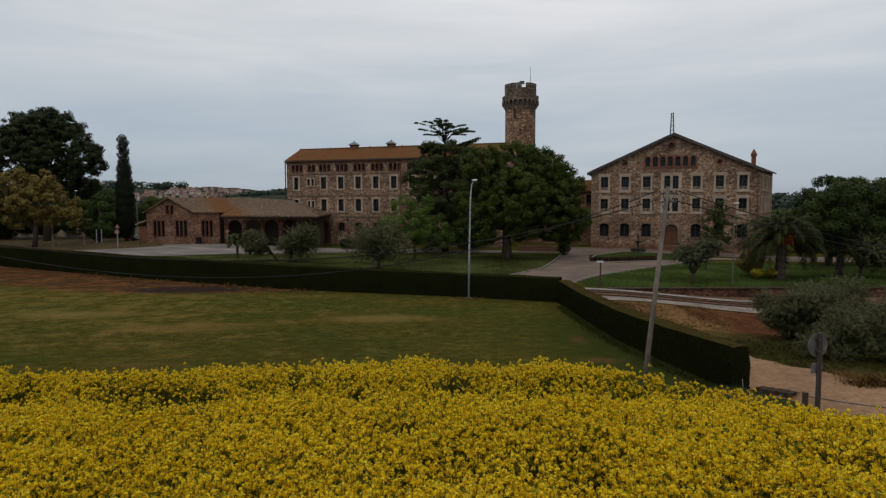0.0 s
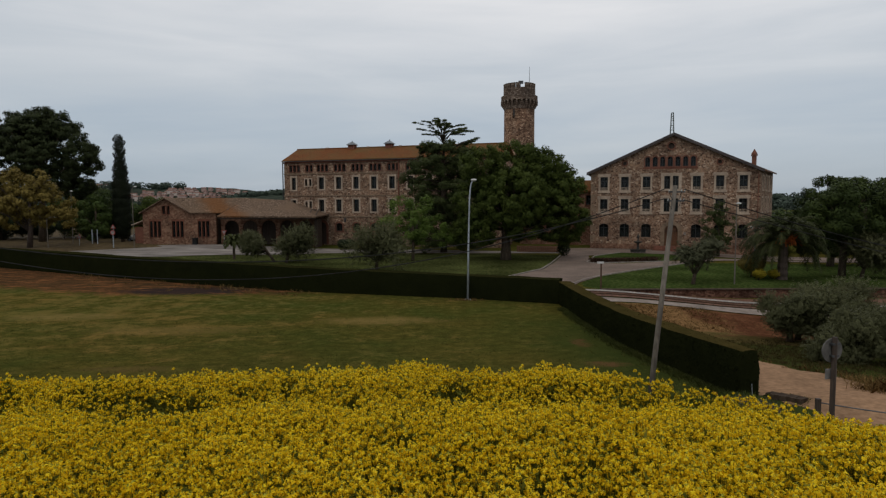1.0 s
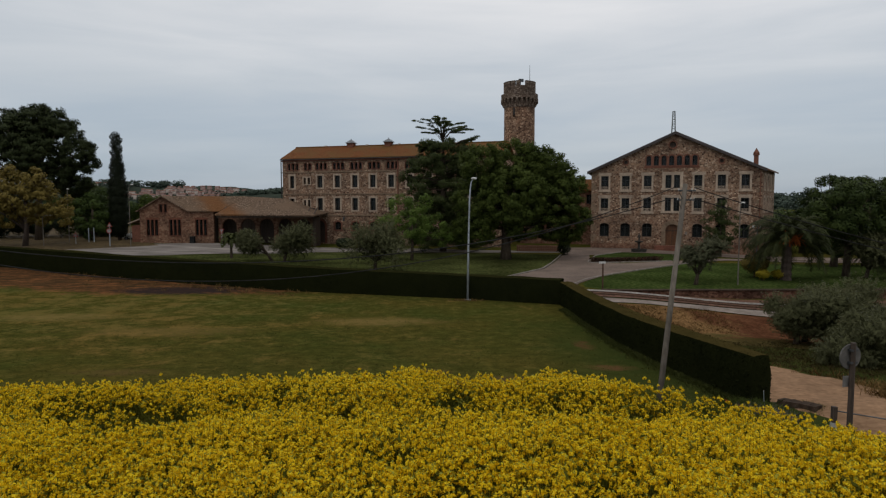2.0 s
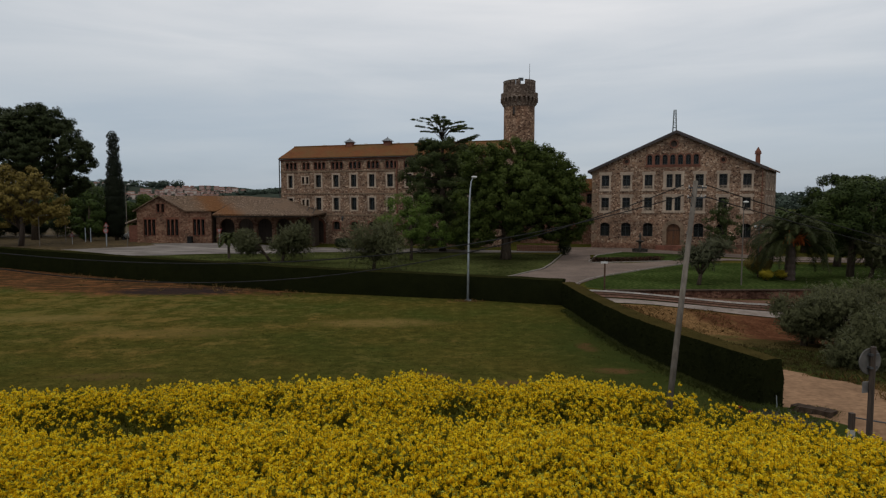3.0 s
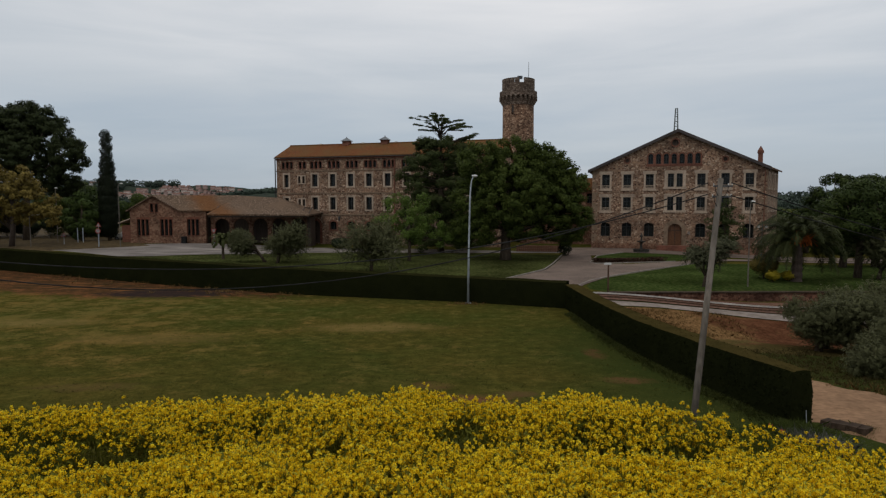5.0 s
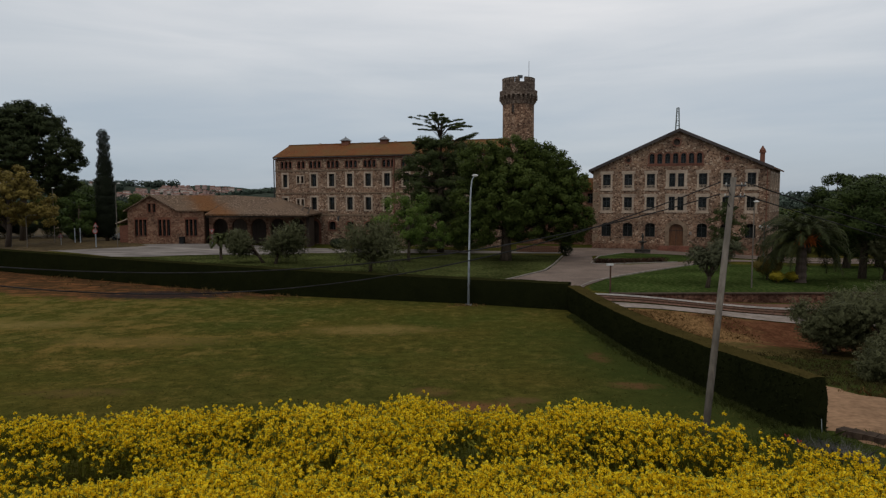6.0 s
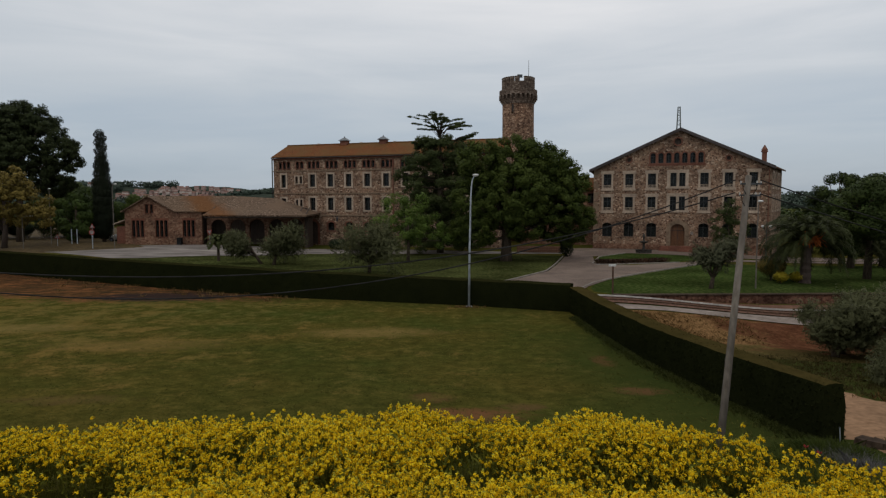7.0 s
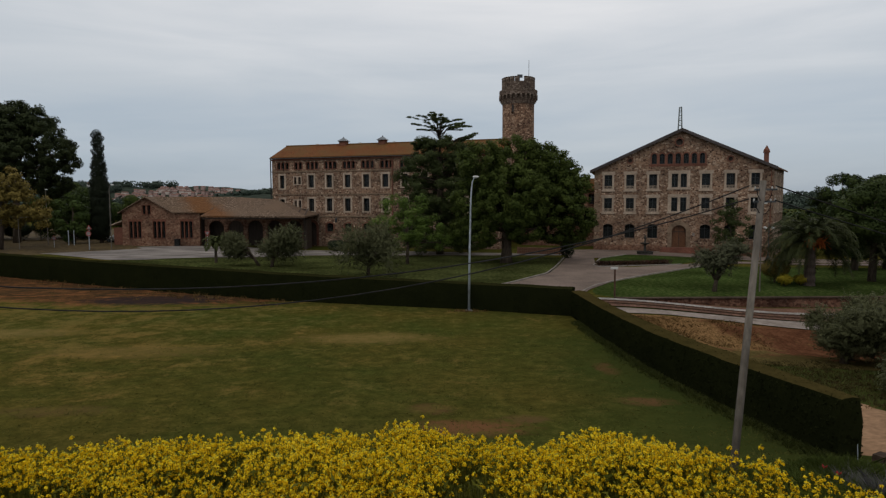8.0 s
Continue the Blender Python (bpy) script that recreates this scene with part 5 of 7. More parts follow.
def olive(x, y, h, w, label, seed, leaf=None, lean=0.0, h0=0.3, shoots=1300, per=26, size=0.062, rise=0.6):
    """Forked trunk and a feathery crown of many thin leafy shoots."""
    rng = np.random.RandomState(seed)
    t = thing("olive_tree", pose(x, y, float(land(x, y))), label, "tree")
    bm = bmesh.new()
    tube(bm, [(0, 0, -0.2), (lean * 0.3, 0, h * 0.22), (lean * 0.7, 0, h * 0.6)], [0.2, 0.14, 0.05], 8)
    lobes = [(rng.uniform(-0.62, 0.62) * w + lean, rng.uniform(-0.6, 0.6) * w, h * (h0 + (0.80 - h0) * rng.uniform(0.15, 1.0)), w * rng.uniform(0.28, 0.46)) for _ in range(9)]
    lobes.append((lean, 0, h * (h0 + 0.82) / 2, w * 0.55))
    for a, b, c, r in lobes:
        tube(bm, [(lean * 0.25, 0, h * 0.18), (a * 0.5, b * 0.5, h * 0.2 + (c - h * 0.2) * 0.55), (a, b, c)], [0.09, 0.06, 0.02], 5)
    part("trunk", bm, M_BARK, t, smooth=True)
    pts, along = [], []
    for k in range(shoots):
        a, b, c, r = lobes[rng.randint(len(lobes))]
        d = rng.normal(size=3)
        d /= np.linalg.norm(d)
        start = np.array((a, b, c)) + d * r * rng.uniform(0.1, 0.9)
        d = d + np.array((0, 0, rise)) + rng.normal(0, 0.35, 3)
        d /= np.linalg.norm(d)
        s = np.sort(rng.uniform(0, 1, per))[:, None]
        L = w * rng.uniform(0.2, 0.42)
        q = start + d * L * s + np.array((0, 0, -0.22)) * L * s * s + rng.normal(0, 0.055 * (1 - 0.6 * s), (per, 3))
        q[:, 2] = np.maximum(q[:, 2], 0.05)
        pts.append(q)
        along.append(q - np.array((a, b, c - 0.3 * r)))
    part("crown", leaf_mesh("crown", np.concatenate(pts), size, 0.15, 3.0, rng, np.concatenate(along) / w * 2.0, True, 3), leaf or M_LEAF_OLIVE, t)
    return t


olive(-19.0, 72.2, 3.9, 1.9, "grey-green olive tree with a leaning trunk on the lawn", 31, lean=-2.3)
olive(-17.6, 71.2, 4.5, 2.9, "spreading grey-green olive tree on the lawn", 32, lean=1.0)
olive(-6.5, 63.6, 4.5, 3.6, "broad grey-green olive tree on the lawn", 33, lean=0.25)
olive(37.6, 56.0, 4.2, 2.9, "grey olive tree beside the dark trees", 65, lean=0.9)
olive(20.8, 51.6, 4.1, 1.85, "thin grey-green olive tree with slanting trunk", 34, leafy("dull_olive_leaves", (0.055, 0.060, 0.032), (0.095, 0.10, 0.055), (0.15, 0.154, 0.09), thin=0.3), lean=0.6, h0=0.46, shoots=600)
for x, y, h, w, seed in ((18.5, 33.0, 2.9, 1.7, 35), (19.8, 34.5, 3.2, 2.0, 36), (20.0, 30.6, 2.9, 2.0, 37), (23.0, 34.0, 3.3, 2.3, 38), (23.2, 29.8, 3.0, 2.2, 40), (26.4, 32.0, 3.4, 2.5, 47), (19.4, 28.4, 2.2, 1.6, 48), (21.5, 26.4, 2.6, 2.0, 49), (16.6, 25.6, 2.0, 1.5, 63), (18.4, 24.2, 2.2, 1.7, 64)):
    olive(x, y, h, w, "bushy grey-green olive beside the dirt track", seed, h0=0.02, size=0.04, shoots=1700, per=24, rise=1.1)
rgg = np.random.RandomState(39)
c = [(a + 0.5, b, z, r, f) for a, b, z, r, f in round_clumps(3.7, 3.3, 8.2, 110, 0.5, 1.0, rgg, 0.75)]
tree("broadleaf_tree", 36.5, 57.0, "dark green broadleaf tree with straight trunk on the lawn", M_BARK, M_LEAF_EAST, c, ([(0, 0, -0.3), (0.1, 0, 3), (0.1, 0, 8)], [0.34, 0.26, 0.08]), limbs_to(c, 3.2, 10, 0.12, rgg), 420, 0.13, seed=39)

# tall trees to the east of the mill
for x, y, h, w, seed in ((45.0, 67.0, 9.6, 4.4, 41), (41.0, 66.0, 6.0, 3.0, 44), (55.9, 91.0, 11.5, 3.9, 42), (63.2, 90.0, 11.0, 4.2, 43), (69.0, 91.0, 11.6, 4.6, 46), (52.6, 92.0, 6.6, 2.8, 45)):
    rgg = np.random.RandomState(seed)
    c = round_clumps(w, h * 0.22, h * 0.95, 150, w * 0.11, w * 0.22, rgg, 0.85)
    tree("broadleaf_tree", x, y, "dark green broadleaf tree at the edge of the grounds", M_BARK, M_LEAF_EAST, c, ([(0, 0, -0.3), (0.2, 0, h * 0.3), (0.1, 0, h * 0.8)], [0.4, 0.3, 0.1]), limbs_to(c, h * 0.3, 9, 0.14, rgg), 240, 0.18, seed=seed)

# the west end: pine, golden tree, cypress, greens
rg = np.random.RandomState(51)
c = lobed([(x, y, z + 0.8, r) for x, y, z, r in [(0.2, 0, 17.5, 4.1), (-3.6, 0.5, 17.0, 3.9), (3.8, 0.3, 16.2, 3.7), (3.2, 0.2, 18.3, 2.8), (6.9, 0, 13.2, 2.9), (0.6, -1.5, 13.4, 4.2), (-4.6, 0, 11.6, 3.8), (8.3, 0.3, 11.6, 1.7), (2.6, 0.6, 9.8, 2.8), (-8.0, 1, 13.6, 3.2), (-1.0, -1.0, 16.0, 4.4), (4.6, -0.4, 11.0, 2.4), (5.2, 1.0, 7.8, 2.3), (7.0, 1.0, 8.6, 1.7)]], 8.5, 0.4, 0.95, rg, 0.7)
tree("pine_tree", -65.6, 103.0, "very tall dark umbrella pine", M_BARK, M_LEAF_PINE, c, ([(0, 0, -0.3), (0.3, 0, 6), (0, 0, 17)], [0.6, 0.45, 0.15]), limbs_to(c, 8.5, 22, 0.2, rg), 150, 0.19, 1.9, shell=0.15, seed=52)
c = lobed([(-2.6, 0, 9.2, 2.6), (1.6, 0, 8.8, 2.5), (-5.2, 0, 6.8, 2.5), (0.2, -1.0, 6.6, 2.9), (4.0, 0, 6.4, 2.3), (-2.0, 0, 4.4, 2.0), (5.4, 0, 4.4, 1.7), (-6.4, 0, 4.6, 1.8), (2.2, 0.4, 4.4, 1.7)], 8.0, 0.35, 0.85, rg)
tree("golden_tree", -58.5, 89.0, "yellowing broadleaf tree with forked trunk", M_DARKWOOD, M_LEAF_GOLD, c, ([(0, 0, -0.3), (0.4, 0, 3), (0.3, 0, 8)], [0.4, 0.3, 0.1]), limbs_to(c, 3.0, 9, 0.16, rg), 170, 0.2, shell=0.25, seed=53)
cl = [(0.16 * math.sin(k * 2.1), 0.15 * math.cos(k * 1.7), 1.3 + k * 0.40, float(np.interp(k * 0.40 + 1.3, (1.3, 2.6, 9.0, 10.2, 12.2, 12.8, 16.6, 17.0), (1.1, 1.42, 1.38, 1.12, 1.12, 0.86, 0.78, 0.6))), 0.75) for k in range(40)]
tree("cypress_tree", -51.6, 101.5, "slender dark columnar cypress", M_BARK, M_LEAF_CYPRESS, cl, ([(0, 0, -0.3), (0, 0, 8), (0, 0, 16)], [0.3, 0.2, 0.05]), [], 640, 0.12, 1.7, 0.8, 0.75, seed=54)
for x, y, h, w, leaf, seed in ((-55.6, 101, 7.6, 3.0, M_LEAF_WEST, 50), (-60, 114, 9.0, 4.5, M_LEAF_WEST, 55), (-67, 118, 9.5, 5.0, M_LEAF_BROAD, 56), (-53, 118, 7.5, 4.0, M_LEAF_BROAD, 57), (-76, 108, 9.0, 5.0, M_LEAF_DARK, 58), (-84, 112, 12.0, 6.0, M_LEAF_DARK, 59)):
    rgg = np.random.RandomState(seed)
    c = round_clumps(w, h * 0.08, h * 0.95, 36, w * 0.22, w * 0.36, rgg, 0.8)
    tree("broadleaf_tree", x, y, "green tree behind the yard", M_BARK, leaf, c, ([(0, 0, -0.3), (0.1, 0, h * 0.3), (0.1, 0, h * 0.8)], [0.3, 0.25, 0.1]), limbs_to(c, h * 0.25, 7, 0.1, rgg), 210, 0.22, seed=seed)
cl = lobed([(0.0, 0, 7.2, 0.4), (0.1, 0, 6.5, 0.8), (-0.3, 0, 5.7, 1.2), (0.5, 0, 4.9, 1.5), (-0.8, 0, 4.0, 1.6), (1.0, 0, 3.2, 1.6), (-0.5, -0.4, 2.3, 1.8)], 8.0, 0.25, 0.5, rg)
tree("spruce_tree", 35.9, 81.0, "dark irregular conifer before the mill", M_BARK, M_LEAF_CEDAR, cl, ([(0, 0, -0.3), (0, 0, 7.2)], [0.2, 0.05]), [], 360, 0.13, 1.6, 0.2, seed=61)
cl = [(0, 0, 0.7 + k * 0.3, 0.95 - 0.07 * k, 0.9) for k in range(7)]
tree("clipped_bush", 15.6, 79.8, "dark clipped cone-shaped bush beside the drive", M_BARK, M_LEAF_DARK, cl, ([(0, 0, -0.2), (0, 0, 1)], [0.1, 0.08]), [], 320, 0.14, seed=62, category="bush")


def palm(x, y, label, trunk_h, frond, count, seed, girth=0.42):
    rng = np.random.RandomState(seed)
    t = thing("palm_tree", pose(x, y, float(land(x, y))), label, "palm")
    bm = bmesh.new()
    n = 12
    tube(bm, [(0, 0, -0.3 + (trunk_h + 0.3) * k / n) for k in range(n + 1)], [girth * (1 + 0.14 * (k % 2) - 0.02 * k) for k in range(n + 1)], 10)
    part("trunk", bm, M_DARKWOOD if girth > 0.3 else M_BARK, t)
    for k in range(count):
        a, el = k * 2.399 + rng.uniform(-0.2, 0.2), math.radians(82 - (96 if girth > 0.3 else 100) * (k / count) + rng.uniform(-8, 8))
        if girth > 0.3 and el < 0.75 and math.sin(a) < -0.72:
            continue
        L = frond * rng.uniform(0.85, 1.1)
        pts, pos, ang = [], Vector((0.2 * math.cos(a), 0.2 * math.sin(a), trunk_h)), el
        for i in range(9):
            pts.append(pos.copy())
            step = L / 8
            pos = pos + Vector((math.cos(a) * math.cos(ang), math.sin(a) * math.cos(ang), math.sin(ang))) * step
            ang -= 0.12 + 0.055 * i * (1 if el > 0 else 0.5)
            ang = max(ang, -1.45)
        verts, faces = [], []
        for i in range(8):
            for sub in (0.0, 0.09, 0.18, 0.27, 0.36, 0.45, 0.55, 0.64, 0.73, 0.82, 0.91):
                p0 = pts[i].lerp(pts[i + 1], sub)
                d = (pts[i + 1] - pts[i]).normalized()
                side = d.cross(Vector((0, 0, 1))).normalized() if abs(d.z) < 0.98 else Vector((1, 0, 0))
                upv = side.cross(d)
                w = L * 0.17 * math.sin(math.pi * min(1, (i + sub + 0.8) / 8.8)) + 0.08
                for sg in (-1, 1):
                    tip = p0 + side * sg * w * rng.uniform(0.75, 1.1) + d * w * rng.uniform(0.6, 1.1) - upv * w * rng.uniform(0.0, 0.6)
                    b = len(verts)
                    verts += [p0[:], (p0 + d * 0.045)[:], tip[:]]
                    faces += [b, b + 1, b + 2]
            b = len(verts)
            q = Vector((0, 0, 0.025))
            verts += [(pts[i] + q)[:], (pts[i] - q)[:], (pts[i + 1] - q * 0.6)[:], (pts[i] + q)[:], (pts[i + 1] - q * 0.6)[:], (pts[i + 1] + q * 0.6)[:]]
            faces += [b, b + 1, b + 2, b + 3, b + 4, b + 5]
        part("frond", raw_mesh("frond", np.array(verts), np.array(faces), 3), M_LEAF_PALM if girth > 0.3 else M_LEAF_YUCCA, t)
    if girth > 0.3:
        bm = bmesh.new()
        for k in range(46):
            a, r = rng.uniform(3.6, 5.8), rng.uniform(0.5, 1.5)
            tube(bm, [(0.2 * math.cos(a), 0.2 * math.sin(a), trunk_h - 0.1), (r * math.cos(a) * 0.6, r * math.sin(a) * 0.6, trunk_h + rng.uniform(0.2, 0.8)), (r * math.cos(a), r * math.sin(a), trunk_h + rng.uniform(-0.3, 1.2))], [0.06, 0.05, 0.035], 4)
        part("fruit_stalks", bm, speckled("orange_stalks", [(0.3, (0.26, 0.06, 0.016)), (0.7, (0.42, 0.12, 0.03))], 6.0), t, "orange fruit stalks")
    return t


palm(29.8, 54.6, "large date palm with drooping fronds on the lawn", 3.2, 4.0, 100, 71, 0.42)
M_LEAF_YUCCA = leafy("pale_fronds", (0.035, 0.042, 0.013), (0.07, 0.08, 0.028), (0.12, 0.13, 0.05))
palm(-24.6, 74.6, "small palm with spiky fronds among olives", 2.3, 1.4, 34, 72, 0.16)


def shrub(x, y, r, h, leaf, label, seed):
    rng = np.random.RandomState(seed)
    cl = [(0, 0, h * 0.5, r * 0.8, h / r * 0.55)] + [(r * 0.5 * math.cos(k), r * 0.5 * math.sin(k), h * 0.5, r * 0.55, 0.9) for k in range(6)]
    return tree("shrub", x, y, label, M_BARK, leaf, cl, ([(0, 0, -0.2), (0, 0, h * 0.5)], [0.08, 0.04]), [], 1500, 0.085, seed=seed, category="shrub")


shrub(27.6, 54.2, 0.62, 1.15, M_LEAF_YELLOW, "rounded golden yellow shrub on the lawn", 81)
shrub(28.1, 56.6, 1.2, 2.4, M_LEAF_GOLD, "tall golden green shrub on the lawn", 82)
shrub(29.3, 54.9, 0.6, 1.0, M_LEAF_YELLOW, "small golden shrub beside the palm", 83)
shrub(-68.4, 109.0, 1.3, 3.8, M_LEAF_DARK, "tall dark rounded bush under the trees", 85)
shrub(-65.6, 109.0, 1.4, 4.7, M_LEAF_DARK, "tall dark cone bush under the trees", 86)
for x, y, r, h, seed in ((-80.5, 113.0, 2.2, 3.2, 87), (-76.6, 114.5, 2.0, 3.6, 88), (-72.6, 113.5, 2.1, 3.2, 89), (-62.2, 114.0, 2.0, 3.0, 90), (-58.6, 113.0, 1.9, 2.6, 91)):
    shrub(x, y, r, h, M_LEAF_DARK, "dark dense bush behind the verge trees", seed)
shrub(-13.9, 92.0, 1.4, 1.7, M_LEAF_DARK, "dark clipped bush at the factory wall", 84)

# ---- street furniture ----
M_GALV = speckled("galvanised_steel", [(0.3, (0.30, 0.33, 0.36)), (0.7, (0.42, 0.46, 0.50))], 6.0, 0.5, 0.2, 0.1, 0.3)
M_CONCRETE = speckled("weathered_concrete_post", [(0.3, (0.11, 0.096, 0.080)), (0.7, (0.19, 0.166, 0.14))], 7.0, 0.9, 0.12, 0.4, stretch=(2, 2, 0.5))
M_WHITE = speckled("white_enamel", [(0.3, (0.45, 0.45, 0.43)), (0.7, (0.60, 0.60, 0.58))], 5.0, 0.5, 0.2, 0.0)
M_CABLE = speckled("black_cable", [(0.3, (0.012, 0.012, 0.012)), (0.7, (0.03, 0.03, 0.03))], 5.0, 0.85, 0.2, 0.0)
M_KERBWALL = speckled("grey_brown_wall_stone", [(0.3, (0.03, 0.02, 0.014)), (0.7, (0.075, 0.052, 0.036))], 6.0, 0.9, 0.15, 0.5)
M_RUSTWOOD = speckled("rusty_timber", [(0.3, (0.06, 0.035, 0.024)), (0.7, (0.12, 0.07, 0.048))], 7.0, 0.9, 0.15, 0.4)
M_RAIL = speckled("worn_rail_steel", [(0.3, (0.42, 0.39, 0.36)), (0.7, (0.60, 0.57, 0.53))], 5.0, 0.5, 0.2, 0.1, 0.15)
M_SIGNBACK = speckled("weathered_sign_back", [(0.3, (0.075, 0.07, 0.064)), (0.7, (0.13, 0.122, 0.112))], 6.0, 0.7, 0.2, 0.1)
M_SIGNFACE = speckled("dull_sign_face", [(0.3, (0.17, 0.158, 0.152)), (0.7, (0.25, 0.235, 0.222))], 5.0, 0.6, 0.2, 0.0)
M_REDPAINT = speckled("red_paint", [(0.3, (0.22, 0.025, 0.02)), (0.7, (0.30, 0.035, 0.028))], 5.0, 0.5, 0.2, 0.0)


def street_lamp(x, y):
    t = thing("street_lamp", pose(x, y, float(land(x, y))), "slender pale steel street lamp at the hedge foot", "street lamp")
    bm = bmesh.new()
    tube(bm, [(0, 0, -0.2), (0.04, 0, 3.5), (0.12, 0, 7.0), (0.16, 0, 7.6), (0.22, 0, 8.05), (0.34, 0, 8.28), (0.4, 0, 8.34)], [0.08, 0.064, 0.052, 0.046, 0.042, 0.038, 0.035], 10)
    part("pole", bm, M_GALV, t, smooth=True)
    part("base_plate", boxes((-0.2, 0.2, -0.2, 0.2, -0.05, 0.04)), M_GALV, t)
    bm = bmesh.new()
    lathe(bm, [(0.05, 0.08), (0.13, 0.06), (0.16, 0.0), (0.10, -0.07), (0.02, -0.09)], 12)
    part("lamp_head", bm, M_WHITE, t, "white lamp head", at=Matrix.Translation((0.42, 0, 8.34)) @ Matrix.Diagonal((1.3, 0.9, 1, 1)))
    return t


street_lamp(2.0, 44.0)

POLE_FOOT, POLE_TOP = Vector((5.78, 17.1, 0.95)), Vector((6.79, 18.2, 7.22))


def utility_pole():
    t = thing("utility_pole", pose(*POLE_FOOT), "leaning weathered concrete telephone pole in the field", "utility pole")
    v = POLE_TOP - POLE_FOOT
    bm = bmesh.new()
    tube(bm, [-v * 0.05, v * 0.5, v], [0.08, 0.073, 0.064], 10)
    part("pole", bm, M_CONCRETE, t, smooth=True)
    for z in (0.972, 0.932):
        c = v * z
        part("bracket", boxes((c.x - 0.16, c.x + 0.3, c.y - 0.02, c.y + 0.02, c.z - 0.02, c.z + 0.02)), M_IRON, t)
        for dx in (-0.15, 0.2, 0.29):
            bm = bmesh.new()
            lathe(bm, [(0.01, -0.03), (0.018, -0.02), (0.014, 0.01), (0.018, 0.02), (0.006, 0.035)], 8, (c.x + dx, c.y, c.z + 0.03))
            part("insulator", bm, M_WHITE, t, "small white insulator")
        # slack loop of wire between the two sides
        bm = bmesh.new()
        tube(bm, [(c.x + 0.16 * math.cos(a), c.y - 0.09, c.z - 0.26 * math.sin(a)) for a in (0, 0.5, 1.1, 1.57, 2.1, 2.7, math.pi)], [0.009] * 7, 5)
        part("wire_loop", bm, M_CABLE, t)
    return t


utility_pole()


def hung(start, turn, a, b, c, span, r=0.014):
    """A cable from the pole whose height follows a parabola along its run."""
    d = Vector((math.cos(radians(turn)), math.sin(radians(turn)), 0))
    pts = []
    for k in range(31):
        s = span * k / 30
        p = Vector((*start, 0)) + d * s
        p.z = a * s * s + b * s + c
        pts.append(p)
    bm = bmesh.new()
    tube(bm, pts, [r] * 31, 5)
    return tagged(part("overhead_cable", bm, M_CABLE), "black telephone cable sagging from the concrete pole", "cable", "cables on the telephone pole")


hung((6.45, 18.1), 184, 0.0166, -0.399, 7.12, 24.0)
hung((6.45, 18.1), 189, 0.0127, -0.282, 6.85, 24.0)
hung((7.0, 18.1), 16, 0.0054, -0.276, 7.12, 30.0)
hung((7.0, 18.1), 28, 0.0015, -0.198, 6.82, 30.0)


def railway():
    t = tagged(part("railway_ballast", ribbon("railway_ballast", [(9.4, 48.0), (12, 47.95), (20, 47.95), (32, 47.95), (60, 47.9)], [(9.2, 45.6), (11.3, 45.2), (19.3, 44.0), (31, 42.0), (59, 37.4)], 0.07, 60, 6), M_BALLAST, smooth=True), "rusty stone ballast of a railway line", "railway", kind="structure")
    for off, mat, tall in ((0.0, M_RAIL, 0.05), (-0.45, M_RUSTWOOD, 0.0), (-1.62, M_RUSTWOOD, 0.03)):
        bm = bmesh.new()
        rows = []
        for k in range(40):
            x = 9.0 + k * 1.3
            y = track_far(x) + off
            z = float(land(x, y)) + 0.17
            rows.append([bm.verts.new((x, y + a, z + b)) for a, b in ((-0.03, -0.1), (-0.03, tall - 0.03), (0.03, tall - 0.03), (0.03, -0.1))])
        for a, b in zip(rows, rows[1:]):
            for i in range(4):
                bm.faces.new((a[i], a[(i + 1) % 4], b[(i + 1) % 4], b[i]))
        bmesh.ops.recalc_face_normals(bm, faces=bm.faces)
        tagged(part("rail", bm, mat), "long steel rail on rusty ballast", "rail", "rails of the line")
    sl = None
    for k in range(60):
        x = 9.6 + k * 0.62
        y = track_far(x) - 0.81
        m = pose(x, y, float(land(x, y)) + 0.09, 0, 0, -9.6)
        if sl is None:
            sl = tagged(part("sleeper", boxes((-0.12, 0.12, -1.25, 1.25, -0.1, 0.0)), M_RUSTWOOD), "dark timber railway sleeper", "sleeper", "sleepers of the line")
            sl.matrix_basis = m
        else:
            copy_thing(sl, m)


railway()


M_BANKWALL = rubble("dark_red_wall_stone", [(0.0, (0.05, 0.022, 0.015)), (0.5, (0.11, 0.052, 0.034)), (1.0, (0.19, 0.105, 0.073))], (0.10, 0.058, 0.04), 4.2)


def retaining_wall():
    """Low red wall that holds up the lawn above the line."""
    bm = bmesh.new()
    cop = bmesh.new()
    rows, crow = [], []
    for k in range(46):
        x = 12.4 + k * 0.9
        y = 48.1
        g0, g1 = float(land(x, y - 0.5)), float(land(x, y + 0.5))
        j = 0.05 * noise.noise(Vector((x * 0.9, 0, 0)))
        rows.append([bm.verts.new((x, y - 0.15 + j, g0 - 0.2)), bm.verts.new((x, y - 0.05 + j, max(g1, g0 + 0.05) + 0.03)), bm.verts.new((x, y + 0.35, max(g1, g0 + 0.05) + 0.03)), bm.verts.new((x, y + 0.35, g0 - 0.2))])
        z = max(g1, g0 + 0.05) + 0.035
        crow.append([cop.verts.new((x, y + a, z + b)) for a, b in ((-0.14, 0), (-0.14, 0.08), (0.42, 0.08), (0.42, 0))])
    for b, rr in ((bm, rows), (cop, crow)):
        for p, q in zip(rr, rr[1:]):
            for i in range(4):
                b.faces.new((p[i], p[(i + 1) % 4], q[(i + 1) % 4], q[i]))
        bmesh.ops.recalc_face_normals(b, faces=b.faces)
    w = thing("retaining_wall", pose(0, 0, 0), "low red stone wall below the lawn edge", "wall")
    part("body", bm, M_BANKWALL, w)
    part("coping", cop, M_KERBWALL, w)


retaining_wall()


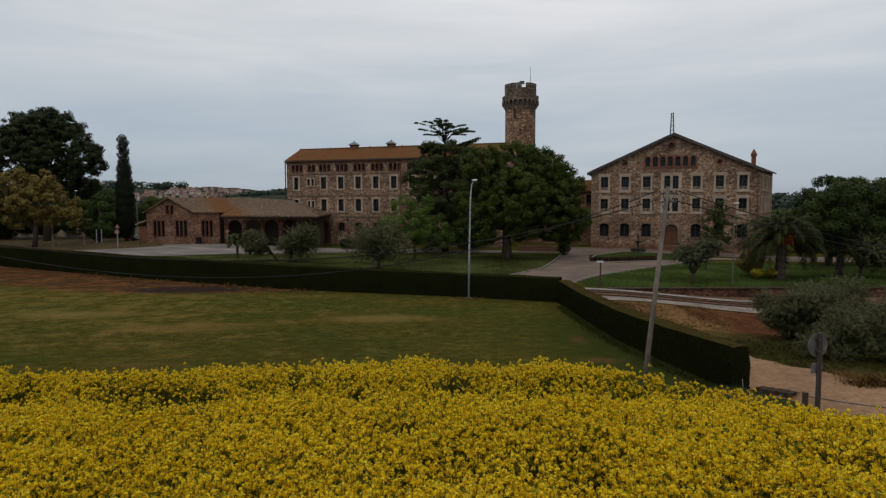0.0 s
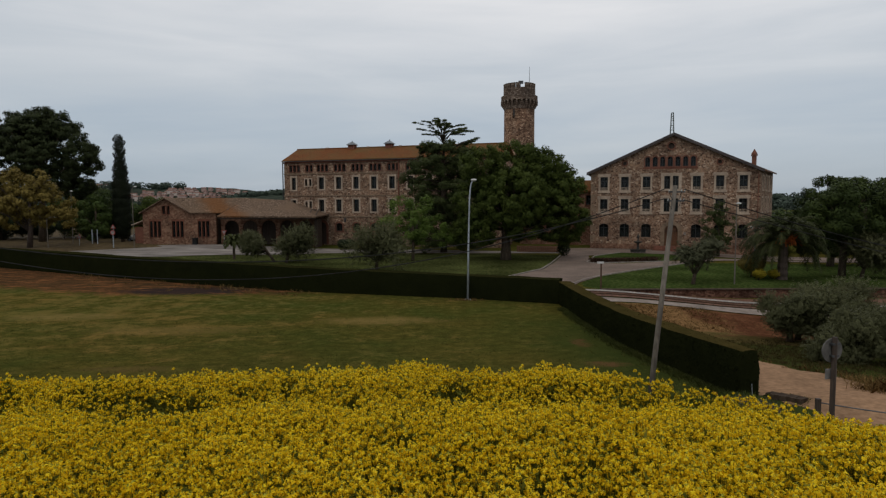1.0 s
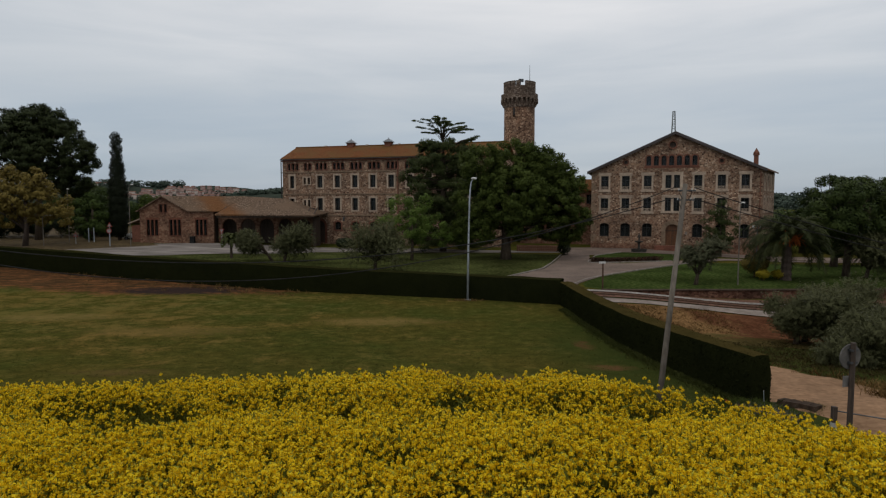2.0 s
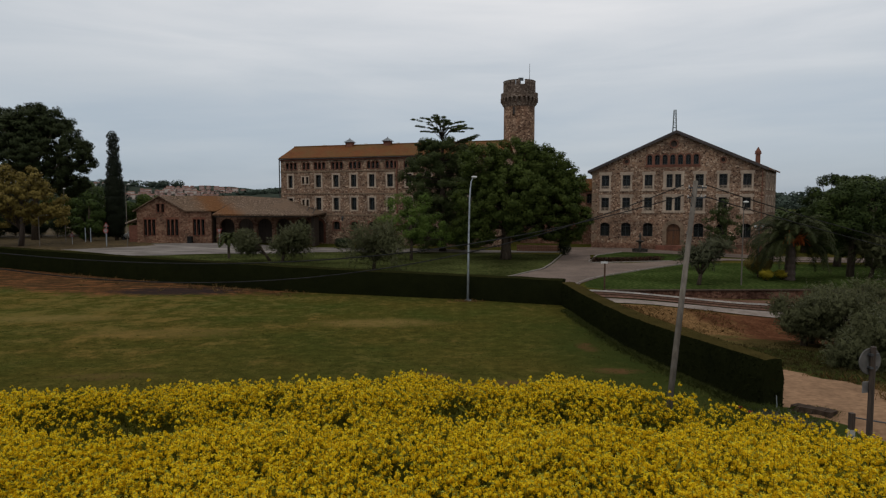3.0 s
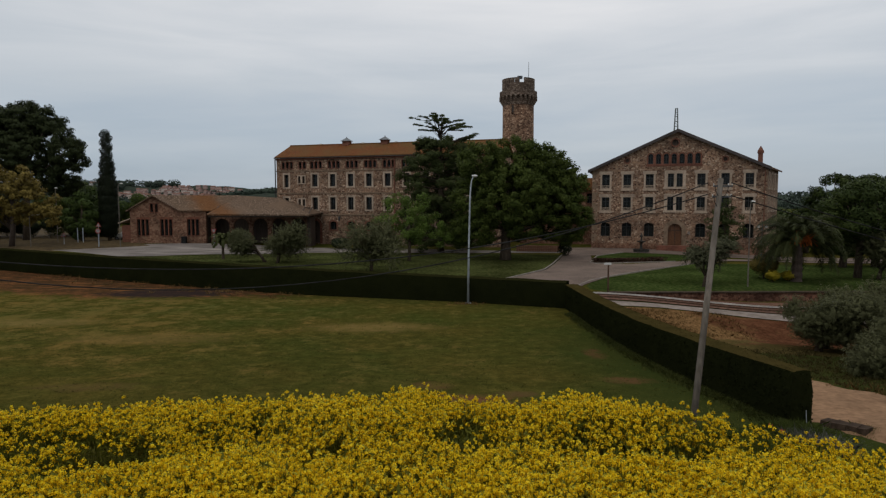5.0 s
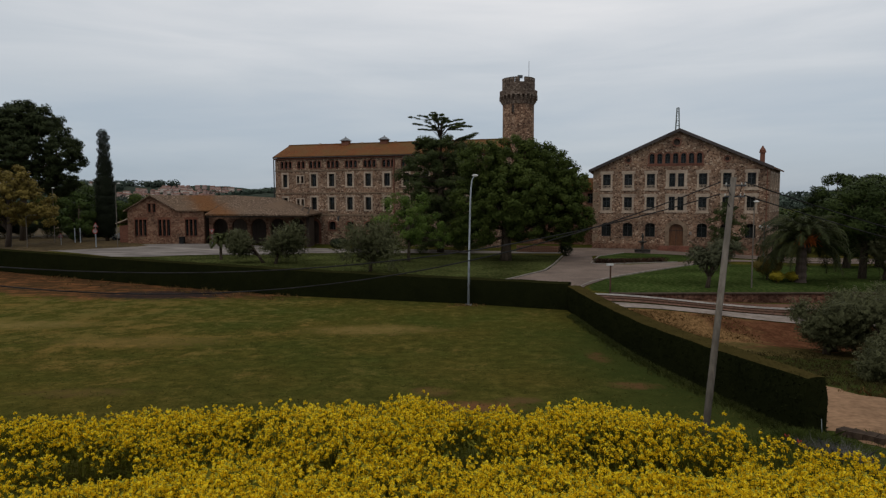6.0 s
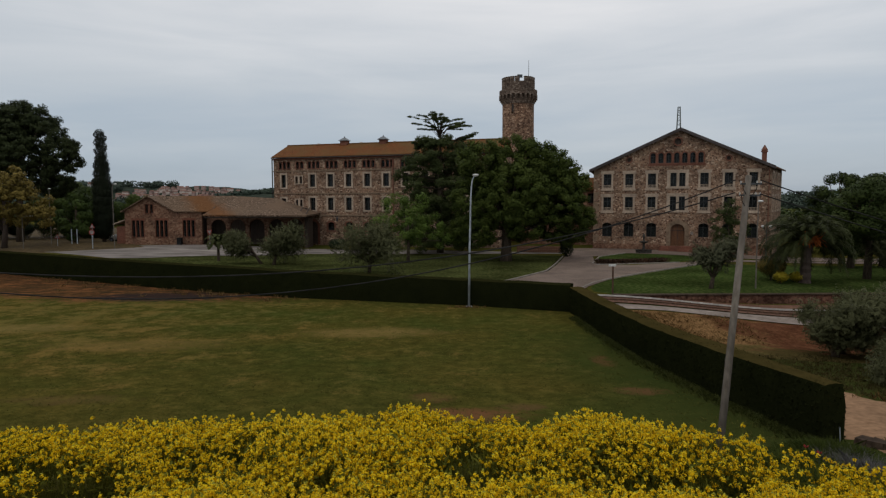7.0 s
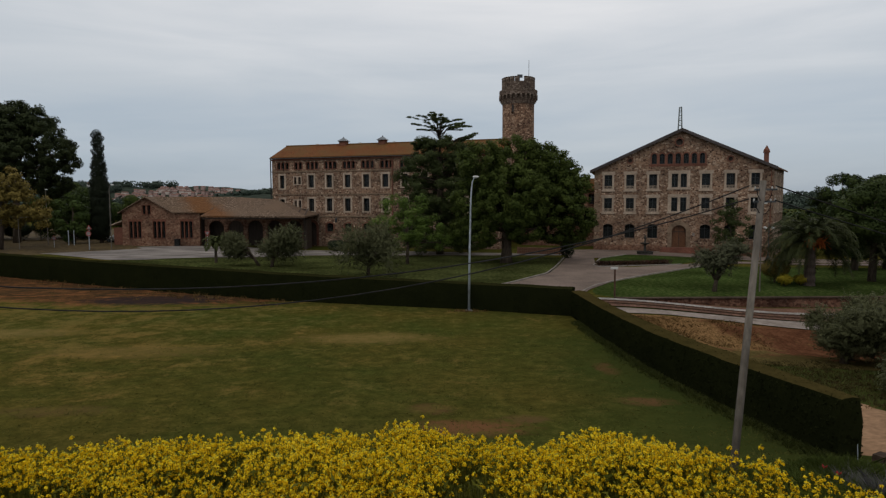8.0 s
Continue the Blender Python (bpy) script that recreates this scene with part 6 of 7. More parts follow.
def post_marker(x, y):
    t = thing("marker_post", pose(x, y, float(land(x, y))), "thin brown post with a white top plate", "post")
    part("post", boxes((-0.05, 0.05, -0.05, 0.05, -0.2, 1.98)), M_RUSTWOOD, t)
    part("panel", boxes((-0.3, 0.2, -0.07, 0.07, 1.98, 2.12)), M_WHITE, t)


post_marker(12.7, 49.4)


def round_sign(x, y):
    t = thing("road_sign", pose(x, y, float(land(x, y)), 0, 0, 14), "round traffic sign seen from behind on a dark post", "road sign")
    bm = bmesh.new()
    tube(bm, [(0, 0, -0.2), (0, 0, 2.5)], [0.066, 0.06], 8)
    part("post", bm, M_DARKWOOD, t)
    bm = bmesh.new()
    lathe(bm, [(0.30, -0.012), (0.31, 0.0), (0.30, 0.02), (0.27, 0.02)], 28)
    part("disc", bm, M_SIGNBACK, t, at=pose(0, 0.08, 2.15, 90))
    part("plate", boxes((-0.17, 0.17, 0.07, 0.09, 1.42, 1.68)), M_SIGNFACE, t)
    for z in (2.0, 2.3):
        part("clamp", boxes((-0.10, 0.10, -0.05, 0.05, z, z + 0.05)), M_IRON, t)


round_sign(9.99, 15.9)


def bollard(x, y):
    t = thing("wooden_bollard", pose(x, y, float(land(x, y))), "short dark wooden post with white foot", "bollard")
    part("post", boxes((-0.055, 0.055, -0.055, 0.055, 0.25, 0.66)), M_DARKWOOD, t)
    part("foot", boxes((-0.06, 0.06, -0.06, 0.06, -0.2, 0.25)), M_WHITE, t)


bollard(10.25, 16.9)

def chain(a, b, sag):
    bm = bmesh.new()
    a, b = Vector(a), Vector(b)
    pts = [a.lerp(b, k / 16) - Vector((0, 0, sag * 4 * (k / 16) * (1 - k / 16))) for k in range(17)]
    tube(bm, pts, [0.018] * 17, 5)
    tagged(part("barrier_chain", bm, M_IRON), "dark chain hung low across the dirt track", "chain")


chain((10.3, 16.9, float(land(10.3, 16.9)) + 0.55), (14.6, 14.2, float(land(14.6, 14.2)) + 0.6), 0.1)


def kerb(line, label, width=0.16, height=0.11):
    pts = np.array(line, dtype=float)
    d = np.concatenate([[0], np.cumsum(np.hypot(*np.diff(pts, axis=0).T))])
    n = int(d[-1] / 1.0) + 1
    for k in range(n):
        s0, s1 = d[-1] * k / n, d[-1] * (k + 1) / n - 0.015
        p, q = (Vector((np.interp(s, d, pts[:, 0]), np.interp(s, d, pts[:, 1]), 0)) for s in (s0, s1))
        p.z, q.z = float(land(p.x, p.y)), float(land(q.x, q.y))
        t = (q - p).normalized()
        side = Vector((-t.y, t.x, 0)).normalized() * width / 2
        bm = bmesh.new()
        lo, hi = Vector((0, 0, -0.1)), Vector((0, 0, height))
        v = [bm.verts.new(c) for c in (p - side + lo, p + side + lo, q + side + lo, q - side + lo, p - side * 0.8 + hi, p + side * 0.8 + hi, q + side * 0.8 + hi, q - side * 0.8 + hi)]
        for f in ((0, 1, 2, 3), (4, 7, 6, 5), (0, 4, 5, 1), (1, 5, 6, 2), (2, 6, 7, 3), (3, 7, 4, 0)):
            bm.faces.new([v[i] for i in f])
        bmesh.ops.recalc_face_normals(bm, faces=bm.faces)
        tagged(part("kerb_stone", bm, M_KERB), label, "kerb", "kerb stones of the drive")


kerb([(5.4, 56.2), (6.2, 57.2), (10.4, 63.9), (12.3, 69.7), (15.4, 80.4)], "pale stone kerb along the lawn edge")
kerb([(10.9, 51.6), (11.5, 52.9), (12.8, 55.2), (15.4, 58.3), (20.1, 62.9), (28.0, 70.0)], "pale stone kerb round the bright lawn")
kerb([(24.0, 84.0), (19.4, 79.0), (16.4, 70.4), (16.8, 69.6), (26.2, 71.6)], "low kerb round the grass island")


def flower_bed():
    """Low dark planting along the island's rim."""
    rng = np.random.RandomState(15)
    pts = np.array([(16.9, 70.3), (19, 70.5), (22, 71.0), (25.0, 71.8)])
    s = rng.uniform(0, 3, 2600)
    x = np.interp(s, [0, 1, 2, 3], pts[:, 0]) + rng.normal(0, 0.2, 2600)
    y = np.interp(s, [0, 1, 2, 3], pts[:, 1]) + rng.normal(0.3, 0.25, 2600)
    z = land(x, y) + rng.uniform(0.02, 0.5, 2600)
    ob = part("bedding_plants", leaf_mesh("bedding_plants", np.stack([x, y, z], 1), 0.13, 0.4, 1.5, rng), leafy("bedding_leaves", (0.018, 0.012, 0.008), (0.05, 0.026, 0.016), (0.10, 0.045, 0.03)))
    tagged(ob, "dark red-brown bedding plants along the island rim", "plants", kind="stuff")


flower_bed()


def fountain(x, y):
    t = thing("garden_fountain", pose(x, y, float(land(x, y))), "dark stone garden fountain with a tiered stem", "fountain")
    m = M_DARKSTONE
    bm = bmesh.new()
    lathe(bm, [(0.95, -0.1), (1.0, 0.35), (1.08, 0.42), (0.9, 0.42), (0.85, 0.2)], 16)
    part("basin", bm, m, t)
    bm = bmesh.new()
    lathe(bm, [(0.3, 0.2), (0.2, 0.5), (0.14, 1.0), (0.18, 1.25), (0.55, 1.4), (0.6, 1.5), (0.15, 1.5), (0.1, 1.9), (0.2, 2.1), (0.06, 2.5)], 12)
    part("stem", bm, m, t, smooth=True)


M_DARKSTONE = speckled("dark_mossy_stone", [(0.3, (0.035, 0.032, 0.028)), (0.7, (0.08, 0.075, 0.066))], 5.0, 0.9)
fountain(26.6, 84.6)


def lantern_post(x, y, h):
    t = thing("lantern_post", pose(x, y, float(land(x, y))), "dark cast-iron lamp post with four white globes", "street lamp")
    bm = bmesh.new()
    lathe(bm, [(0.2, -0.1), (0.18, 0.4), (0.08, 0.6), (0.06, h - 0.6), (0.08, h - 0.5), (0.03, h + 0.3)], 10)
    part("post", bm, M_IRON, t)
    for k in range(4):
        a = k * math.pi / 2 + 0.4
        bm = bmesh.new()
        tube(bm, [(0, 0, h - 0.75), (0.3 * math.cos(a), 0.3 * math.sin(a), h - 0.85), (0.6 * math.cos(a), 0.6 * math.sin(a), h - 0.55)], [0.03, 0.025, 0.02], 5)
        part("arm", bm, M_IRON, t)
        bm = bmesh.new()
        lathe(bm, [(0.05, -0.16), (0.15, -0.08), (0.17, 0.0), (0.13, 0.11), (0.04, 0.16)], 10, (0.6 * math.cos(a), 0.6 * math.sin(a), h - 0.38))
        part("globe", bm, M_WHITE, t)


lantern_post(40.8, 81.5, 4.4)


def tall_lamp(x, y, h, arm, label, mat):
    t = thing("street_lamp", pose(x, y, float(land(x, y))), label, "street lamp")
    bm = bmesh.new()
    tube(bm, [(0, 0, -0.2), (0, 0, h * 0.95), (arm * 0.3, 0, h), (arm, 0, h + 0.05)], [0.055, 0.04, 0.035, 0.03], 8)
    part("pole", bm, mat, t)
    bm = bmesh.new()
    lathe(bm, [(0.04, 0.1), (0.14, 0.05), (0.16, 0.0), (0.08, -0.06)], 10)
    part("lamp_head", bm, M_WHITE, t, at=Matrix.Translation((arm, 0, h + 0.03)) @ Matrix.Diagonal((1.5, 1, 1, 1)))


tall_lamp(24.2, 51.5, 6.6, 0.15, "slim grey lamp post on the bright lawn", M_CONCRETE)
tall_lamp(-55.2, 88.0, 4.4, 1.2, "thin lamp post with a short arm at the yard", M_CONCRETE)
tall_lamp(-43.2, 88.2, 8.6, 0.45, "tall thin grey lamp post beside the shed", M_CONCRETE)
tall_lamp(-57.0, 97.0, 8.2, 0.1, "tall thin pale pole among the trees", M_CONCRETE)


def fence(x0, x1, y, n):
    t = thing("metal_fence", pose(0, 0, 0), "light metal fence posts with wire behind the yard", "fence")
    for k in range(n):
        x = x0 + (x1 - x0) * k / (n - 1)
        g = float(land(x, y))
        part("post", boxes((x - 0.05, x + 0.05, y - 0.05, y + 0.05, g - 0.2, g + 2.3)), M_GALV, t)
    for z in (0.7, 1.5, 2.2):
        part("wire", boxes((x0, x1, y - 0.006, y + 0.006, float(land(x0, y)) + z, float(land(x0, y)) + z + 0.012)), M_IRON, t)


fence(-54.0, -53.2, 97.0, 2)


def parked_car(x, y, turn):
    t = thing("parked_car", pose(x, y, float(land(x, y)), 0, 0, turn), "white parked car half hidden behind the shed", "car")
    side = [(-2.05, 0.35), (-2.1, 0.75), (-1.95, 0.95), (-1.0, 1.0), (-0.45, 1.42), (0.95, 1.46), (1.65, 1.05), (2.05, 0.95), (2.1, 0.4)]
    bm = bmesh.new()
    a = [bm.verts.new((u, -0.85 + 0.16 * max(0.0, w - 1.0) / 0.46, w)) for u, w in side]
    b = [bm.verts.new((u, 0.85 - 0.16 * max(0.0, w - 1.0) / 0.46, w)) for u, w in side]
    bm.faces.new(a)
    bm.faces.new(b[::-1])
    for i in range(len(a)):
        j = (i + 1) % len(a)
        bm.faces.new((a[i], b[i], b[j], a[j]))
    bmesh.ops.recalc_face_normals(bm, faces=bm.faces)
    bmesh.ops.bevel(bm, geom=list(bm.edges), offset=0.04, segments=2, affect="EDGES")
    part("body", bm, M_WHITE, t, smooth=True)
    for sy in (-1, 1):
        part("side_window", boxes((-0.5, 0.2, sy * 0.80 - 0.02, sy * 0.80 + 0.02, 1.06, 1.34), (0.28, 1.0, sy * 0.80 - 0.02, sy * 0.80 + 0.02, 1.06, 1.34)), M_FRAME, t)
        for u in (-1.3, 1.3):
            bm = bmesh.new()
            lathe(bm, [(0.2, -0.1), (0.32, -0.09), (0.33, 0.0), (0.32, 0.09), (0.2, 0.1)], 16)
            w = part("wheel", bm, M_CABLE, t, at=pose(u, sy * 0.78, 0.33, 90))
            bm = bmesh.new()
            lathe(bm, [(0.19, -0.105), (0.19, 0.105)], 12)
            part("rim", bm, M_ZINC, w)


parked_car(-50.2, 104.2, 4)


def disc_sign(x, y, z, r, face, rim, label, bar=False):
    t = thing("road_sign", pose(x, y, float(land(x, y))), label, "road sign")
    bm = bmesh.new()
    tube(bm, [(0, 0.04, -0.2), (0, 0.04, z + r)], [0.04, 0.04], 6)
    part("post", bm, M_GALV, t)
    bm = bmesh.new()
    lathe(bm, [(r * 0.98, -0.015), (r, 0.0), (r * 0.98, 0.015)], 24)
    d = part("disc", bm, rim, t, at=pose(0, 0, z, 90))
    bm = bmesh.new()
    lathe(bm, [(r * 0.72, 0.016), (r * 0.72, 0.024)], 24)
    part("face", bm, face, d)
    if bar:
        part("bar", boxes((-r * 0.6, r * 0.6, -0.045, -0.028, z - r * 0.14, z + r * 0.14)), M_WHITE, t)


disc_sign(-46.0, 87.9, 2.25, 0.36, M_SIGNFACE, M_REDPAINT, "lower round red-rimmed traffic sign at the yard entrance")


def triangle_sign(x, y, z, r, flip, label):
    t = thing("road_sign", pose(x, y, float(land(x, y))), label, "road sign")
    bm = bmesh.new()
    tube(bm, [(0, 0.05, -0.2), (0, 0.05, z + 0.2)], [0.035, 0.035], 6)
    part("post", bm, M_GALV, t)
    for name, k, mat, y0 in (("rim", 1.0, M_REDPAINT, 0.0), ("face", 0.68, M_SIGNFACE, -0.014)):
        bm = bmesh.new()
        q = [(r * k * math.sin(a), r * k * math.cos(a) * (-1 if flip else 1)) for a in (0, math.tau / 3, 2 * math.tau / 3)]
        f = [bm.verts.new((u, y0, z + w)) for u, w in q]
        g = [bm.verts.new((u, y0 + 0.012, z + w)) for u, w in q]
        bm.faces.new(f)
        bm.faces.new(g[::-1])
        for i in range(3):
            bm.faces.new((f[i], g[i], g[(i + 1) % 3], f[(i + 1) % 3]))
        bmesh.ops.recalc_face_normals(bm, faces=bm.faces)
        part(name, bm, mat, t)


triangle_sign(-30.6, 88.5, 2.3, 0.45, True, "pale give-way sign on a post by the shed")
triangle_sign(-46.0, 88.05, 3.0, 0.42, False, "red-rimmed triangular warning sign at the yard entrance")
triangle_sign(-53.4, 92.5, 1.4, 0.42, False, "pale warning sign on a post at the yard")


def waste_bin(x, y):
    t = thing("waste_bin", pose(x, y, float(land(x, y))), "dark wheeled waste bin against the shed wall", "bin")
    bm = boxes((-0.3, 0.3, -0.35, 0.35, 0.08, 1.0))
    part("body", bm, M_CABLE, t)
    part("lid", boxes((-0.33, 0.33, -0.4, 0.37, 1.0, 1.08)), M_CABLE, t)


waste_bin(-37.3, 95.0)


def low_wall(points, h, w, mat, label):
    """A rubble wall of single stones along a line."""
    rng = random.Random(12)
    t = thing("stone_wall", pose(0, 0, 0), label, "wall")
    for (x0, y0), (x1, y1) in zip(points, points[1:]):
        L = math.hypot(x1 - x0, y1 - y0)
        ang = math.degrees(math.atan2(y1 - y0, x1 - x0))
        s = 0.0
        while s < L:
            step = rng.uniform(0.2, 0.34)
            for lev in range(int(h / 0.22 + 0.5)):
                x, y = x0 + (x1 - x0) * (s + step / 2) / L, y0 + (y1 - y0) * (s + step / 2) / L
                a, b, c = step * 0.49, w / 2 * rng.uniform(0.9, 1.05), 0.115 * rng.uniform(0.9, 1.05)
                bm = bmesh.new()
                v = box(bm, -a, a, -b, b, -c, c)
                for q in v:
                    q.co += Vector((rng.uniform(-0.02, 0.02), rng.uniform(-0.02, 0.02), rng.uniform(-0.015, 0.015)))
                part("stone", bm, mat, t, at=pose(x, y, float(land(x, y)) + 0.06 + lev * 0.22, 0, 0, ang + rng.uniform(-3, 3)))
            s += step


low_wall([(10.15, 19.2), (10.65, 18.4)], 0.22, 0.36, M_KERBWALL, "low rough stone wall beside the dirt track")
low_wall([(10.5, 86.6), (16.2, 85.2)], 0.9, 0.45, M_BRICKSTONE, "low reddish garden wall by the drive")


def blade_mesh(name, x, y, height, width, rng, lean=0.45):
    """Upright tapering blades of grass, each bent once."""
    n = len(x)
    z = land(x, y)
    a = rng.uniform(0, math.tau, n)
    side = np.stack([np.cos(a), np.sin(a), np.zeros(n)], 1) * width[:, None] * 0.5
    out = rng.normal(0, lean, (n, 3)) * height[:, None]
    out[:, 2] = 0
    foot = np.stack([x, y, z - 0.01], 1)
    mid = foot + out * 0.35 + np.array((0, 0, 0.6)) * height[:, None]
    tip = foot + out + np.array((0, 0, 0.95)) * height[:, None]
    v = np.stack([foot - side, foot + side, mid + side * 0.7, tip, mid - side * 0.7], 1).reshape(-1, 3)
    return raw_mesh(name, v, np.arange(5 * n), 5)


M_WEED = leafy("weed_leaves", (0.028, 0.041, 0.008), (0.055, 0.074, 0.014), (0.10, 0.122, 0.028), thin=0.3, jitter=0.5)
M_STALK2 = leafy("weed_stalks", (0.02, 0.032, 0.010), (0.045, 0.065, 0.02), (0.08, 0.105, 0.035))
M_MEADOW = leafy("meadow_blades", (0.055, 0.058, 0.014), (0.10, 0.10, 0.026), (0.17, 0.155, 0.048), 0.9, 0.25, 0.0, 0.45, jitter=0.5)
M_STRAW = leafy("straw_blades", (0.07, 0.042, 0.016), (0.14, 0.085, 0.033), (0.24, 0.16, 0.068), 0.9, 0.6, 0.0, jitter=0.5)


def tufted(n_tufts, per, place, spread, rng):
    cx, cy = place(n_tufts)
    x = np.repeat(cx, per) + rng.normal(0, spread, n_tufts * per)
    y = np.repeat(cy, per) + rng.normal(0, spread, n_tufts * per)
    return x, y


def weeds():
    """Lush weeds, grey-violet bushes and poppies at the hedge end."""
    rng = np.random.RandomState(77)

    def patch(name, cx, cy, sx, sy, tufts, h, w, mat, label, cat, per=14):
        x, y = tufted(tufts, per, lambda n: (cx + rng.normal(0, sx, n), cy + rng.normal(0, sy, n)), 0.06, rng)
        fall = np.clip(1.2 - ((x - cx) / (2.4 * sx)) ** 2 - ((y - cy) / (2.4 * sy)) ** 2, 0.25, 1)
        ob = part(name, blade_mesh(name, x, y, h * fall * rng.uniform(0.4, 1.1, len(x)), np.full(len(x), w), rng), mat)
        tagged(ob, label, cat, kind="stuff")

    patch("weeds", 7.6, 16.3, 0.8, 0.8, 1000, 0.6, 0.018, M_WEED, "tall green weeds between crop and hedge", "weeds")
    patch("weeds", 6.4, 15.4, 0.7, 0.8, 850, 0.5, 0.018, M_WEED, "green weeds along the crop edge", "weeds")
    patch("weeds", 6.0, 17.6, 1.5, 0.7, 500, 0.26, 0.02, M_WEED, "short green weeds at the crop edge", "weeds")
    patch("weeds", 8.7, 18.2, 0.55, 0.35, 800, 0.34, 0.016, M_WEED, "tall green weeds at the foot of the hedge end", "weeds")
    violet = leafy("grey_violet_leaves", (0.07, 0.066, 0.062), (0.125, 0.118, 0.116), (0.21, 0.195, 0.20), thin=0.3, jitter=0.5)
    for cx, cy, h, n in ((8.45, 16.4, 0.75, 330), (8.2, 17.05, 0.6, 190), (8.8, 16.7, 0.5, 150)):
        patch("lavender_bush", cx, cy, 0.26, 0.22, n, h, 0.0095, violet, "grey-violet bush at the hedge end", "bush", 12)
    # longer grass along the foot of the hedge
    y = rng.uniform(19.2, 40.0, 2600)
    x = np.interp(y, [19.3, 24.0, 27.0, 36.0, 41.9], [9.40, 8.78, 8.6, 8.2, 8.0]) - 0.05 - np.abs(rng.normal(0, 0.24, 2600))
    x, y = tufted(2600, 6, lambda n: (x, y), 0.05, rng)
    tagged(part("grass_verge", blade_mesh("grass_verge", x, y, rng.uniform(0.05, 0.2, len(x)), np.full(len(x), 0.014), rng, 0.7), leafy("verge_grass", (0.030, 0.038, 0.009), (0.052, 0.062, 0.015), (0.085, 0.092, 0.024), thin=0.2, jitter=0.5)), "long dark grass along the foot of the hedge", "grass", kind="stuff")
    patch("weeds", 10.75, 18.75, 0.2, 0.35, 45, 0.2, 0.012, M_WEED, "weeds growing over the low stone wall", "weeds", 10)
    # rough grass between the earth bank and the track
    x, y = tufted(1500, 12, lambda n: (rng.uniform(10.2, 18.5, n), rng.uniform(22, 33.5, n)), 0.12, rng)
    keep = x > np.interp(y, [21.0, 22.5, 23.5, 25.5, 28.0], [15.0, 14.0, 13.6, 13.3, 11.0])
    x, y = x[keep], y[keep]
    tagged(part("weeds", blade_mesh("weeds", x, y, rng.uniform(0.04, 0.17, len(x)), np.full(len(x), 0.018), rng, 0.6), leafy("rough_grass", (0.030, 0.027, 0.009), (0.058, 0.046, 0.016), (0.10, 0.070, 0.030), thin=0.3, scale=0.35)), "rough green and brown grass beside the track", "grass", kind="stuff")
    m = speckled("poppy_petal", [(0.3, (0.34, 0.016, 0.012)), (0.7, (0.46, 0.034, 0.018))], 9.0, 0.6, 0.2, 0.0)
    for x, y, h in ((7.5, 16.95, 0.68), (7.72, 16.85, 0.6)):
        t = thing("poppy", pose(x, y, float(land(x, y))), "single red poppy among green weeds", "flower", "poppies at the hedge end")
        bm = bmesh.new()
        tube(bm, [(0, 0, -0.05), (0.02, 0, h)], [0.006, 0.004], 5)
        part("stem", bm, M_STALK2, t)
        for k in range(4):
            bm = bmesh.new()
            a = k * math.pi / 2
            v = [bm.verts.new(c) for c in ((0.02, 0, h), (0.02 + 0.045 * math.cos(a - 0.6), 0.045 * math.sin(a - 0.6), h + 0.035), (0.02 + 0.062 * math.cos(a), 0.062 * math.sin(a), h + 0.07), (0.02 + 0.045 * math.cos(a + 0.6), 0.045 * math.sin(a + 0.6), h + 0.035))]
            bm.faces.new(v)
            bmesh.ops.solidify(bm, geom=list(bm.faces), thickness=0.003)
            part("petal", bm, m, t)
    s = thing("garden_stake", pose(9.45, 18.75, float(land(9.45, 18.75))), "thin pale stake standing at the hedge end", "stake")
    bm = bmesh.new()
    tube(bm, [(0, 0, -0.2), (-0.05, 0, 0.5)], [0.013, 0.011], 6)
    part("rod", bm, M_GALV, s)


weeds()


def meadow():
    """Short uneven grass blades over the nearer half of the field."""
    rng = np.random.RandomState(79)

    def place(n):
        y = 15.5 + 22 * rng.uniform(0, 1, n) ** 1.3
        return rng.uniform(-1, 1, n) * (y * 0.74 + 1.0), y
    x, y = tufted(8000, 5, place, 0.10, rng)
    keep = x < np.interp(y, [15, 19, 27, 40], [9.5, 8.8, 8.4, 8.0])
    x, y = x[keep], y[keep]
    tagged(part("meadow_grass", blade_mesh("meadow_grass", x, y, rng.uniform(0.02, 0.07, len(x)), np.full(len(x), 0.02), rng, 1.3), M_MEADOW), "short uneven meadow grass of the field", "grass", kind="stuff")


meadow()


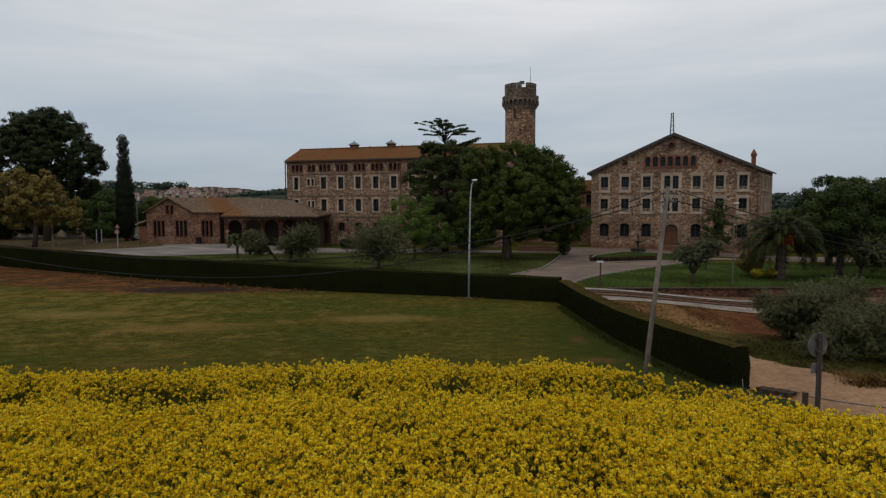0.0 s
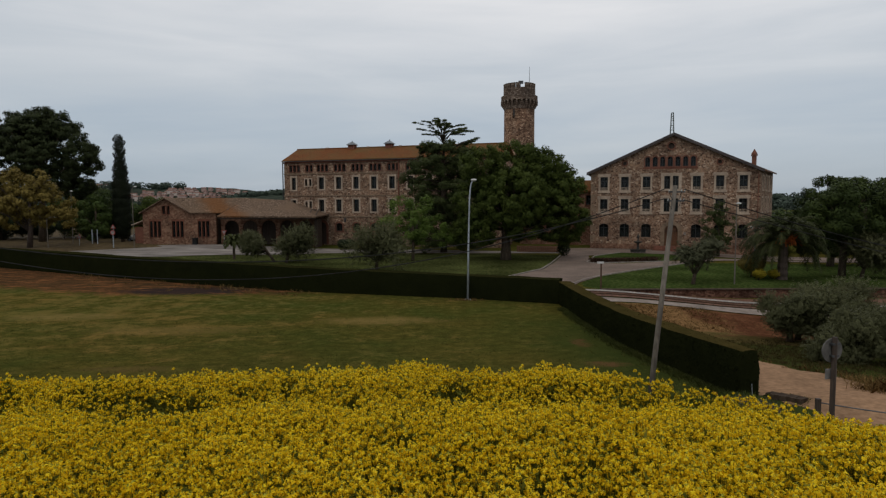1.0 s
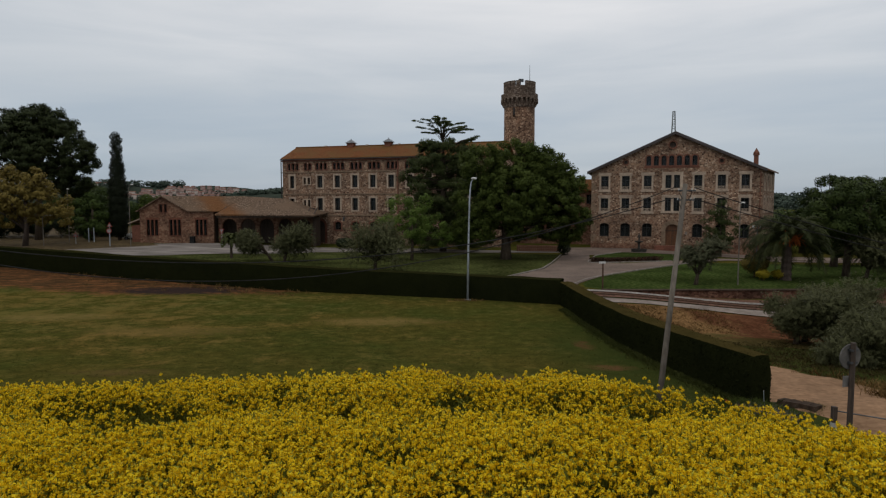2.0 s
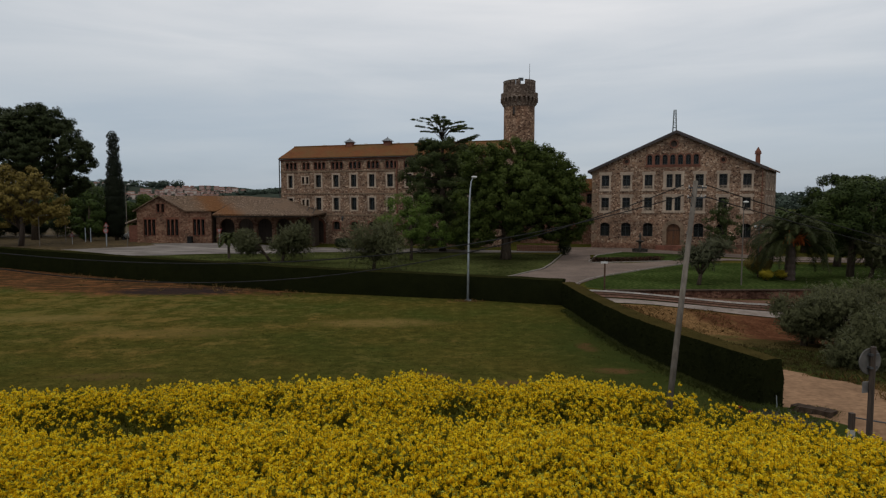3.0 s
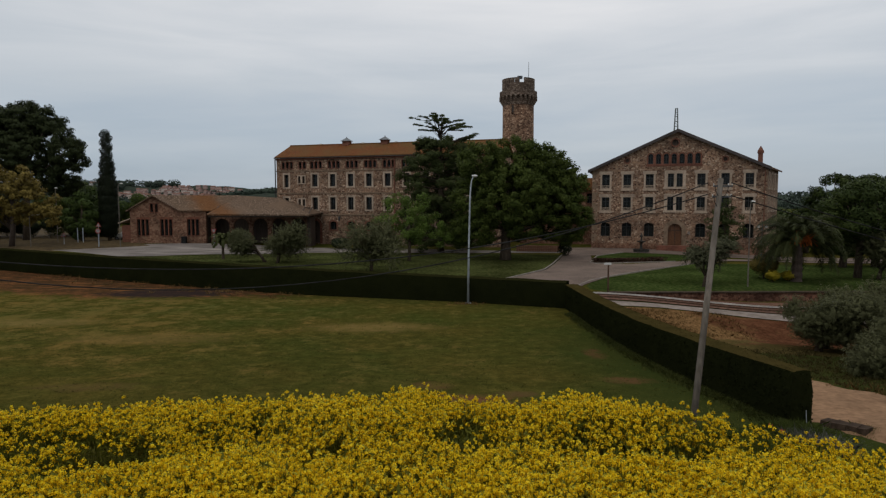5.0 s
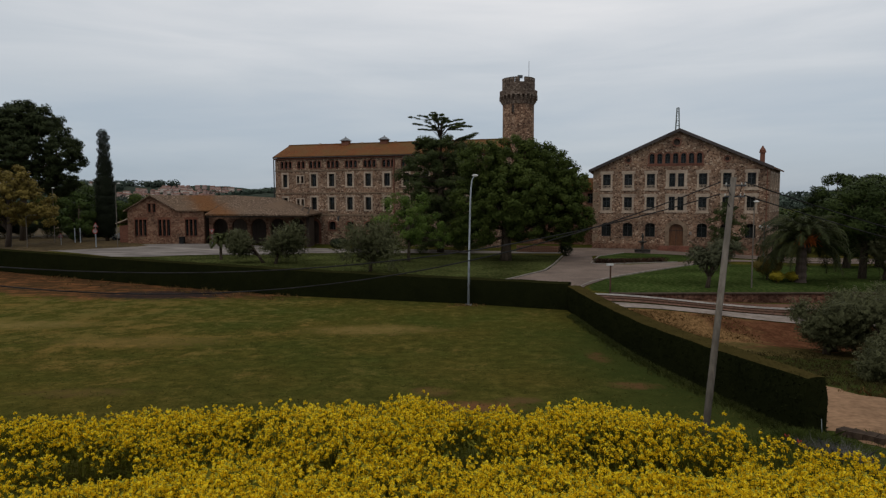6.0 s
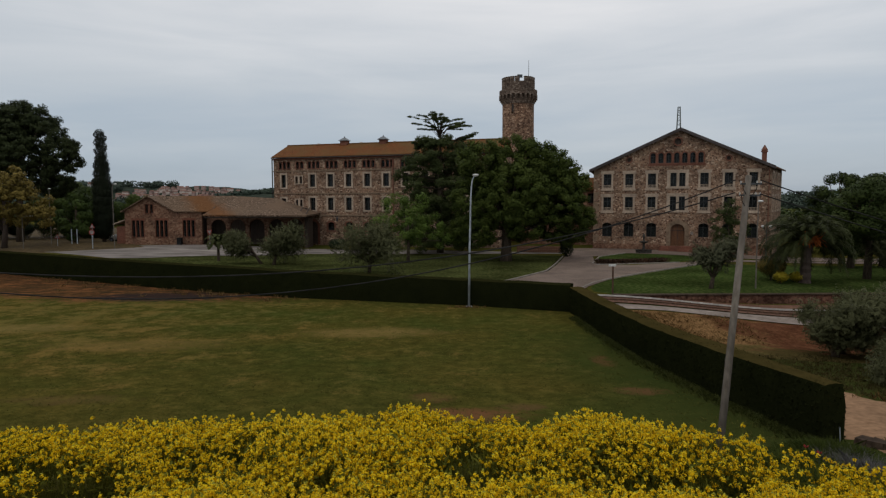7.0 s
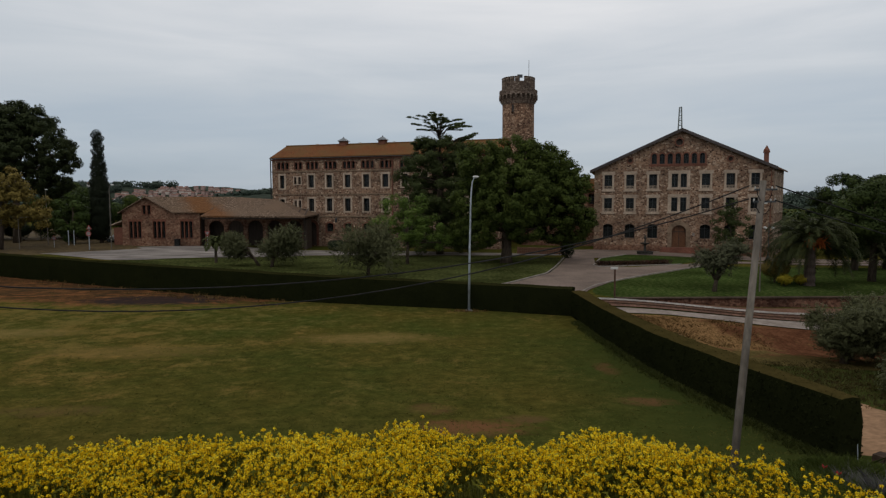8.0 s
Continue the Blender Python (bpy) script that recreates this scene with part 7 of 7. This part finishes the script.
def dry_grass():
    """Straw tufts along the western hedge, the bank and the track edge."""
    rng = np.random.RandomState(78)
    hw = np.array(HEDGE_WEST[1:5])
    xs, ys, hs = [], [], []

    def scatter(place, n, per, spread, h):
        x, y = tufted(n, per, place, spread, rng)
        xs.append(x), ys.append(y), hs.append(rng.uniform(0.3, 1.1, len(x)) * h)

    def along_hedge(n):
        s = rng.uniform(0.9, 2.7, n)
        i = s.astype(int)
        b = hw[i] + (hw[i + 1] - hw[i]) * (s - i)[:, None]
        return b[:, 0] + rng.normal(-0.2, 0.3, n), b[:, 1] - np.abs(rng.normal(0.2, 1.6, n))
    scatter(along_hedge, 60, 16, 0.12, 0.28)
    scatter(lambda n: (10.6 + 7.0 * rng.uniform(0, 1, n) ** 1.5, rng.uniform(36.5, 41.6, n)), 520, 12, 0.16, 0.22)
    scatter(lambda n: (lambda f: (13.0 + 4.5 * f + rng.normal(0, 0.35, n), 24.8 - 8.0 * f + rng.normal(0, 0.35, n)))(rng.uniform(0, 1, n)), 60, 12, 0.1, 0.25)
    scatter(lambda n: (14.4 + rng.normal(0, 0.5, n), 19.9 + rng.normal(0, 0.35, n)), 60, 20, 0.1, 0.55)
    scatter(lambda n: (2.0 + rng.normal(0, 0.5, n), 43.75 + rng.normal(0, 0.2, n)), 26, 14, 0.1, 0.14)
    x, y, h = np.concatenate(xs), np.concatenate(ys), np.concatenate(hs)
    ob = part("dry_grass", blade_mesh("dry_grass", x, y, h, np.full(len(x), 0.025), rng, 0.6), M_STRAW)
    tagged(ob, "tufts of dry straw-coloured grass", "grass", kind="stuff")


dry_grass()


# ---- distance: hills and town ----
M_HILL = speckled("wooded_hill", [(0.3, (0.016, 0.024, 0.016)), (0.7, (0.034, 0.045, 0.03))], 0.12, 0.95, 0.15, 0.0)


def hill(name, x0, x1, y, depth, top, seed, label, rough=1.0):
    def height(x, f):
        u = (x - x0) / (x1 - x0)
        h = top * (max(math.sin(math.pi * min(max(u, 0), 1)), 0) ** 0.6) * (0.82 + 0.3 * noise.noise(Vector((x * 0.008, seed, 0))))
        return h * math.sin(min(f, 1) * math.pi / 2)
    bm = bmesh.new()
    rows = []
    for k in range(160):
        x = x0 + (x1 - x0) * k / 159
        rows.append([bm.verts.new((x, y + depth * f, height(x, f) - 1.0 + rough * (2.2 * noise.noise(Vector((x * 0.05, f * 5, seed))) + 1.4 * noise.noise(Vector((x * 0.16, f * 9, seed)))) * min(1, f * 2))) for f in (0, 0.2, 0.4, 0.6, 0.8, 1.0)] + [bm.verts.new((x, y + depth * 1.8, -3))])
    for a, b in zip(rows, rows[1:]):
        for i in range(len(a) - 1):
            bm.faces.new((a[i], b[i], b[i + 1], a[i + 1]))
    bmesh.ops.recalc_face_normals(bm, faces=bm.faces)
    tagged(part(name, bm, M_HILL), label, "hill", kind="structure")
    return height, y, depth


far_hill = hill("backdrop_hill", -820, -120, 780, 160, 40, 1, "hazy wooded hill with a town")
hill("backdrop_hill", -250, -60, 560, 90, 20, 2, "low dark wooded hill")
east_hill = hill("backdrop_hill", 120, 700, 520, 110, 15, 3, "low wooded hill behind the mill")

M_PLASTER = [speckled("town_plaster", [(0.3, c), (0.7, tuple(min(1, x * 1.15) for x in c))], 0.8, 0.95, 0.2, 0.0) for c in ((0.36, 0.265, 0.235), (0.42, 0.36, 0.32), (0.31, 0.22, 0.195), (0.62, 0.61, 0.60))]


M_TOWNROOF = speckled("dull_town_roof", [(0.3, (0.17, 0.09, 0.07)), (0.7, (0.26, 0.15, 0.12))], 0.8, 0.95, 0.2, 0.0)


def town():
    rng = random.Random(5)
    height, y0, depth = far_hill
    kinds = []
    for mat in M_PLASTER:
        h = thing("town_house", pose(0, -900, -60), "small plastered house with tiled roof on the far hill", "house", "houses of the far town")
        part("wall", boxes((-3.6, 3.6, -3, 3, -6, 4.2)), mat, h)
        bm = bmesh.new()
        v = [bm.verts.new(q) for q in ((-3.9, -3.3, 4.2), (3.9, -3.3, 4.2), (3.9, 3.3, 4.2), (-3.9, 3.3, 4.2), (-3.9, 0, 6.5), (3.9, 0, 6.5))]
        for f in ((0, 1, 5, 4), (2, 3, 4, 5), (0, 4, 3), (1, 2, 5), (0, 3, 2, 1)):
            bm.faces.new([v[i] for i in f])
        part("roof", bm, M_TOWNROOF, h)
        kinds.append(h)
    spots = []
    for f, x0, x1, step in ((0.26, -412, -288, 13), (0.33, -420, -300, 11), (0.40, -425, -280, 10), (0.48, -410, -262, 10), (0.58, -380, -252, 12)):
        x = x0
        while x < x1:
            if rng.random() < 0.85:
                spots.append((x + rng.uniform(-2, 2), f + rng.uniform(-0.03, 0.03), rng.choice((0, 0, 1, 2, 2))))
            x += step * rng.uniform(0.6, 1.0)
    spots += [(rng.uniform(-525, -480), rng.uniform(0.7, 0.95), rng.choice((1, 3))) for _ in range(8)]
    spots += [(rng.uniform(-442, -412), rng.uniform(0.16, 0.24), 3) for _ in range(6)]
    for n, (x, f, k) in enumerate(spots):
        m = pose(x, y0 + depth * f, height(x, f) + 1.0, 0, 0, rng.choice((0, 0, 90)) + rng.uniform(-25, 25)) @ Matrix.Diagonal((rng.uniform(0.65, 1.2), 0.85, rng.uniform(0.6, 0.9), 1))
        if n < len(kinds):
            kinds[n].matrix_basis = m
        else:
            copy_thing(kinds[k], m)
    # wooded crest and gaps between the houses
    r = np.random.RandomState(8)
    pts, nor = [], []
    for _ in range(620):
        x, f = r.uniform(-700, -180), r.uniform(0.02, 1.05)
        if -428 < x < -300 and 0.2 < f < 0.62:
            continue
        if -385 < x < -245 and f > 0.6:
            continue
        if -430 < x < -250 and 0.25 < f < 0.75 and r.uniform() < 0.85:
            continue
        s = r.uniform(3.5, 7.5)
        p, d = blob_points(110, (x, y0 + depth * f, height(x, f) + s * 0.5), (s, s, s * 0.8), r, 0.6)
        pts.append(p)
        nor.append(d)
    for _ in range(220):
        x = r.uniform(-240, -80)
        s = r.uniform(2.5, 5)
        u = (x + 250) / 190
        p, d = blob_points(50, (x, 640, 20 * max(math.sin(math.pi * u), 0) ** 0.6 * 0.82 + 1), (s, s, s * 0.8), r, 0.6)
        pts.append(p)
        nor.append(d)
    for _ in range(330):
        x, f = r.uniform(180, 420), r.uniform(0.0, 1.0)
        s = r.uniform(2.5, 5.0)
        p, d = blob_points(50, (x, 520 + 110 * f, east_hill[0](x, f) + s * 0.3), (s, s, s * 0.8), r, 0.6)
        pts.append(p)
        nor.append(d)
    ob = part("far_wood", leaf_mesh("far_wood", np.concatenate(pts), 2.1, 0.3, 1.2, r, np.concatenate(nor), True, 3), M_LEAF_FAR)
    tagged(ob, "hazy dark woods on the far hills", "trees", kind="stuff")
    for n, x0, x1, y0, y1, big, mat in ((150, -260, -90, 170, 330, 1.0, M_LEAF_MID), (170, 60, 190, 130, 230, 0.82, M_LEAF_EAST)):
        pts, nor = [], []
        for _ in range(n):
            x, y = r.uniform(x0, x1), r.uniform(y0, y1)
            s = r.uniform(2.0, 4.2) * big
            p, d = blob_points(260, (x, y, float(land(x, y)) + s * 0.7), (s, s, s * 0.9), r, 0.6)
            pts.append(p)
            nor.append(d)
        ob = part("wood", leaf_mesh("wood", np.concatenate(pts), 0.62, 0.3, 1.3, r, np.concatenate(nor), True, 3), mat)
        tagged(ob, "dark green woods behind the grounds", "trees", kind="stuff")


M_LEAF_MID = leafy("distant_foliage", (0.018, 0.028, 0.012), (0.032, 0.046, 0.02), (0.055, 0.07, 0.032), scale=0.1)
# paler and bluer than nearer woods: distance haze put into the leaf colour
M_LEAF_FAR = leafy("haze_tinted_foliage", (0.030, 0.044, 0.036), (0.046, 0.064, 0.048), (0.07, 0.088, 0.062), scale=0.02)
town()

# ---- the flowering field ----
def flower_edge(x):
    """Far edge of the crop in plan."""
    return np.interp(x, [-40, -13, -9, -6, -3, -1.8, -1.2, -0.5, 0, 0.8, 1.3, 1.6, 2.0, 2.5, 3.5, 4.2, 4.9, 5.7, 6.3, 7.1, 7.8, 8.6, 9.2, 10, 12], [17.3, 16.7, 16.5, 16.7, 17.1, 17.3, 16.9, 17.5, 17.4, 16.9, 16.4, 15.7, 16.2, 17.0, 16.9, 16.1, 15.6, 15.05, 14.65, 14.1, 13.4, 12.4, 11, 9, 4])


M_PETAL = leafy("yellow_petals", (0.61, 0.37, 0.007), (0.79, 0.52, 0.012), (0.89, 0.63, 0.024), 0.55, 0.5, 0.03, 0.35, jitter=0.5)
# paler copy for the tops of the heads: light put into petal colour
M_PETALLIT = leafy("pale_lit_petals", (0.68, 0.485, 0.013), (0.82, 0.61, 0.020), (0.91, 0.72, 0.05), 0.55, 0.5, 0.03, 0.35, jitter=0.5)
M_STALK = leafy("green_stalks", (0.055, 0.062, 0.010), (0.105, 0.11, 0.017), (0.18, 0.17, 0.028), 0.8, 0.6, 0.0, 0.4, jitter=0.5)


def crop():
    rng = np.random.RandomState(91)
    n = 15500
    x = rng.uniform(-18, 13, n)
    y = rng.uniform(6.6, 18.8, n)
    # the crop runs on, thinner, below the terrace from which it is seen
    behind = 2600
    x = np.concatenate([x, rng.uniform(-11, 9.5, behind)])
    y = np.concatenate([y, 6.6 - 10 * rng.uniform(0, 1, behind)])
    n += behind
    keep = (y < flower_edge(x) + rng.normal(0, 0.16, n)) & (np.abs(x) < (np.maximum(y, 6.6) * 0.78 + 2.2)) & (y > -2.6 + 0.6 * np.sin(x * 0.9))
    x, y = x[keep], y[keep]
    g = land(x, y)
    dens = np.array([noise.noise(Vector((a * 0.75, b * 0.75, 5))) + 0.6 * noise.noise(Vector((a * 2.1, b * 2.1, 9))) for a, b in zip(x, y)])
    gap = np.exp(-((y - 14.1 - 0.25 * np.sin(x * 1.3)) / 0.75) ** 2) * np.where(x < 6, 0.5, 0.0)
    gap = gap + 0.5 * np.exp(-((x + 5.5) / 3.2) ** 2 - ((y - 14.6) / 1.2) ** 2) + 0.45 * np.exp(-((x - 3.0) / 1.4) ** 2 - ((y - 14.0) / 1.0) ** 2)
    gap = gap + 0.65 * np.exp(-((x + 6.3) / 2.3) ** 2 - ((y - 14.0) / 0.45) ** 2) + 0.5 * np.exp(-((x - 2.4) / 0.7) ** 2 - ((y - 13.9) / 0.6) ** 2) + 0.4 * np.exp(-((x - 0.8) / 0.4) ** 2 - ((y - 14.4) / 0.4) ** 2)
    gap = gap + 0.12 * ease(11.5, 13.0, y)
    keep = dens - 0.7 * gap > -0.62 + rng.uniform(-0.15, 0.15, len(x))
    x, y, g, dens = x[keep], y[keep], g[keep], dens[keep]
    tall = 1.19 - 0.45 * gap[keep] + 0.2 * dens + rng.normal(0, 0.05, len(x))
    petals, out, high, sizes, buds, stalk_v, stalk_f, leaf_p = [], [], [], [], [], [], [], []
    for a, b, c, h in zip(x, y, g, tall):
        foot = np.array([a, b, c])
        for j in range(rng.randint(6, 11)):
            off = rng.normal(0, 0.13, 2)
            top = np.array([a + off[0], b + off[1], c + h - abs(rng.normal(0, 0.16)) + (rng.uniform(0.05, 0.22) if rng.uniform() < 0.06 else 0.0)])
            # a tight rounded head
            m = rng.randint(10, 15) if b > 6.6 else 5
            ang, u = rng.uniform(0, math.tau, m), rng.uniform(-0.35, 1, m)
            wide = (0.031 if b > 6.6 else 0.06) * rng.uniform(0.75, 1.2)
            rad = wide * np.sqrt(np.maximum(0.05, 1 - u * u)) * rng.uniform(0.8, 1.1, m)
            petals.append(np.stack([top[0] + rad * np.cos(ang), top[1] + rad * np.sin(ang), top[2] - 0.02 + wide * 1.15 * u], 1))
            out.append(np.stack([np.cos(ang) * np.sqrt(1 - u * u), np.sin(ang) * np.sqrt(1 - u * u), u + 0.15], 1))
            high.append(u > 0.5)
            sizes.append(np.full(m, (0.033 if b < 12.5 else 0.030) if b > 6.6 else 0.075))
            buds.append(top + [0, 0, 0.035])
            mid = foot * 0.4 + top * 0.6
            mid[2] = c + h * 0.45
            for p, q in ((mid, top),) if j else ((foot, mid), (mid, top)):
                base = len(stalk_v)
                w = 0.005
                stalk_v += [p + [w, 0, 0], p + [-w, 0, 0], q + [-w * 0.6, 0, 0], q + [w * 0.6, 0, 0]]
                stalk_f += [base, base + 1, base + 2, base + 3]
        m = 10 if b > 6.6 else 4
        leaf_p.append(np.stack([a + rng.normal(0, 0.13, m), b + rng.normal(0, 0.13, m), c + rng.uniform(0.35, 0.95, m) * h], 1))
    t = thing("rapeseed_crop", pose(0, 0, 0), "dense yellow flowering rapeseed with green stems", "crop", kind="stuff")
    petals, out, high, sizes = np.concatenate(petals), np.concatenate(out), np.concatenate(high), np.concatenate(sizes)
    for name, pick, mat in (("flowers", ~high, M_PETAL), ("upper_flowers", high, M_PETALLIT)):
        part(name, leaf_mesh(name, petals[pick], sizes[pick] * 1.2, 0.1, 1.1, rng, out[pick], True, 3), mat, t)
    part("buds", leaf_mesh("buds", np.array(buds), 0.034, 0.5, 1.3, rng, corners=3), M_BUD, t)
    part("stalks", raw_mesh("stalks", np.array(stalk_v), np.array(stalk_f), 4), M_STALK, t)
    part("foliage", leaf_mesh("foliage", np.concatenate(leaf_p), 0.062, 0.4, 2.6, rng, corners=3), M_STALK, t)


M_BUD = leafy("green_buds", (0.16, 0.17, 0.02), (0.28, 0.27, 0.03), (0.42, 0.38, 0.04), jitter=0.5)
crop()
